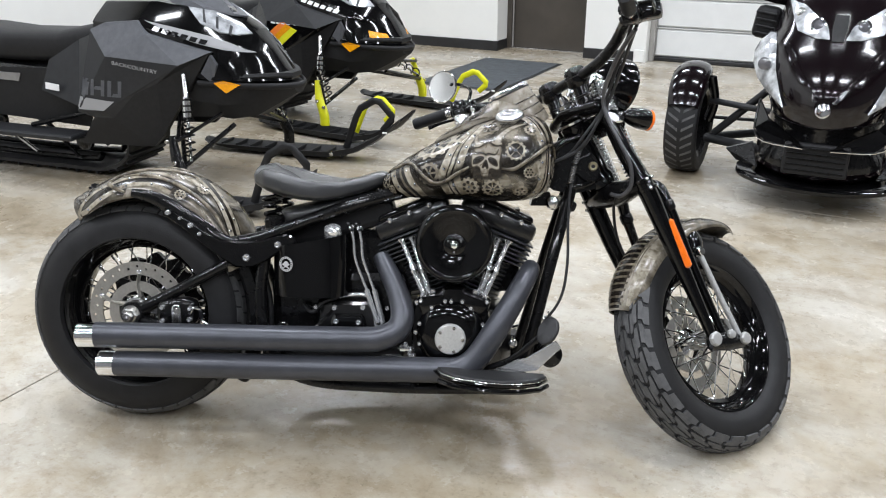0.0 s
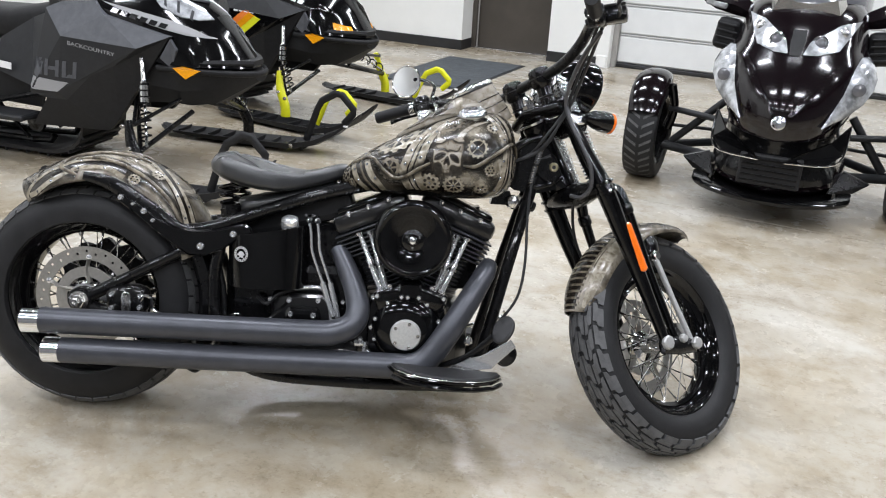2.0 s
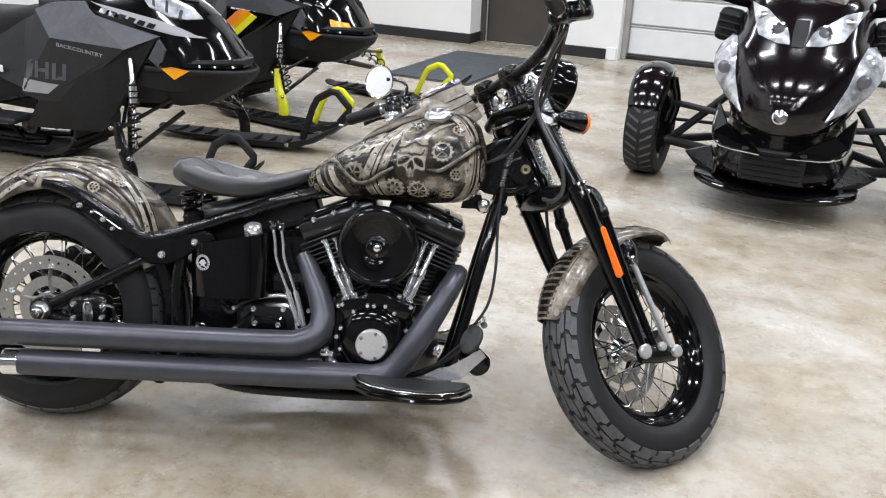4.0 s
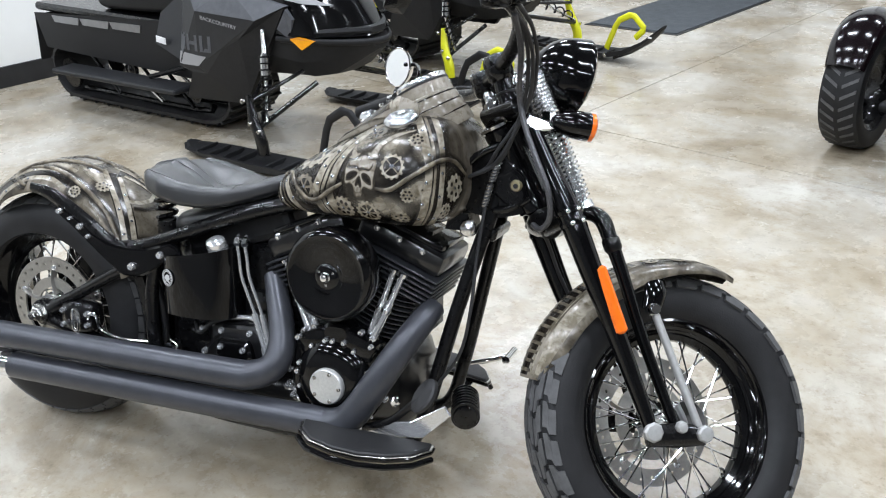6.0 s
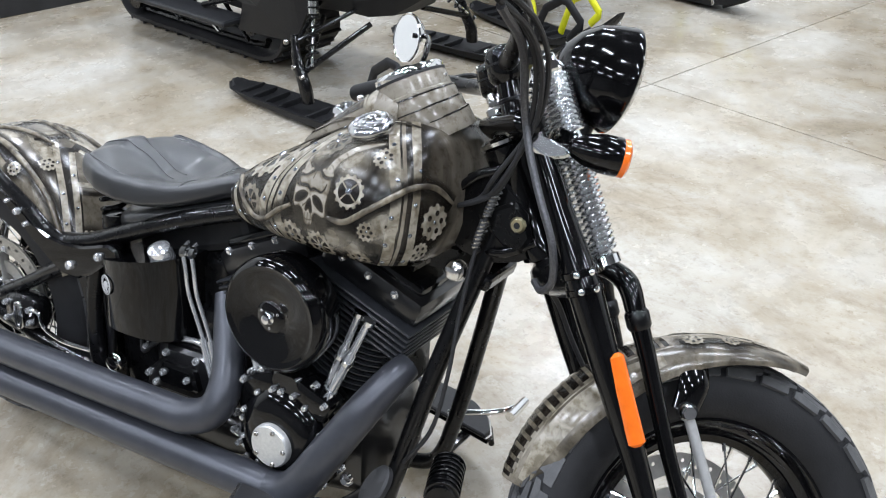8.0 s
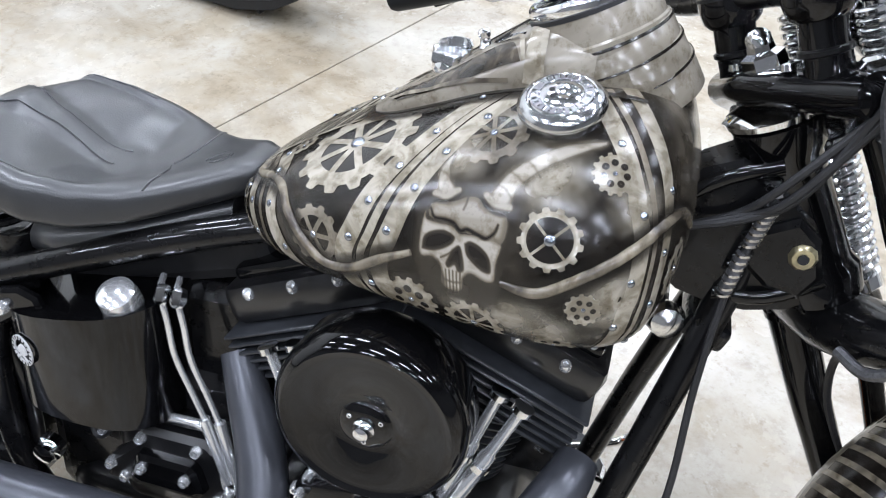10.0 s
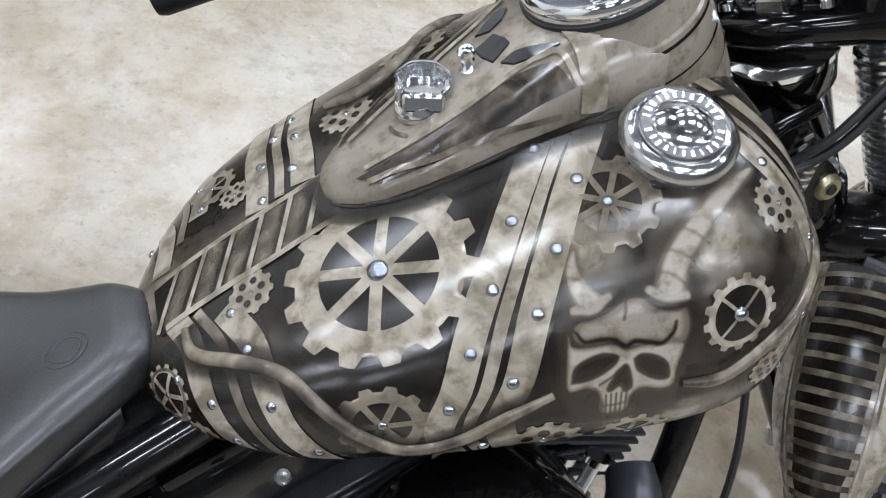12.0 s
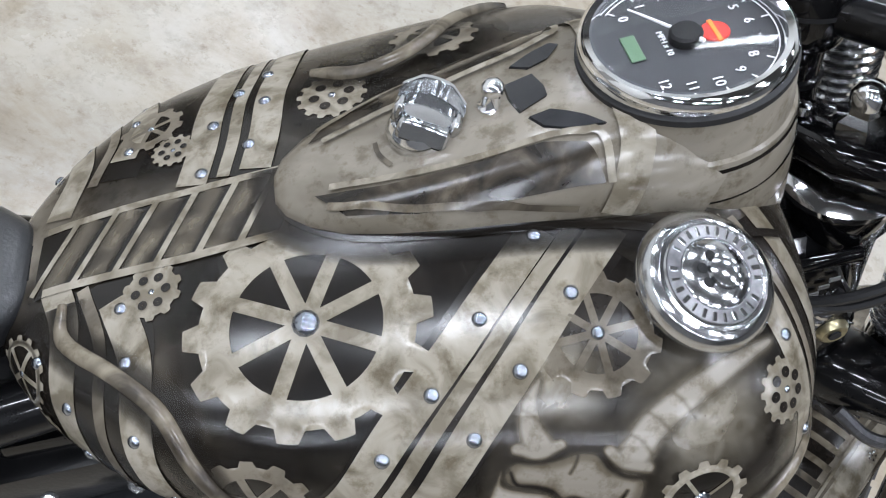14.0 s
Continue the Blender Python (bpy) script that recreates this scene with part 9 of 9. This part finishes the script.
    part("chin", loft([[(C + 0.40 * math.cos(math.pi * k / 20) , -0.30 - 0.315 * math.sin(math.pi * k / 20) - o, z) for k in range(21)] + [(C - 0.3, 0.1, z), (C + 0.3, 0.1, z)] for z, o in ((0.125, 0.0), (0.135, 0.02), (0.150, 0.02), (0.162, 0.0))]), GLOSS, car, "black gloss chin lip")
    part("grille", block((0.30, 0.03, 0.16), pose(C, -0.60, 0.30, -4, 0, 0), 0.02, seg=2), MATTE, car, "black mesh grille", False)
    for k in range(5):
        part("grille_bar", block((0.27, 0.012, 0.008), pose(C, -0.618, 0.245 + k * 0.028), 0.003), BLACK, car, "", False)
    scr = []
    for k in range(13):
        a = math.pi * k / 12
        scr.append([(C + 0.305 * math.cos(a) * w, 0.20 - 0.38 * math.sin(a) + b, z) for z, w, b in ((1.01, 1.0, 0.0), (1.12, 1.0, 0.09), (1.24, 0.93, 0.18), (1.33, 0.80, 0.24))])
    ws = bmesh.new()
    skin(ws, [[Vector(p) for p in r] for r in scr], closed=False, cap=False)
    g = bmesh.ops.extrude_face_region(ws, geom=ws.faces[:])
    bmesh.ops.translate(ws, vec=(0, 0.006, 0), verts=[v for v in g["geom"] if isinstance(v, bmesh.types.BMVert)])
    part("windscreen", ws, SMOKE, car, "tinted windscreen")
    part("dash_cowl", loft([[(C + x * w, y, z) for x, z in ((-0.20, 1.03), (-0.17, 1.10), (-0.05, 1.075), (0.05, 1.075), (0.17, 1.10), (0.20, 1.03))] for y, w in ((-0.20, 0.8), (-0.10, 1.0), (0.05, 0.9))]), STEEL, car, "silver dash cowl", smooth=False)
    part("main_body", loft([[(C + x * w, y, z0 + (z1 - z0) * zz) for x, zz in ((-1, 0.1), (-1, 0.8), (-0.6, 1), (0.6, 1), (1, 0.8), (1, 0.1), (0.6, 0), (-0.6, 0))] for y, w, z0, z1 in ((0.3, 0.28, 0.22, 0.95), (0.8, 0.24, 0.2, 0.75), (1.4, 0.22, 0.25, 0.78), (1.9, 0.20, 0.4, 0.85))]), PLUM, car, "dark plum rear body", smooth=False)
    rwm = axis_matrix((C, 1.714, 0.31), (1, 0, 0))
    part("rear_wheel", turn_ring([(0.19, -0.10), (0.28, -0.11), (0.305, -0.09), (0.31, 0.0), (0.305, 0.09), (0.28, 0.11), (0.19, 0.10)], rwm, 48), TYRE, car, "wide rear tyre")
    part("rear_rim", lathe([(0.19, -0.09), (0.19, 0.09)], rwm, 36), BLACK, car)
    part("rider_seat", block((0.30, 0.95, 0.12), pose(C, 1.15, 0.80), 0.04, seg=2), MATTE, car, "black vinyl seat", False)
    return car


roadster(ROOM @ pose(-0.24, 4.93, 0))
